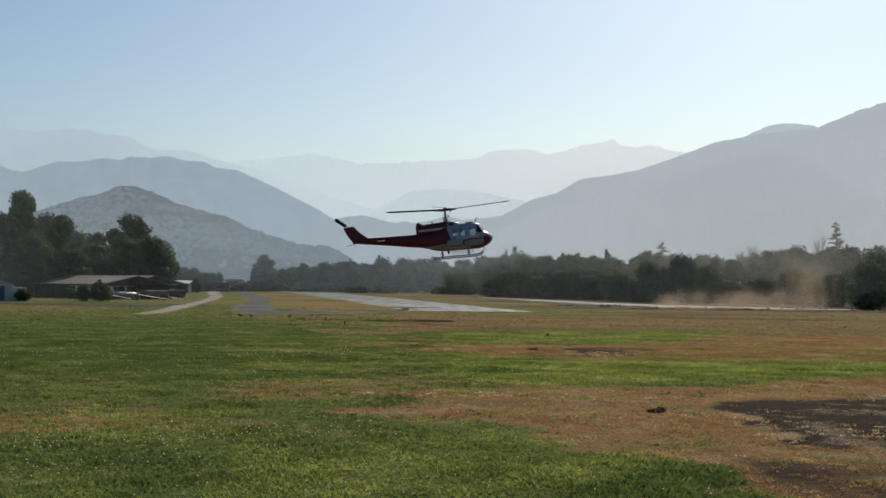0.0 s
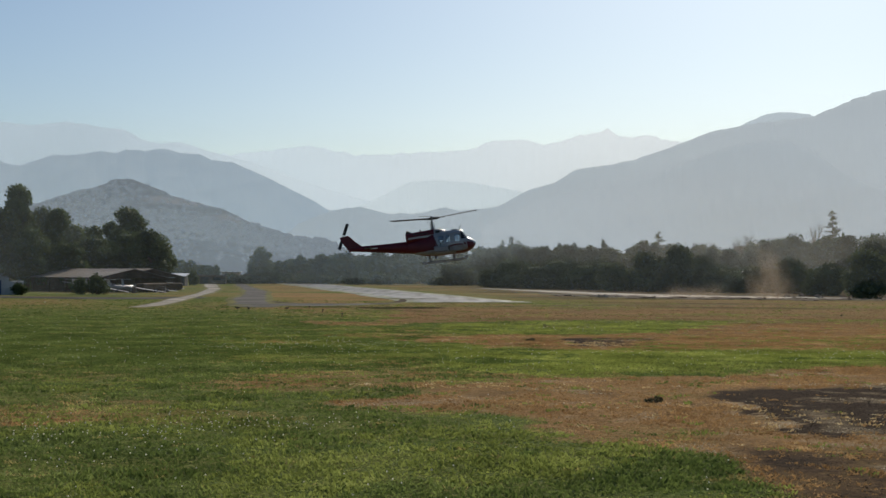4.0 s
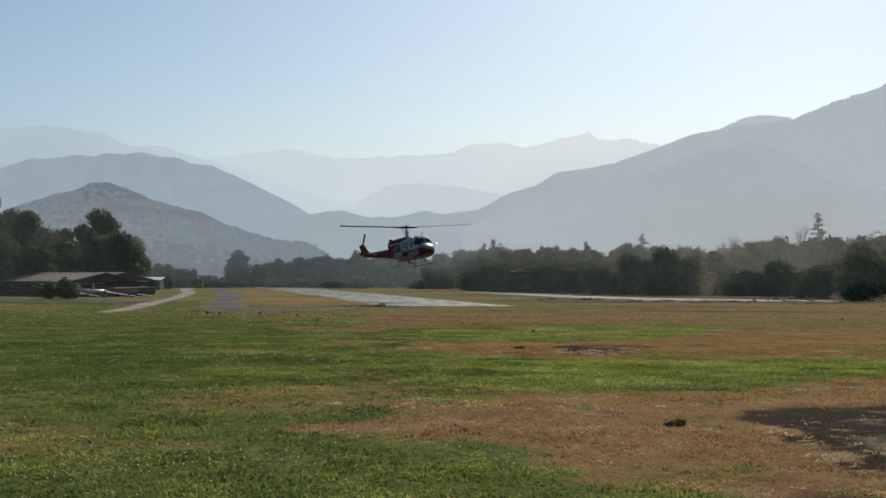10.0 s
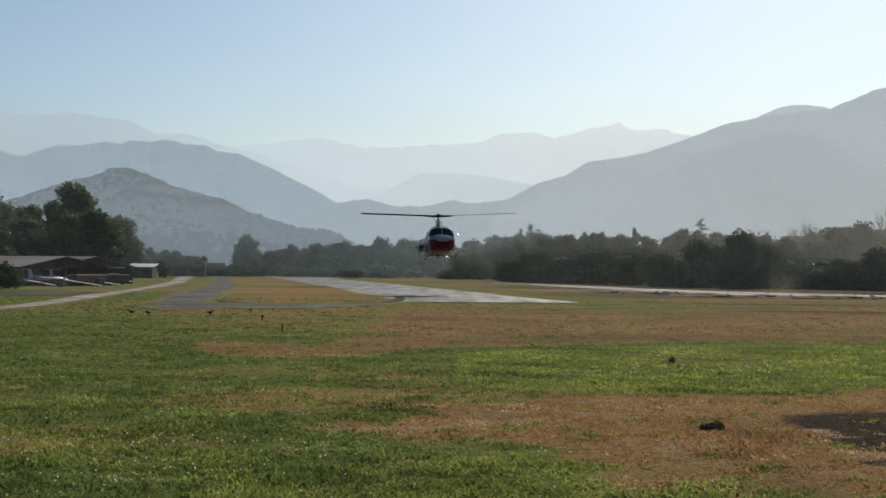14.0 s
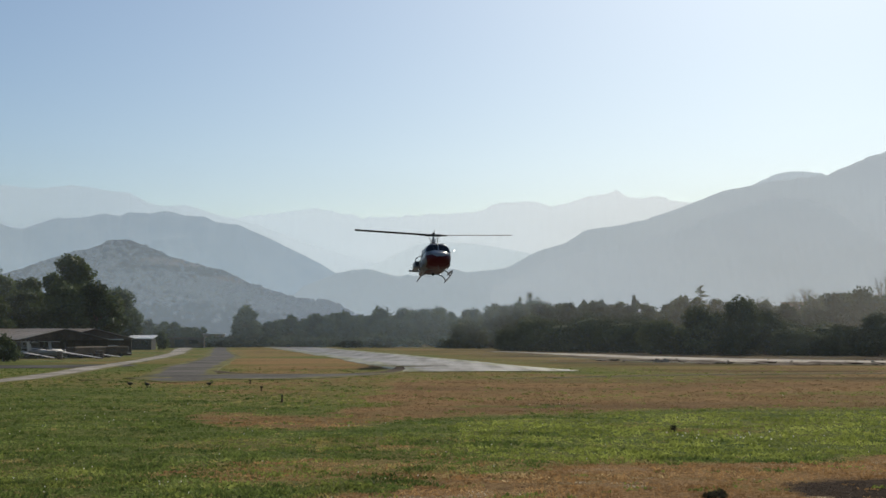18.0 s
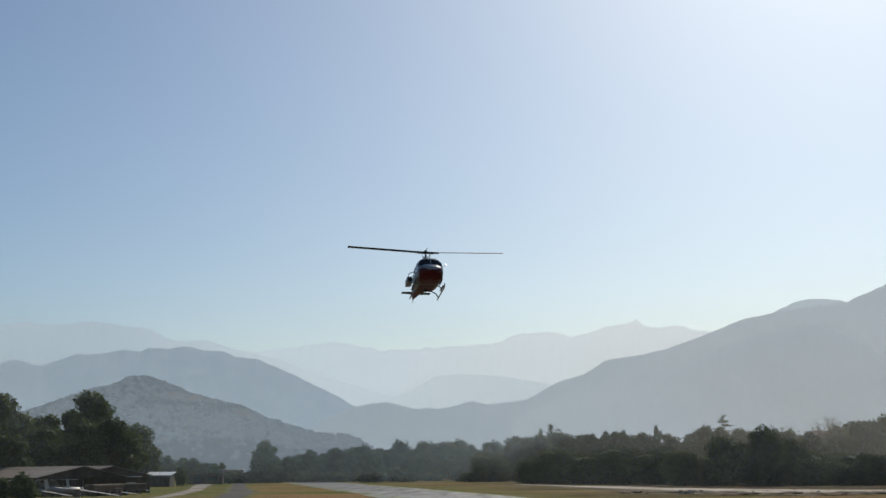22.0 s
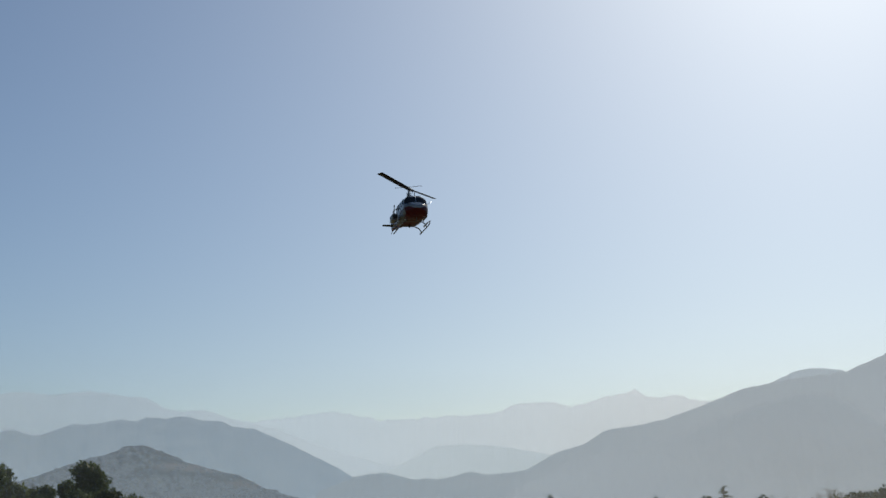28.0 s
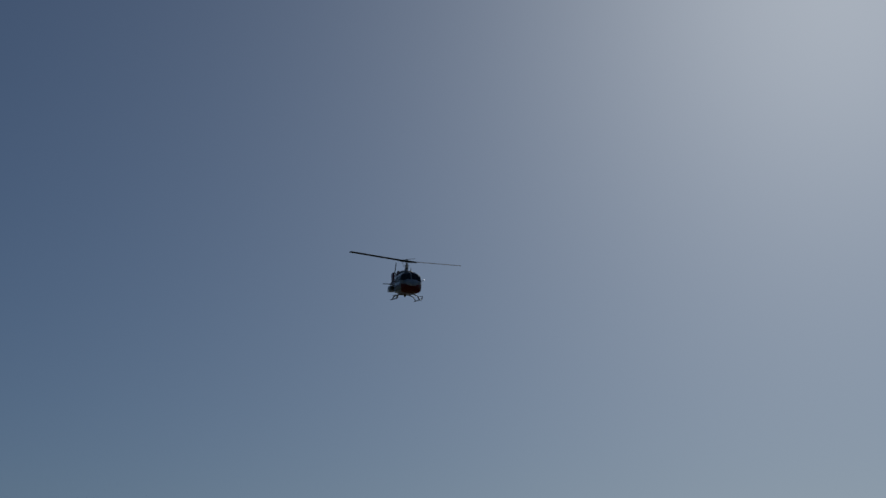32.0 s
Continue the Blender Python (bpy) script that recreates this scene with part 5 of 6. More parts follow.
g0 = glider(at(-15.4, 165, 62), "white glider resting on one wing tip")
for az, d, turn in ((-16.2, 170, 48), (-14.9, 172, 75), (-16.9, 167, 55), (-15.8, 174, 66)):
    copy_thing(g0, at(az, d, turn))


def trailer(m):
    t = thing("covered_trailer", m, "long brown covered glider trailer by the shed", "trailer", "glider trailers")
    bm = bmesh.new()
    box(bm, -3.6, -0.6, 0.45, 3.6, 0.6, 1.35, 0.15)
    part("cover", bm, M["timber"], t)
    for y in (-0.7, 0.7):
        bm = bmesh.new()
        tube(bm, (0, y - 0.08, 0.3), (0, y + 0.08, 0.3), 0.3, seg=14)
        part("wheel", bm, M["black"], t)
    bm = bmesh.new()
    tube(bm, (3.6, 0, 0.5), (4.6, 0, 0.45), 0.05)
    part("tow_bar", bm, M["metal"], t)
    return t


tr0 = trailer(at(-13.5, 172, 60))
copy_thing(tr0, at(-14.2, 168, 75))
drum0 = thing("oil_drum", at(-13.75, 165, 0), "dark steel drum standing by the shed", "drum", "drums by the shed")
bm = bmesh.new()
tube(bm, (0, 0, 0), (0, 0, 0.88), 0.29, seg=16)
part("shell", bm, M["roof_dark"], drum0)
bm = bmesh.new()
for z in (0.28, 0.58, 0.86):
    tube(bm, (0, 0, z), (0, 0, z + 0.03), 0.305, seg=16)
part("hoops", bm, M["metal"], drum0)
for az, d in ((-13.62, 165.5), (-15.2, 160), (-16.9, 158), (-17.05, 158.6)):
    copy_thing(drum0, at(az, d, az * 40))


def car(m, paint, label, van=False):
    t = thing("parked_car", m, label, "car", "parked cars")
    bm = bmesh.new()
    prof = [(-2.1, 0.35), (-2.15, 0.9), (-1.9, 1.0), (-1.5, 1.75 if van else 1.42), (1.0 if van else 0.5, 1.75 if van else 1.42), (1.15, 1.0), (2.0, 0.85), (2.15, 0.4)]
    loft(bm, [[(x, y, z) for x, z in prof] for y in (-0.85, -0.7, 0.7, 0.85)])
    bmesh.ops.recalc_face_normals(bm, faces=bm.faces)
    part("body", bm, paint, t)
    bm = bmesh.new()
    box(bm, -1.55, -0.87, 1.02, 0.75, 0.87, 1.34 if not van else 1.55, 0.03)
    part("side_windows", bm, M["glass"], t)
    for x in (-1.35, 1.35):
        for y in (-0.8, 0.8):
            bm = bmesh.new()
            tube(bm, (x, y - 0.1, 0.32), (x, y + 0.1, 0.32), 0.32, seg=14)
            part("wheel", bm, M["black"], t)
    return t


c0 = car(at(1.02, 299, 75), M["plaster"], "white van parked at the edge of the wood", True)
copy_thing(c0, at(1.5, 300, 100))
car(at(-13.3, 178, 70), M["metal"], "grey car parked beside the aircraft sheds")


# ---- helicopter ----
def section(x, low, high, half, power=2.6, n=24):
    """Rounded-box ring across the fuselage."""
    pts = []
    cz, hz = (low + high) / 2, (high - low) / 2
    for i in range(n):
        a = 2 * math.pi * i / n
        c, s = math.cos(a), math.sin(a)
        pts.append((x, half * math.copysign(abs(c) ** (2 / power), c), cz + hz * math.copysign(abs(s) ** (2 / power), s)))
    return pts


def paint_by(ob, rule):
    for p in ob.data.polygons:
        p.material_index = rule(p.center)


def build_helicopter():
    h = thing("helicopter", pose(0, 94, 5), "red and white twin-engine helicopter with skids in flight", "helicopter")
    coats = [M["heli_white"], M["red"], M["heli_grey"], M["glass"]]
    # cabin
    rows = [(4.38, 1.26, 1.42, 0.14), (4.26, 1.08, 1.56, 0.38), (4.0, 0.88, 1.72, 0.72), (3.65, 0.72, 1.88, 1.0), (3.3, 0.62, 2.02, 1.17), (3.08, 0.56, 2.26, 1.23), (2.85, 0.52, 2.54, 1.27), (2.55, 0.5, 2.72, 1.3), (2.2, 0.5, 2.78, 1.31),
            (1.8, 0.5, 2.8, 1.31), (1.3, 0.5, 2.8, 1.31), (0.8, 0.5, 2.8, 1.31), (0.3, 0.5, 2.74, 1.3), (-0.2, 0.52, 2.58, 1.28), (-0.8, 0.58, 2.36, 1.2), (-1.3, 0.7, 2.27, 1.08), (-1.8, 0.86, 2.21, 0.9), (-2.3, 1.0, 2.16, 0.7),
            (-2.7, 1.06, 2.12, 0.56)]
    fine = []
    for a, b in zip(rows, rows[1:]):
        fine += [tuple(p + (q - p) * k / 6 for p, q in zip(a, b)) for k in range(6)]
    fine.append(rows[-1])
    bm = bmesh.new()
    loft(bm, [section(x, lo, hi, w, 3.5 if x < 3.3 else 2.7, 88) for x, lo, hi, w in fine])
    bmesh.ops.recalc_face_normals(bm, faces=bm.faces)
    body = part("fuselage", bm, coats, h, smooth=True)

    def rule(c):
        if 2.62 < c.x < 3.42 and c.z > 1.84 - 0.06 * (3.4 - c.x):
            return 3
        if (abs(c.y) < 0.8 and c.z < 0.8) or (c.x > 2.0 and abs(c.y) < 1.08 and c.z < 1.12):
            return 1
        if c.x > 3.3:
            return 0 if (c.y / 0.74) ** 2 + ((c.z - 1.62) / 0.36) ** 2 < 1 or c.z > 1.8 else 1 if c.z < 1.45 else 2
        edge = 1.02 + 0.075 * (c.x + 0.6) if c.x > -0.6 else 1.02 + 0.05 * (c.x + 0.6)
        if c.z < edge:
            return 2
        if c.z < edge + 0.13 or c.x < 0.35 - (c.z - 1.4) * 0.3:
            return 1
        return 0
    paint_by(body, rule)
    # window openings through the cabin, doors and panes on both sides
    holes = ((0.45, 1.0, 1.62, 2.3), (1.1, 1.55, 1.62, 2.3), (1.95, 2.5, 1.58, 2.3))
    bm = bmesh.new()
    bm.from_mesh(body.data)
    gone = [f for f in bm.faces if abs(f.calc_center_median().y) > 0.8 and any(x0 < f.calc_center_median().x < x1 and z0 < f.calc_center_median().z < z1 for x0, x1, z0, z1 in holes)]
    bmesh.ops.delete(bm, geom=gone, context="FACES")
    bm.to_mesh(body.data)
    bm.free()
    for s in (-1, 1):
        for x0, x1, nm in ((1.72, 2.62, "front_door"), (0.25, 1.66, "sliding_door")):
            bm = bmesh.new()
            nx, nz = 26, 30
            grid = [[bm.verts.new((x0 + (x1 - x0) * i / nx, s * (1.312 - (0.10 * max(0, (x0 + (x1 - x0) * i / nx) - 1.9) if nm == "front_door" else 0)) - s * 0.055 * max(0, (0.8 + 1.72 * k / nz) - 2.2) ** 1 , 0.8 + 1.62 * k / nz))
                     for k in range(nz + 1)] for i in range(nx + 1)]
            for i in range(nx):
                for k in range(nz):
                    q = (grid[i][k], grid[i + 1][k], grid[i + 1][k + 1], grid[i][k + 1])
                    cx, cz = sum(v.co.x for v in q) / 4, sum(v.co.z for v in q) / 4
                    if not any(a < cx < b and e < cz < f for a, b, e, f in holes):
                        bm.faces.new(q)
            bmesh.ops.delete(bm, geom=[v for v in bm.verts if not v.link_faces], context="VERTS")
            bmesh.ops.solidify(bm, geom=bm.faces[:], thickness=0.02)
            bmesh.ops.recalc_face_normals(bm, faces=bm.faces)
            d = part(nm, bm, coats, h)
            paint_by(d, rule)
            for a, b, e, f in holes:
                if x0 < a < x1:
                    bm = bmesh.new()
                    box(bm, a, s * 1.285, e, b, s * 1.295, f)
                    part("window", bm, M["pane"], d, "clear side window")
            bm = bmesh.new()
            box(bm, x0 + 0.12, s * 1.31, 1.42, x0 + 0.3, s * 1.345, 1.46)
            part("handle", bm, M["metal"], d)
    # the cabin draws in towards the roof
    for ob in [body] + [c for c in h.children if c.name.split(".")[0] in ("front_door", "sliding_door")]:
        for o in [ob] + list(ob.children):
            for v in o.data.vertices:
                v.co.y *= 0.94 * (1 - 0.13 * max(0.0, min(1.0, (v.co.z - 1.55) / 1.15)))
    # engine cowling
    bm = bmesh.new()
    loft(bm, [section(x, 2.0, hi, w, 4.0, 48) for x, hi, w in ((1.35, 2.72, 0.3), (1.0, 2.92, 0.5), (0.6, 3.06, 0.66), (0.1, 3.1, 0.74), (-0.3, 3.06, 0.76), (-1.0, 3.02, 0.8), (-1.7, 2.98, 0.8), (-2.4, 2.92, 0.78), (-2.62, 2.88, 0.74))])
    bmesh.ops.recalc_face_normals(bm, faces=bm.faces)
    cowl = part("engine_cowling", bm, coats, h, smooth=True)
    paint_by(cowl, lambda c: 2 if c.x > 0.3 else 0 if (-2.45 < c.x < -0.1 and 2.3 < c.z < 2.52) else 1)
    for s in (-1, 1):
        bm = bmesh.new()
        tube(bm, (-2.2, s * 0.34, 2.85), (-2.55, s * 0.4, 3.02), 0.19, 0.21, 14)
        part("exhaust", bm, M["black"], h)
        bm = bmesh.new()
        box(bm, 0.25, s * 0.6, 2.5, 0.65, s * 0.78, 2.85, 0.04)
        part("air_intake", bm, M["dark"], h)
    # tail boom, fin, stabiliser
    bm = bmesh.new()
    loft(bm, [section(x, lo, hi, w, 2.4, 20) for x, lo, hi, w in ((-2.2, 0.98, 2.2, 0.64), (-3.2, 1.12, 2.2, 0.5), (-5, 1.42, 2.22, 0.36), (-7, 1.72, 2.27, 0.24), (-7.95, 1.86, 2.28, 0.17))])
    bmesh.ops.recalc_face_normals(bm, faces=bm.faces)
    boom = part("tail_boom", bm, M["red"], h, smooth=True)
    for s in (-1, 1):
        bm = bmesh.new()
        box(bm, -6.1, s * 0.29, 1.86, -5.4, s * 0.345, 1.95)
        part("marking", bm, M["white"], boom, "short white marking bar")
    bm = bmesh.new()
    loft(bm, [[(-6.75, -0.09, 2.15), (-6.75, 0.09, 2.15), (-8.15, 0.06, 1.82), (-8.15, -0.06, 1.82)], [(-7.5, -0.08, 2.75), (-7.5, 0.08, 2.75), (-8.65, 0.05, 2.6), (-8.65, -0.05, 2.6)],
              [(-8.1, -0.06, 3.42), (-8.1, 0.06, 3.42), (-8.98, 0.04, 3.3), (-8.98, -0.04, 3.3)]])
    bmesh.ops.recalc_face_normals(bm, faces=bm.faces)
    part("tail_fin", bm, M["red"], h)
    for s in (-1, 1):
        bm = bmesh.new()
        loft(bm, [[(-5.9, s * 0.2, 1.92), (-5.9, s * 0.2, 2.0), (-6.7, s * 0.2, 1.98), (-6.7, s * 0.2, 1.94)], [(-6.0, s * 1.4, 1.94), (-6.0, s * 1.4, 1.98), (-6.6, s * 1.4, 1.97), (-6.6, s * 1.4, 1.95)]])
        bmesh.ops.recalc_face_normals(bm, faces=bm.faces)
        part("stabilizer", bm, M["blade"], h)
    bm = bmesh.new()
    tube(bm, (-7.9, 0, 1.9), (-8.8, 0, 1.72), 0.03)
    part("tail_skid", bm, M["metal"], h)
    # skids
    for s in (-1, 1):
        bm = bmesh.new()
        pipe(bm, [(-1.3, s * 1.3, -0.06), (2.4, s * 1.3, -0.06), (2.85, s * 1.3, 0.02), (3.15, s * 1.3, 0.24)], 0.055, 10)
        part("skid", bm, M["skid"], h)
    for x in (-0.55, 1.75):
        bm = bmesh.new()
        pipe(bm, [(x, -1.3, -0.06), (x, -1.05, 0.32), (x, -0.6, 0.52), (x, 0.6, 0.52), (x, 1.05, 0.32), (x, 1.3, -0.06)], 0.055, 10)
        part("cross_tube", bm, M["skid"], h)
    # equipment box on the right side, wire cutter, mirror, lamps
    bm = bmesh.new()
    box(bm, 0.0, -1.92, 0.78, 1.35, -1.42, 1.3, 0.09)
    locker = part("side_locker", bm, M["heli_grey"], h, "grey equipment box slung beside the cabin")
    bm = bmesh.new()
    tube(bm, (1.34, -1.67, 1.04), (1.46, -1.67, 1.04), 0.2, 0.17, 18)
    part("lamp_housing", bm, M["black"], locker, "dark round lamp housing")
    bm = bmesh.new()
    box(bm, 0.05, -1.95, 0.66, 1.5, -1.45, 0.72, 0.015)
    part("step_plate", bm, M["skid"], locker)
    for x in (0.2, 1.15):
        for a, b, r in (((x, -1.6, 0.8), (x, -1.0, 0.72), 0.035), ((x, -1.6, 1.28), (x, -1.05, 1.5), 0.03)):
            bm = bmesh.new()
            tube(bm, a, b, r)
            part("bracket", bm, M["metal"], locker)
    bm = bmesh.new()
    pipe(bm, [(0.65, -1.7, 1.3), (0.65, -1.72, 1.62), (0.9, -1.6, 1.74), (0.9, -1.2, 1.9)], 0.035, 6)
    part("hoist_arm", bm, M["black"], locker)
    bm = bmesh.new()
    pipe(bm, [(2.45, 0.0, 2.74), (2.6, 0, 3.0), (2.75, 0, 3.22)], 0.035)
    part("wire_cutter", bm, M["metal"], h)
    bm = bmesh.new()
    pipe(bm, [(3.1, 0, 0.62), (3.35, 0, 0.4), (3.5, 0, 0.22)], 0.03)
    part("lower_wire_cutter", bm, M["metal"], h)
    bm = bmesh.new()
    tube(bm, (4.1, 0, 1.35), (4.6, 0, 1.38), 0.015)
    part("pitot_probe", bm, M["metal"], h)
    bm = bmesh.new()
    pipe(bm, [(3.1, 1.05, 1.8), (3.3, 1.35, 2.0)], 0.025)
    arm = part("mirror_arm", bm, M["metal"], h)
    bm = bmesh.new()
    ball(bm, (3.32, 1.42, 2.04), (0.03, 0.05, 0.05))
    part("mirror_lamp", bm, M["lamp"], arm, "bright lamp glinting beside the windscreen", True)
    bm = bmesh.new()
    ball(bm, (3.55, 0.82, 1.6), (0.06, 0.07, 0.07))
    part("landing_light", bm, M["lamp"], h, "bright landing light on the nose", True)
    bm = bmesh.new()
    pipe(bm, [(3.36, 0, 2.0), (3.08, 0, 2.27), (2.85, 0, 2.55), (2.55, 0, 2.73)], 0.045)
    part("windscreen_post", bm, M["heli_white"], h)
    bm = bmesh.new()
    tube(bm, (0, 0, 0.35), (0, 0, 0.62), 0.1, seg=12)
    ball(bm, (0, 0, 0.34), 0.1, 1)
    part("cargo_hook", bm, M["black"], h)
    # mast
    bm = bmesh.new()
    tube(bm, (0, 0, 2.95), (0, 0, 3.3), 0.22, 0.12, 14)
    tube(bm, (0, 0, 3.3), (0, 0, 4.1), 0.085, seg=12)
    for i in range(4):
        a = i * math.pi / 2 + 0.4
        tube(bm, (0.2 * math.cos(a), 0.2 * math.sin(a), 3.1), (0.22 * math.cos(a), 0.22 * math.sin(a), 3.75), 0.025, seg=6)
    ball(bm, (0, 0, 3.4), (0.2, 0.2, 0.06), 1)
    part("rotor_mast", bm, M["metal"], h)
    # main rotor, turning: hub with two blades and the stabiliser bar
    bm = bmesh.new()
    box(bm, -0.75, -0.16, -0.1, 0.75, 0.16, 0.1, 0.04)
    tube(bm, (0, 0, -0.12), (0, 0, 0.22), 0.13, seg=12)
    rotor = part("main_rotor", bm, M["black"], h, "black two-blade main rotor")
    rotor.location = (0, 0, 4.1)
    for s in (-1, 1):
        bm = bmesh.new()
        rings = []
        for k in range(9):
            x = 0.7 + 6.6 * k / 8
            z = 0.034 * x
            c = 0.29
            rings.append([(s * x, s * y, z + dz + 0.15 * y) for y, dz in ((c, 0.0), (c * 0.6, 0.045), (0, 0.05), (-c, 0.0), (0, -0.02), (c * 0.6, -0.03))])
        loft(bm, rings)
        bmesh.ops.recalc_face_normals(bm, faces=bm.faces)
        part("blade", bm, M["blade"], rotor)
    bm = bmesh.new()
    tube(bm, (0, -1.35, 0.2), (0, 1.35, 0.2), 0.02, seg=6)
    for y in (-1.35, 1.35):
        ball(bm, (0, y, 0.2), 0.05, 1)
    part("stabilizer_bar", bm, M["black"], rotor)
    for s in (-1, 1):
        bm = bmesh.new()
        box(bm, min(s * 0.5, s * 1.25), -0.12, -0.06, max(s * 0.5, s * 1.25), 0.12, 0.09, 0.03)
        part("blade_grip", bm, M["black"], rotor)
        bm = bmesh.new()
        tube(bm, (s * 0.45, 0.3, 0.0), (s * 0.2, 0.24, -0.6), 0.025, seg=6)
        tube(bm, (s * 0.45, 0.3, 0.0), (s * 0.5, 0.12, 0.0), 0.03, seg=6)
        part("pitch_link", bm, M["metal"], rotor)
    # small fittings
    bm = bmesh.new()
    tube(bm, (-1.2, 0, 3.0), (-1.2, 0, 3.1), 0.07, 0.06, 12)
    ball(bm, (-1.2, 0, 3.13), (0.07, 0.07, 0.06), 2)
    part("beacon", bm, M["red"], h, "small red beacon on the cowling", True)
    for s in (-1, 1):
        bm = bmesh.new()
        box(bm, 0.3, min(s * 1.24, s * 1.42), 0.30, 2.2, max(s * 1.24, s * 1.42), 0.34, 0.01)
        part("boarding_step", bm, M["skid"], h)
        bm = bmesh.new()
        pipe(bm, [(3.22, s * 0.42, 2.08), (3.0, s * 0.5, 2.36)], 0.015, 6)
        part("wiper", bm, M["black"], h)
        bm = bmesh.new()
        box(bm, 1.75, s * 0.35 - 0.28, 2.79, 2.35, s * 0.35 + 0.28, 2.81, 0.005)
        part("roof_window", bm, M["glass"], h)
        bm = bmesh.new()
        for k in range(5):
            box(bm, -1.9 + 0.3 * k, s * 0.79 - 0.02, 2.66, -1.68 + 0.3 * k, s * 0.79 + 0.02, 2.78, 0.005)
        part("vent_grille", bm, M["dark"], h)
    # tail rotor
    bm = bmesh.new()
    tube(bm, (0, -0.12, 0), (0, 0.12, 0), 0.1, seg=10)
    tail = part("tail_rotor", bm, M["metal"], h, "two-blade tail rotor")
    tail.location = (-8.62, 0.28, 3.4)
    for s in (-1, 1):
        bm = bmesh.new()
        box(bm, -0.15, -0.02, s * 0.15, 0.15, 0.02, s * 1.3, 0.008)
        part("blade", bm, M["blade"], tail)
    # short blunt nose
    for ob in h.children_recursive:
        if ob not in (rotor, tail) and ob.parent not in (rotor, tail):
            for v in ob.data.vertices:
                if v.co.x > 2.75:
                    v.co.x = 2.75 + (v.co.x - 2.75) * 0.72
    return h, rotor, tail


helicopter, main_rotor, tail_rotor = build_helicopter()


# ---- field details ----
def island_mat(name, tones, glow):
    """Thin leaf blades, each blade a tone of its own, in drifts of darker and paler growth, lit through from behind."""
    m = bpy.data.materials.new(name)
    m.use_nodes = True
    n, l = m.node_tree.nodes, m.node_tree.links
    b = n["Principled BSDF"]
    b.inputs["Roughness"].default_value, b.inputs["Specular IOR Level"].default_value = 0.7, 0.08
    g, ramp, tr, ms = n.new("ShaderNodeNewGeometry"), n.new("ShaderNodeValToRGB"), n.new("ShaderNodeBsdfTranslucent"), n.new("ShaderNodeMixShader")
    el = ramp.color_ramp.elements
    el[0].position, el[1].position = 0.18, 0.84
    el[0].color, el[1].color = (*tones[0], 1), (*tones[-1], 1)
    for i, c in enumerate(tones[1:-1]):
        e = el.new(0.18 + 0.66 * (i + 1) / (len(tones) - 1))
        e.color = (*c, 1)
    tc = n.new("ShaderNodeTexCoord")
    drift = []
    for scale, detail in ((0.32, 5), (2.6, 4)):
        no, mp = n.new("ShaderNodeTexNoise"), n.new("ShaderNodeMapRange")
        no.inputs["Scale"].default_value, no.inputs["Detail"].default_value, no.inputs["Roughness"].default_value = scale, detail, 0.62
        mp.inputs[1].default_value, mp.inputs[2].default_value = 0.33, 0.67
        l.new(tc.outputs["Object"], no.inputs["Vector"])
        l.new(no.outputs[0], mp.inputs[0])
        drift.append(mp.outputs[0])
    m1, m2 = n.new("ShaderNodeMix"), n.new("ShaderNodeMix")
    m1.inputs[0].default_value, m2.inputs[0].default_value = 0.38, 0.26
    l.new(drift[0], m1.inputs[2])
    l.new(drift[1], m1.inputs[3])
    l.new(m1.outputs[0], m2.inputs[2])
    l.new(g.outputs["Random Per Island"], m2.inputs[3])
    l.new(m2.outputs[0], ramp.inputs[0])
    l.new(ramp.outputs[0], b.inputs["Base Color"])
    l.new(ramp.outputs[0], tr.inputs[0])
    ms.inputs[0].default_value = glow
    l.new(b.outputs[0], ms.inputs[1])
    l.new(tr.outputs[0], ms.inputs[2])
    l.new(ms.outputs[0], n["Material Output"].inputs[0])
    return m


def bird(m, label, spread=False):
    t = thing("bird", m, label, "bird", "birds on the field")
    bm = bmesh.new()
    ball(bm, (0, 0, 0.22), (0.16, 0.075, 0.085), 2)
    part("body", bm, M["feather"], t, smooth=True)
    bm = bmesh.new()
    ball(bm, (0.17, 0, 0.34), (0.05, 0.04, 0.04), 2)
    tube(bm, (0.1, 0, 0.26), (0.16, 0, 0.33), 0.04, 0.03, 8)
    head = part("head", bm, M["feather"], t, smooth=True)
    bm = bmesh.new()
    tube(bm, (0.21, 0, 0.34), (0.29, 0, 0.33), 0.015, 0.002, 6)
    part("beak", bm, M["dark"], head)
    bm = bmesh.new()
    box(bm, -0.3, -0.03, 0.2, -0.12, 0.03, 0.225)
    part("tail", bm, M["feather"], t)
    for s in (-1, 1):
        bm = bmesh.new()
        if spread:
            loft(bm, [[(0.08, s * 0.05, 0.26), (-0.1, s * 0.05, 0.25), (-0.1, s * 0.05, 0.24), (0.08, s * 0.05, 0.25)], [(0.06, s * 0.32, 0.36), (-0.1, s * 0.32, 0.35), (-0.1, s * 0.32, 0.345), (0.06, s * 0.32, 0.355)],
                      [(-0.02, s * 0.62, 0.33), (-0.1, s * 0.62, 0.33), (-0.1, s * 0.62, 0.325), (-0.02, s * 0.62, 0.325)]])
            bmesh.ops.recalc_face_normals(bm, faces=bm.faces)
        else:
            ball(bm, (-0.03, s * 0.07, 0.23), (0.15, 0.02, 0.06), 1)
        part("wing", bm, M["feather"], t)
        if not spread:
            bm = bmesh.new()
            tube(bm, (0.0, s * 0.03, 0.0), (0.0, s * 0.03, 0.16), 0.01, seg=6)
            part("leg", bm, M["dark"], t)
    return t


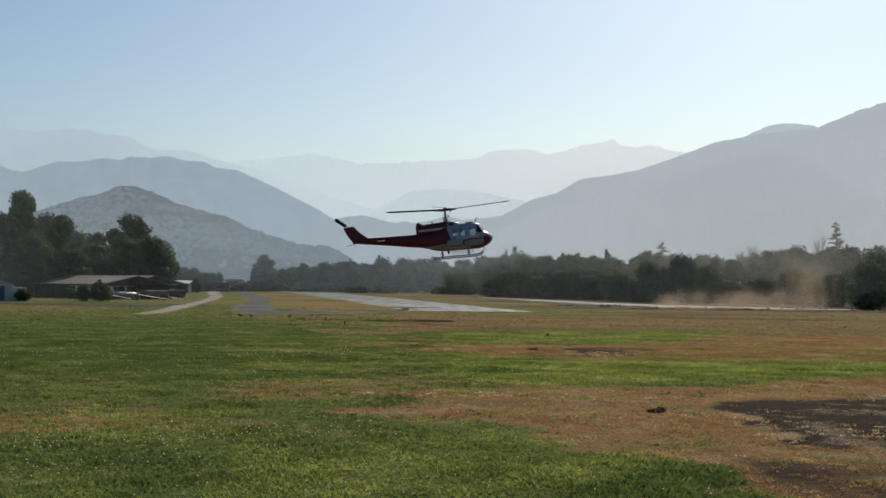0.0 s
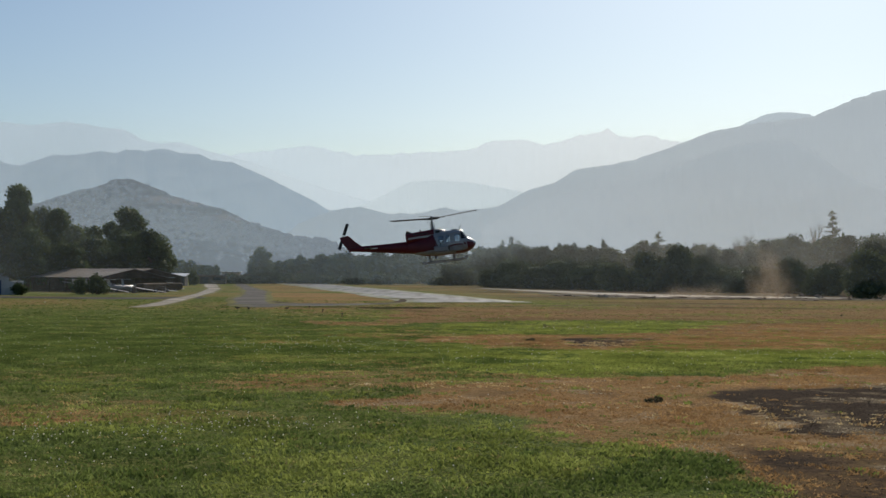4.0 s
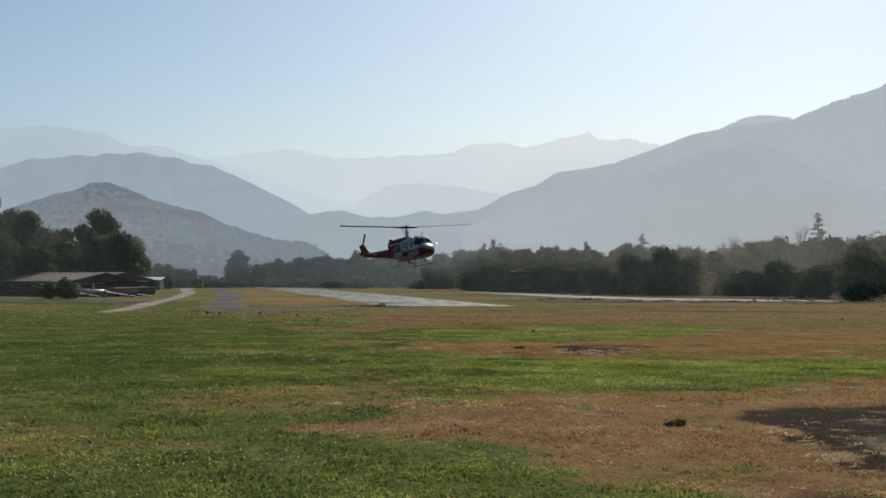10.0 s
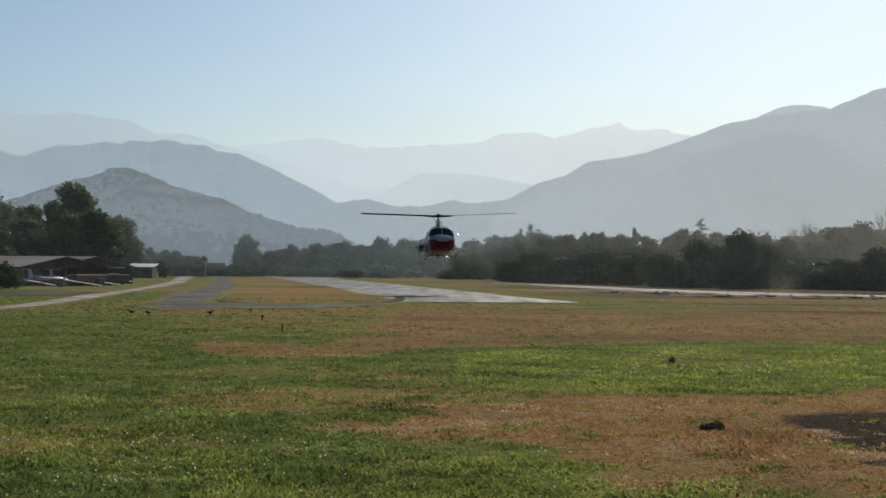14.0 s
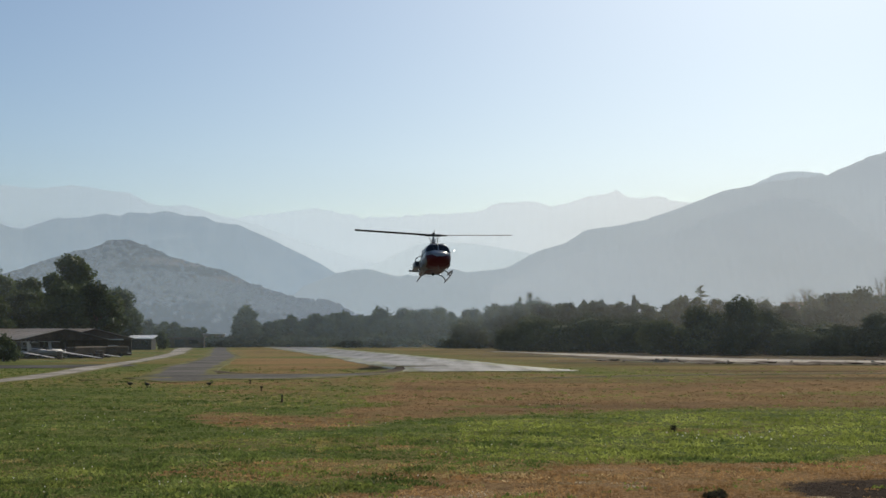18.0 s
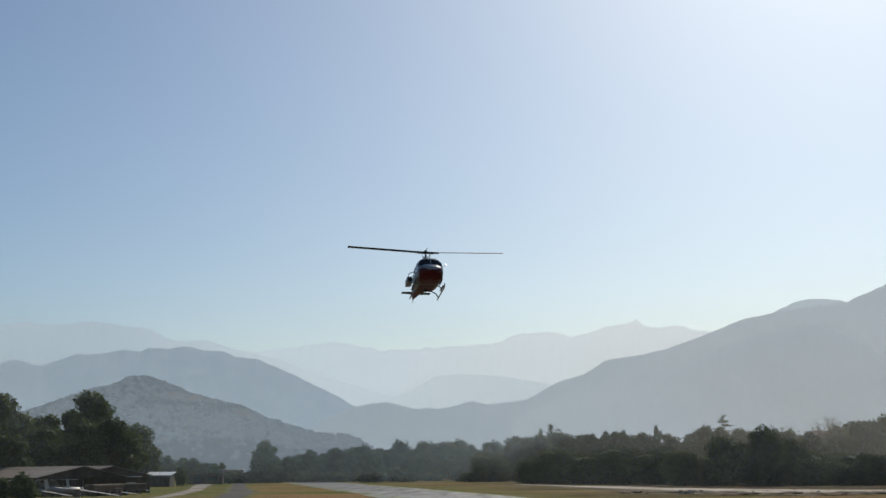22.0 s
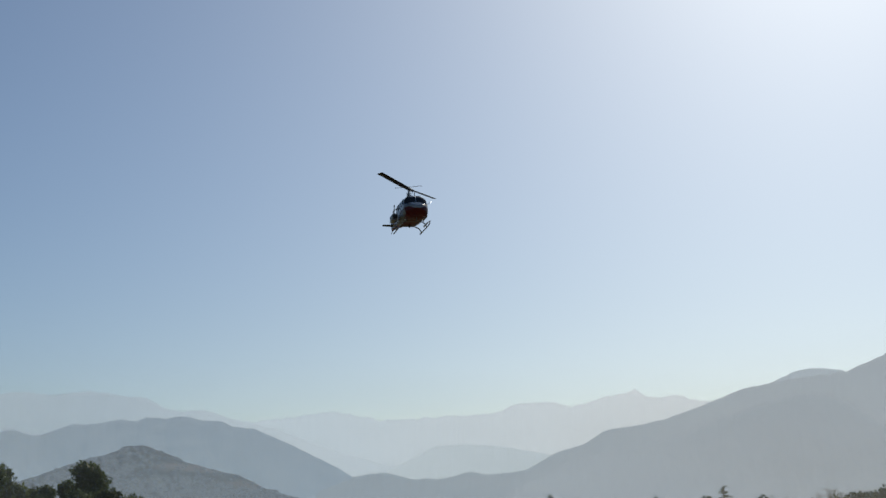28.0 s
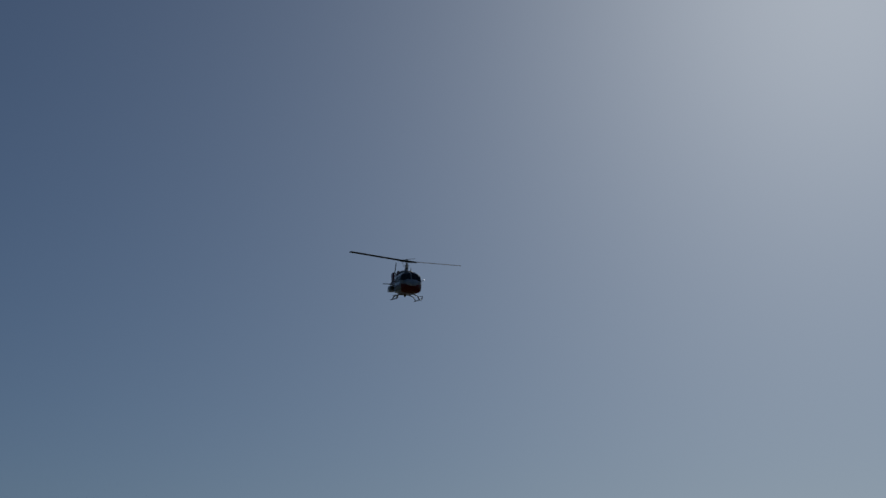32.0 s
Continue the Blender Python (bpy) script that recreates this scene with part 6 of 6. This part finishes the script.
b0 = bird(pose(-11.9, 72.1, 0.02, 0, 0, 20), "dark long-legged bird standing on the grass")
b0.scale = (0.85, 0.85, 0.85)
for x, y, r in ((-15.9, 71.9, 190), (-14.9, 71.2, 140)):
    copy_thing(b0, pose(x, y, 0.02, 0, 0, r))
flying = bird(pose(0, 60, 20), "small dark bird darting across the sky", True)
flying.scale = (0.3, 0.3, 0.3)


def stake(x, y, h):
    t = thing("marker_stake", pose(x, y, 0, 3, 4, x * 40), "short dark marker stake in the grass", "stake", "marker stakes")
    bm = bmesh.new()
    tube(bm, (0, 0, -0.05), (0, 0, h), 0.04, 0.035, 8)
    part("pole", bm, M["timber"], t)
    bm = bmesh.new()
    box(bm, -0.07, -0.025, h - 0.08, 0.07, 0.025, h, 0.01)
    part("cap", bm, M["dark"], t)


stake(-6.4, 56.5, 0.3)
stake(-10.6, 78.0, 0.24)
stake(-8.6, 67.2, 0.26)


def weed(x, y, s, label, flat=1.0):
    """A dense low weed clump of crossed stems."""
    t = thing("weed_clump", pose(x, y, 0), label, "plant", "weed clumps")
    leaf_mesh("leaves", [(0, 0, 0.12 * s * flat, 0.45 * s, 0.35 * s, 0.2 * s * flat), (0.2 * s, 0.1, 0.2 * s * flat, 0.25 * s, 0.2 * s, 0.2 * s * flat), (-0.3 * s, -0.05, 0.08 * s, 0.25 * s, 0.2 * s, 0.12 * s)], 520, 0.05 * s, M["leaf_weed"], t)
    bm = bmesh.new()
    for i in range(14):
        a = i * 2.4
        tube(bm, (0, 0, -0.02), (0.3 * s * math.cos(a), 0.25 * s * math.sin(a), 0.3 * s * flat), 0.012, 0.005, 5)
    part("stems", bm, M["timber"], t)


weed(4.6, 23.6, 0.43, "dark low weed clump on dry straw", 0.75)
weed(5.45, -7.6, 0.52, "dark low weed clump on dry straw", 0.75)
weed(6.5, 39.4, 0.26, "dark upright weed in green grass", 2.4)
weed(31, 64, 0.22, "dark upright weed in dry grass", 1.8)


def stones():
    base = None
    for i in range(60):
        x = 20 + 45 * rng.uniform()
        y = 138 + 16 * rng.uniform() + (x - 20) * 0.05
        s = 0.2 + 0.4 * rng.uniform() ** 2
        if i % 12 == 0:
            t = thing("stone", pose(x, y, 0, 0, 0, i * 50), "grey rough stone on bare ground", "stone", "stones by the dirt road")
            bm = bmesh.new()
            ball(bm, (0, 0, 0.12), (0.5, 0.4, 0.32), 2)
            for v in bm.verts:
                v.co *= 1 + 0.35 * noise.noise(v.co * 2.3 + Vector((i, 0, 0)))
            part("rock", bm, M["stone"], t)
            base = t
        else:
            c = copy_thing(base, Matrix())
            c.matrix_basis = pose(x, y, 0, 0, 0, i * 50) @ Matrix.Diagonal((s, s, s, 1))


stones()


def mounds():
    """Low heaps of dark rubble and earth in front of the dirt road."""
    base = None
    for i in range(64):
        f = i / 63
        x = 19 + 50 * f + 1.2 * rng.normal()
        y = 134 - 7 * f + (60 * (0.25 - f) if f < 0.25 else 0) + 2.2 * rng.normal()
        m = pose(x, y, -0.05, 0, 0, 30 * rng.normal()) @ Matrix.Diagonal((rng.uniform(1.2, 3.4), rng.uniform(0.8, 1.6), rng.uniform(0.25, 0.8) if x < 40 else rng.uniform(0.2, 0.5), 1))
        if base is None:
            base = thing("earth_mound", Matrix(), "low dark heap of earth and rubble by the dirt road", "mound", "earth heaps along the road")
            bm = bmesh.new()
            bmesh.ops.create_icosphere(bm, subdivisions=3, radius=1.0)
            for v in bm.verts:
                v.co *= 1 + 0.45 * noise.noise(v.co * 1.6) + 0.22 * noise.noise(v.co * 4.5)
                v.co.z = max(-0.1, v.co.z) * 0.45
            part("soil_body", bm, M["dark_soil"], base)
            base.matrix_basis = m
        else:
            c = copy_thing(base, Matrix())
            c.matrix_basis = m


mounds()


def tufts(name, label, material, spots, tall, blades, spread):
    """Many small tufts of narrow blades as one sheet of vegetation."""
    k = np.repeat(np.array(spots), blades, axis=0)
    n = len(k)
    base = np.stack([k[:, 0], k[:, 1], k[:, 3] - 0.015], 1)
    base[:, :2] += rng.normal(size=(n, 2)) * spread
    ang = rng.uniform(0, 6.283, n)
    side = np.stack([np.cos(ang), np.sin(ang), np.zeros(n)], 1)
    h = (k[:, 2] * rng.uniform(0.55, 1.15, n) * tall)[:, None]
    lean = np.stack([rng.normal(size=n) * 0.6, rng.normal(size=n) * 0.6, np.ones(n)], 1)
    far = np.array([nearest(v) for v in np.array(spots)[:, 1]]).repeat(blades)
    wdt = (rng.uniform(0.010, 0.024, n) * (0.9 + far * 0.016))[:, None]
    tip = base + lean * h
    mid = base + lean * h * 0.4
    pts = np.stack([base, mid + side * wdt, tip, mid - side * wdt], 1).reshape(-1, 3)
    me = bpy.data.meshes.new(name)
    me.vertices.add(n * 4)
    me.vertices.foreach_set("co", pts.astype(np.float32).ravel())
    me.loops.add(n * 4)
    me.loops.foreach_set("vertex_index", np.arange(n * 4, dtype=np.int32))
    me.polygons.add(n)
    me.polygons.foreach_set("loop_start", np.arange(0, n * 4, 4, dtype=np.int32))
    me.update(calc_edges=True)
    me.materials.append(material)
    return tagged(new(name, me), label, "grass", kind="stuff")


def nearest(y):
    """About how near the camera comes to that line of the field."""
    return y + 42 if y < -4 else 38 + (13.0 - 38) * ramp01(y, -4, 13) if y < 13 else y


def grass():
    """Grass and dry stalks over the nearer field, thick in green parts, sparse on bare soil."""
    green, deep, fresh, yellowed, straw, brown, bleached, flowers = [], [], [], [], [], [], [], []
    y = -24.5
    while y < 128:
        near = nearest(y)
        step = 0.0036 * near * (1 + 0.007 * max(0.0, near - 45))
        half = (y + 42) * 0.335 + 0.5
        x = -half
        while x < half:
            a, b = x + rng.uniform(-step, step), y + rng.uniform(-step, step)
            x += step * 1.6
            if b < -22 and rng.uniform() < (-22 - b) / 2.5:
                continue
            if b > 80 and (paved(a, b) or (a < -29.5 and 112 < b < 126) or (-18.5 < a < -8 and 84.5 + abs(a + 13.5) * 0.5 < b < 97.5)) and rng.uniform() < (b - 80) / 7:
                continue
            if b > 104 and rng.uniform() < (b - 104) / 24:
                continue
            st, so, pl = cover(a, b)
            u, v = (a, b) if b > 15 else (0.844 * a, 0.686 * (b + 42))
            clump = 0.85 + 0.55 * wave(u, v, 1.3, 12) + 0.55 * wave(u, v, 0.42, 14) + 0.3 * wave(u, v, 0.17, 16)
            clump *= 1.05 if b < 13 else 1.0
            r = min(0.999, max(0.0, 0.5 + 0.62 * rough(a * 0.8, b, 0.5 + near * 0.012, 51) + 0.55 * (rng.uniform() - 0.5)))
            if pl > 0.12 and rng.uniform() < pl * 0.75:
                bleached.append((a, b, max(0.4, clump), rise(a, b)))
            elif r < (1 - st) * (1 - so) * 0.97 + 0.008 * (so < 0.5):
                if clump > 0.1:
                    lush = u > 0.5 and 29 < v < 50 and between(u, v, LUSH_LOW, LUSH_HIGH, 1.0) > 0.5
                    kind = fresh if lush and rough(u, v, 1.6, 63) < 0.22 else deep if 0.9 * rough(u, v, 5.0, 61) + 0.5 * rough(u, v, 1.2, 62) - a * 0.035 > 0.02 else green
                    kind.append((a, b, max(0.3, clump), rise(a, b)))
                thick = 0.014 + 0.17 * max(blob(u, v, -4.6, 19.2, 2.6, 2.4), 0.5 * blob(u, v, -2.0, 19.6, 1.2, 1.4), 0.5 * blob(u, v, -6.5, 16.5, 2.4, 2.0))
                if rng.uniform() < thick * (1 + 2.0 * wave(a, b, 1.2, 15)):
                    flowers.append((a, b))
            elif (r < 1 - so * 0.97 or rng.uniform() < 0.07 * (1.15 - so)) and clump > 0.05:
                (yellowed if st < 0.35 + 0.35 * rng.uniform() else brown if v > 44 + 4 * rng.uniform() else straw).append((a, b, max(0.3, clump), rise(a, b)))
        y += step * 2.6
    tufts("grass_tufts", "fresh green grass tufts over the field", island_mat("grass_blade", [(0.095, 0.118, 0.032), (0.168, 0.205, 0.050), (0.25, 0.292, 0.074), (0.35, 0.385, 0.12)], 0.55), green, 0.072, 9, 0.08)
    tufts("deep_grass_tufts", "deep green clover and grass over the field", island_mat("clover_blade", [(0.060, 0.088, 0.025), (0.102, 0.143, 0.038), (0.170, 0.220, 0.060), (0.29, 0.345, 0.11)], 0.5), deep, 0.072, 9, 0.08)
    tufts("fresh_tufts", "bright fresh grass tufts behind the dry patch", island_mat("fresh_blade", [(0.125, 0.150, 0.036), (0.205, 0.245, 0.056), (0.30, 0.345, 0.082), (0.44, 0.48, 0.14)], 0.6), fresh, 0.072, 9, 0.08)
    tufts("yellowed_tufts", "half-dry yellowed grass tufts over the field", island_mat("yellowed_blade", [(0.17, 0.150, 0.052), (0.275, 0.238, 0.084), (0.38, 0.325, 0.122), (0.52, 0.45, 0.19)], 0.5), yellowed, 0.058, 9, 0.09)
    tufts("straw_tufts", "dry brown straw tufts over the field", island_mat("straw_blade", [(0.19, 0.112, 0.052), (0.30, 0.180, 0.080), (0.39, 0.245, 0.112), (0.55, 0.385, 0.20)], 0.55), straw, 0.054, 9, 0.09)
    tufts("brown_tufts", "withered brown grass tufts over the dry belt", island_mat("brown_blade", [(0.15, 0.098, 0.050), (0.215, 0.142, 0.072), (0.28, 0.188, 0.096), (0.38, 0.265, 0.14)], 0.45), brown, 0.05, 9, 0.12)
    tufts("bleached_straw", "bleached straw lying on bare burnt soil", island_mat("bleached_blade", [(0.22, 0.17, 0.11), (0.44, 0.36, 0.24), (0.64, 0.55, 0.40), (0.85, 0.78, 0.62)], 0.4), bleached, 0.035, 9, 0.10)
    tall = []
    for cx, cy, rx, ry in ((6.3, 20.6, 2.6, 1.7), (7.5, -12.0, 3.1, 2.5), (1.2, 26.9, 2.6, 0.5), (1.4, -2.8, 3.1, 0.8)):
        for k in range(170):
            a, b = cx + rx * rng.normal() * 0.6, cy + ry * rng.normal() * 0.6
            if b > -24 and wave(a, b, 0.9, 71) > -0.05:
                tall.append((a, b, rng.uniform(0.6, 1.3), rise(a, b)))
    tufts("tall_straw", "pale standing straw stalks on the dry patch", island_mat("pale_straw", [(0.20, 0.13, 0.055), (0.44, 0.31, 0.14), (0.68, 0.52, 0.28), (0.92, 0.80, 0.54)], 0.45), tall, 0.065, 7, 0.06)
    for k in range(18):
        a, b = 7.5 + 0.9 * rng.normal(), 36.4 + 0.7 * rng.normal()
        flowers.append((a, b))
    first = len(flowers) - 18
    bm = bmesh.new()
    for k, (a, b) in enumerate(flowers):
        bmesh.ops.create_icosphere(bm, subdivisions=1, radius=0.015 if k < first else 0.024, matrix=Matrix.Translation((a, b, rise(a, b) + 0.09 + 0.04 * rng.uniform())))
    tagged(part("clover_flowers", bm, M["clover"]), "small white clover flowers in the grass", "flowers", kind="stuff")


grass()


def clods():
    """Crumbs of dark earth over the burnt patch and the bare corner."""
    shape = bmesh.new()
    bmesh.ops.create_icosphere(shape, subdivisions=1, radius=1)
    base = np.array([v.co for v in shape.verts])
    tri = np.array([[v.index for v in f.verts] for f in shape.faces])
    shape.free()
    vs, fs, n = [], [], 0
    for k in range(12000):
        if k % 2:
            a, b = rng.uniform(4.5, 13), rng.uniform(15, 29)
        else:
            a, b = rng.uniform(5.0, 14), rng.uniform(-24, 1)
        if cover(a, b)[1] < 0.45:
            continue
        s = 0.007 + 0.013 * rng.uniform() ** 3
        vs.append(np.array((a, b, rise(a, b) + s * 0.3)) + base * np.array([s, s, s * 0.7]) * rng.uniform(0.7, 1.3, (len(base), 1)))
        fs.append(tri + n)
        n += len(base)
    ob = raw("earth_clods", np.concatenate(vs).tolist(), np.concatenate(fs).tolist(), M["clod"])
    tagged(ob, "crumbled dark clods on the burnt bare soil", "soil", kind="stuff")


clods()


# ---- dust ----
def puff(size, material):
    """A drifting veil of dust and stand-in haze, as one shallow bowl-shaped sheet."""
    bm = bmesh.new()
    bmesh.ops.create_grid(bm, x_segments=12, y_segments=12, size=1.0)
    for v in bm.verts:
        x, z = v.co.x, v.co.y
        v.co = Vector((x, 0.25 * (x * x + z * z) + 0.08 * noise.noise(Vector((x * 2, z * 2, 3))), z))
    for f in [f for f in bm.faces if f.calc_center_median().length > 1.25]:
        bm.faces.remove(f)
    me = bpy.data.meshes.new("dust_cloud")
    bm.to_mesh(me)
    bm.free()
    me.materials.append(material)
    return me


dust_mesh = puff(1, M["dust"])
PUFFS = []
for i in range(13):
    az0 = 12.0 + 8.0 * (i + rng.uniform()) / 13
    PUFFS.append((az0, 126 + 30 * rng.uniform(), rng.uniform(2.6, 5.5), rng.uniform(1.2, 2.6) + (3.0 if i > 9 else 0)))
dusts = []
for az0, d, w, hh in PUFFS:
    ob = tagged(new("dust_cloud", dust_mesh), "tan dust cloud blown up from the dry ground", "dust", "dust clouds", "stuff")
    x, y = spot(az0, d)
    ob.scale = (w, 2.0, hh)
    ob.location = (x, y, hh * 0.5)
    dusts.append(ob)


# translucent sheets added to imitate thin haze over the far side of the field
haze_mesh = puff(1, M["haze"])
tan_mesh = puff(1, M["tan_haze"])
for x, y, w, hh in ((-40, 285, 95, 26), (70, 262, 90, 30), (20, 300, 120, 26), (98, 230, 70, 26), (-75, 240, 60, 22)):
    ob = tagged(new("haze_bank", tan_mesh if x > 50 else haze_mesh), "translucent sheet standing in for thin dusty haze over the far field", "haze", "haze banks", "stuff")
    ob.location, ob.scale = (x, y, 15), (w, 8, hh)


# nearer sheets added to lighten dark trees and bushes as haze would
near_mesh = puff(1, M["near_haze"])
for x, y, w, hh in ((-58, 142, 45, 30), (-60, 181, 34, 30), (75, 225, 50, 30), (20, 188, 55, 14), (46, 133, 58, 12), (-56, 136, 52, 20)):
    ob = tagged(new("haze_bank", tan_mesh if x > 50 else near_mesh), "translucent sheet standing in for thin haze over the field edge", "haze", "haze banks", "stuff")
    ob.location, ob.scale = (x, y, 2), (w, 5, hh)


# ---- movement ----
# helicopter rows: seconds, place of the rotor hub, heading, nose up, bank
FLIGHT = [
    (0.0, 0.67, 79.84, 9.38, -2.3, 6.0, -2.0),
    (1.0, 0.24, 79.88, 8.61, -2.1, 7.0, -2.0),
    (2.0, -0.02, 83.89, 8.38, -3.0, 7.0, -2.0),
    (5.0, -0.35, 96.91, 8.20, -2.8, 7.0, -2.0),
    (6.0, -0.55, 103.92, 8.04, -3.8, 6.0, -2.0),
    (7.0, -0.61, 105.93, 7.78, -3.7, 6.0, -2.0),
    (8.0, -0.75, 106.93, 7.71, -7.7, 6.0, 0.0),
    (9.0, -0.79, 107.93, 7.94, -21.7, 7.0, 1.0),
    (9.5, -0.93, 108.93, 7.86, -37.6, 7.0, 1.0),
    (10.0, -0.81, 114.31, 8.30, -52.7, 7.0, 1.0),
    (10.5, -0.75, 120.28, 8.45, -61.7, 7.0, 0.0),
    (11.0, -0.87, 128.28, 8.04, -68.6, 7.0, 1.0),
    (12.0, -0.73, 127.91, 7.55, -79.7, 7.0, -1.0),
    (13.0, -0.57, 127.92, 7.24, -83.7, 7.0, -2.0),
    (16.0, -0.02, 129.89, 8.14, -81.0, 5.0, 3.0),
    (17.0, -0.21, 129.81, 9.64, -80.9, 6.0, 0.0),
    (18.0, -0.73, 129.67, 11.96, -80.7, 9.0, -2.0),
    (19.0, -1.38, 129.44, 14.70, -80.4, 12.0, 2.0),
    (20.0, -1.97, 128.14, 17.45, -79.1, 12.0, 3.0),
    (21.0, -2.73, 128.79, 20.18, -78.8, 11.0, 0.0),
    (22.0, -3.15, 129.43, 22.70, -79.6, 9.0, -2.0),
    (23.0, -3.65, 131.01, 25.30, -79.4, 8.0, 3.0),
    (24.0, -4.01, 131.64, 27.43, -80.3, 5.0, 3.0),
    (27.0, -4.41, 131.27, 33.89, -77.1, 4.0, 3.0),
    (28.0, -4.60, 130.78, 35.87, -76.0, 1.0, 1.0),
    (29.0, -4.78, 133.15, 38.66, -76.9, -1.0, -1.0),
    (30.0, -5.05, 137.96, 43.67, -77.9, -7.0, 3.0),
    (31.0, -5.26, 141.81, 48.12, -77.9, -11.0, 0.0),
    (32.0, -7.10, 142.00, 50.51, -76.1, -14.0, 0.0),
]
# darting bird: seconds, bearing, height angle, distance, heading
BIRD = [
    (0, -60, 8, 60, 0),
    (10, -50, 9, 60, 0),
    (18.0, -28, 4, 50, 0),
    (18.6, -15.5, 8.45, 42, 5),
    (18.8, -10.17, 10.76, 42, 5),
    (19.0, -3.98, 12.25, 42, 5),
    (19.2, 2.09, 13.72, 42, 5),
    (19.6, 22, 18, 45, 20),
    (20.4, 60, 30, 30, 80),
    (21.2, -60, 30, 25, 60),
    (22.1, -26, 19, 22, 0),
    (22.4, -14.22, 14.8, 20, -4),
    (22.5, -8.07, 13.41, 20, -4),
    (22.6, -1.82, 12.21, 20, -4),
    (22.7, 4.11, 10.68, 20, -4),
    (22.8, 9.71, 9.21, 20, -4),
    (22.9, 14.88, 7.61, 20, -4),
    (23.3, 32, 5, 24, -5),
    (26, 75, 8, 50, -10),
    (32, 90, 10, 80, -10),
]
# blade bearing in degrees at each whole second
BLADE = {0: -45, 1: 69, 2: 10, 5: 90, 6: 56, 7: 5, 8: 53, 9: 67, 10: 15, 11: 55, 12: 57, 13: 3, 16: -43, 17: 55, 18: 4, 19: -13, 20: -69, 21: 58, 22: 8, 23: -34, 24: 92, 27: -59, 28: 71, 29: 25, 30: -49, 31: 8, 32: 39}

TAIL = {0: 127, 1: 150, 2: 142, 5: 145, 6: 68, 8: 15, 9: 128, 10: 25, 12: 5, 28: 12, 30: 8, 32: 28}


def motions():
    path = []
    for t, x, y, z, head, up, bank in FLIGHT:
        turn = pose(0, 0, 0, 0, 0, head) @ pose(0, 0, 0, 0, -up, 0) @ pose(0, 0, 0, bank, 0, 0)
        path.append((t, Matrix.Translation(Vector((x, y, z)) - turn @ Vector((0, 0, 4.1))) @ turn))
    walk(helicopter, path)
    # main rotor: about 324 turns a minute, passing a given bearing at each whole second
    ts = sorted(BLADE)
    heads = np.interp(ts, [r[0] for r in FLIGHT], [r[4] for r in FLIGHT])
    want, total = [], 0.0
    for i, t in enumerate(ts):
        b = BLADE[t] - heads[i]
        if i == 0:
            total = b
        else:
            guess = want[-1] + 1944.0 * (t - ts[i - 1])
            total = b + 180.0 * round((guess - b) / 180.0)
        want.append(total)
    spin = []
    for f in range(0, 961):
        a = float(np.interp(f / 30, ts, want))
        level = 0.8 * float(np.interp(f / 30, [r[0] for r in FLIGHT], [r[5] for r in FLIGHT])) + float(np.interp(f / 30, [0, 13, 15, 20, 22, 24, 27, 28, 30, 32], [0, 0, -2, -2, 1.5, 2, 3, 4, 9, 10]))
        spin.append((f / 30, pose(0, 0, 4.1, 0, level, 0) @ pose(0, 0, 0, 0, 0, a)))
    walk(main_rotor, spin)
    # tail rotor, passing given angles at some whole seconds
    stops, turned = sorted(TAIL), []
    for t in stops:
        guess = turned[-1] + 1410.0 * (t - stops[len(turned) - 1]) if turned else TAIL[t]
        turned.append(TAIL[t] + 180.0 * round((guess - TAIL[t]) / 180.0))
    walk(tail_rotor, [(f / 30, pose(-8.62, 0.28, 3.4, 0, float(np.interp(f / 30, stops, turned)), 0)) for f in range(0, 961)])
    walk(flying, [(t, pose(*spot(az, d), 2.7 + d * math.tan(radians(el)), 0, 0, r)) for t, az, el, d, r in BIRD])
    for i, (ob, (az0, d, w, hh)) in enumerate(zip(dusts, PUFFS)):
        rows = []
        for t in range(0, 33, 2):
            az = az0 - 0.34 * t - 0.25 * math.sin(i + t * 0.4)
            sink = max(0.0, t - 0.6 - (i % 4) * 0.7) * (1.15 if i % 5 else 0.45)
            x, y = spot(az, d + 0.4 * t)
            rows.append((t, pose(x, y, hh * 0.5 + 0.10 * min(t, 8) - sink, 0, 6 * math.sin(i + t), 12 * math.sin(i * 2 + t * 0.3) - az)))
        walk(ob, rows)


motions()
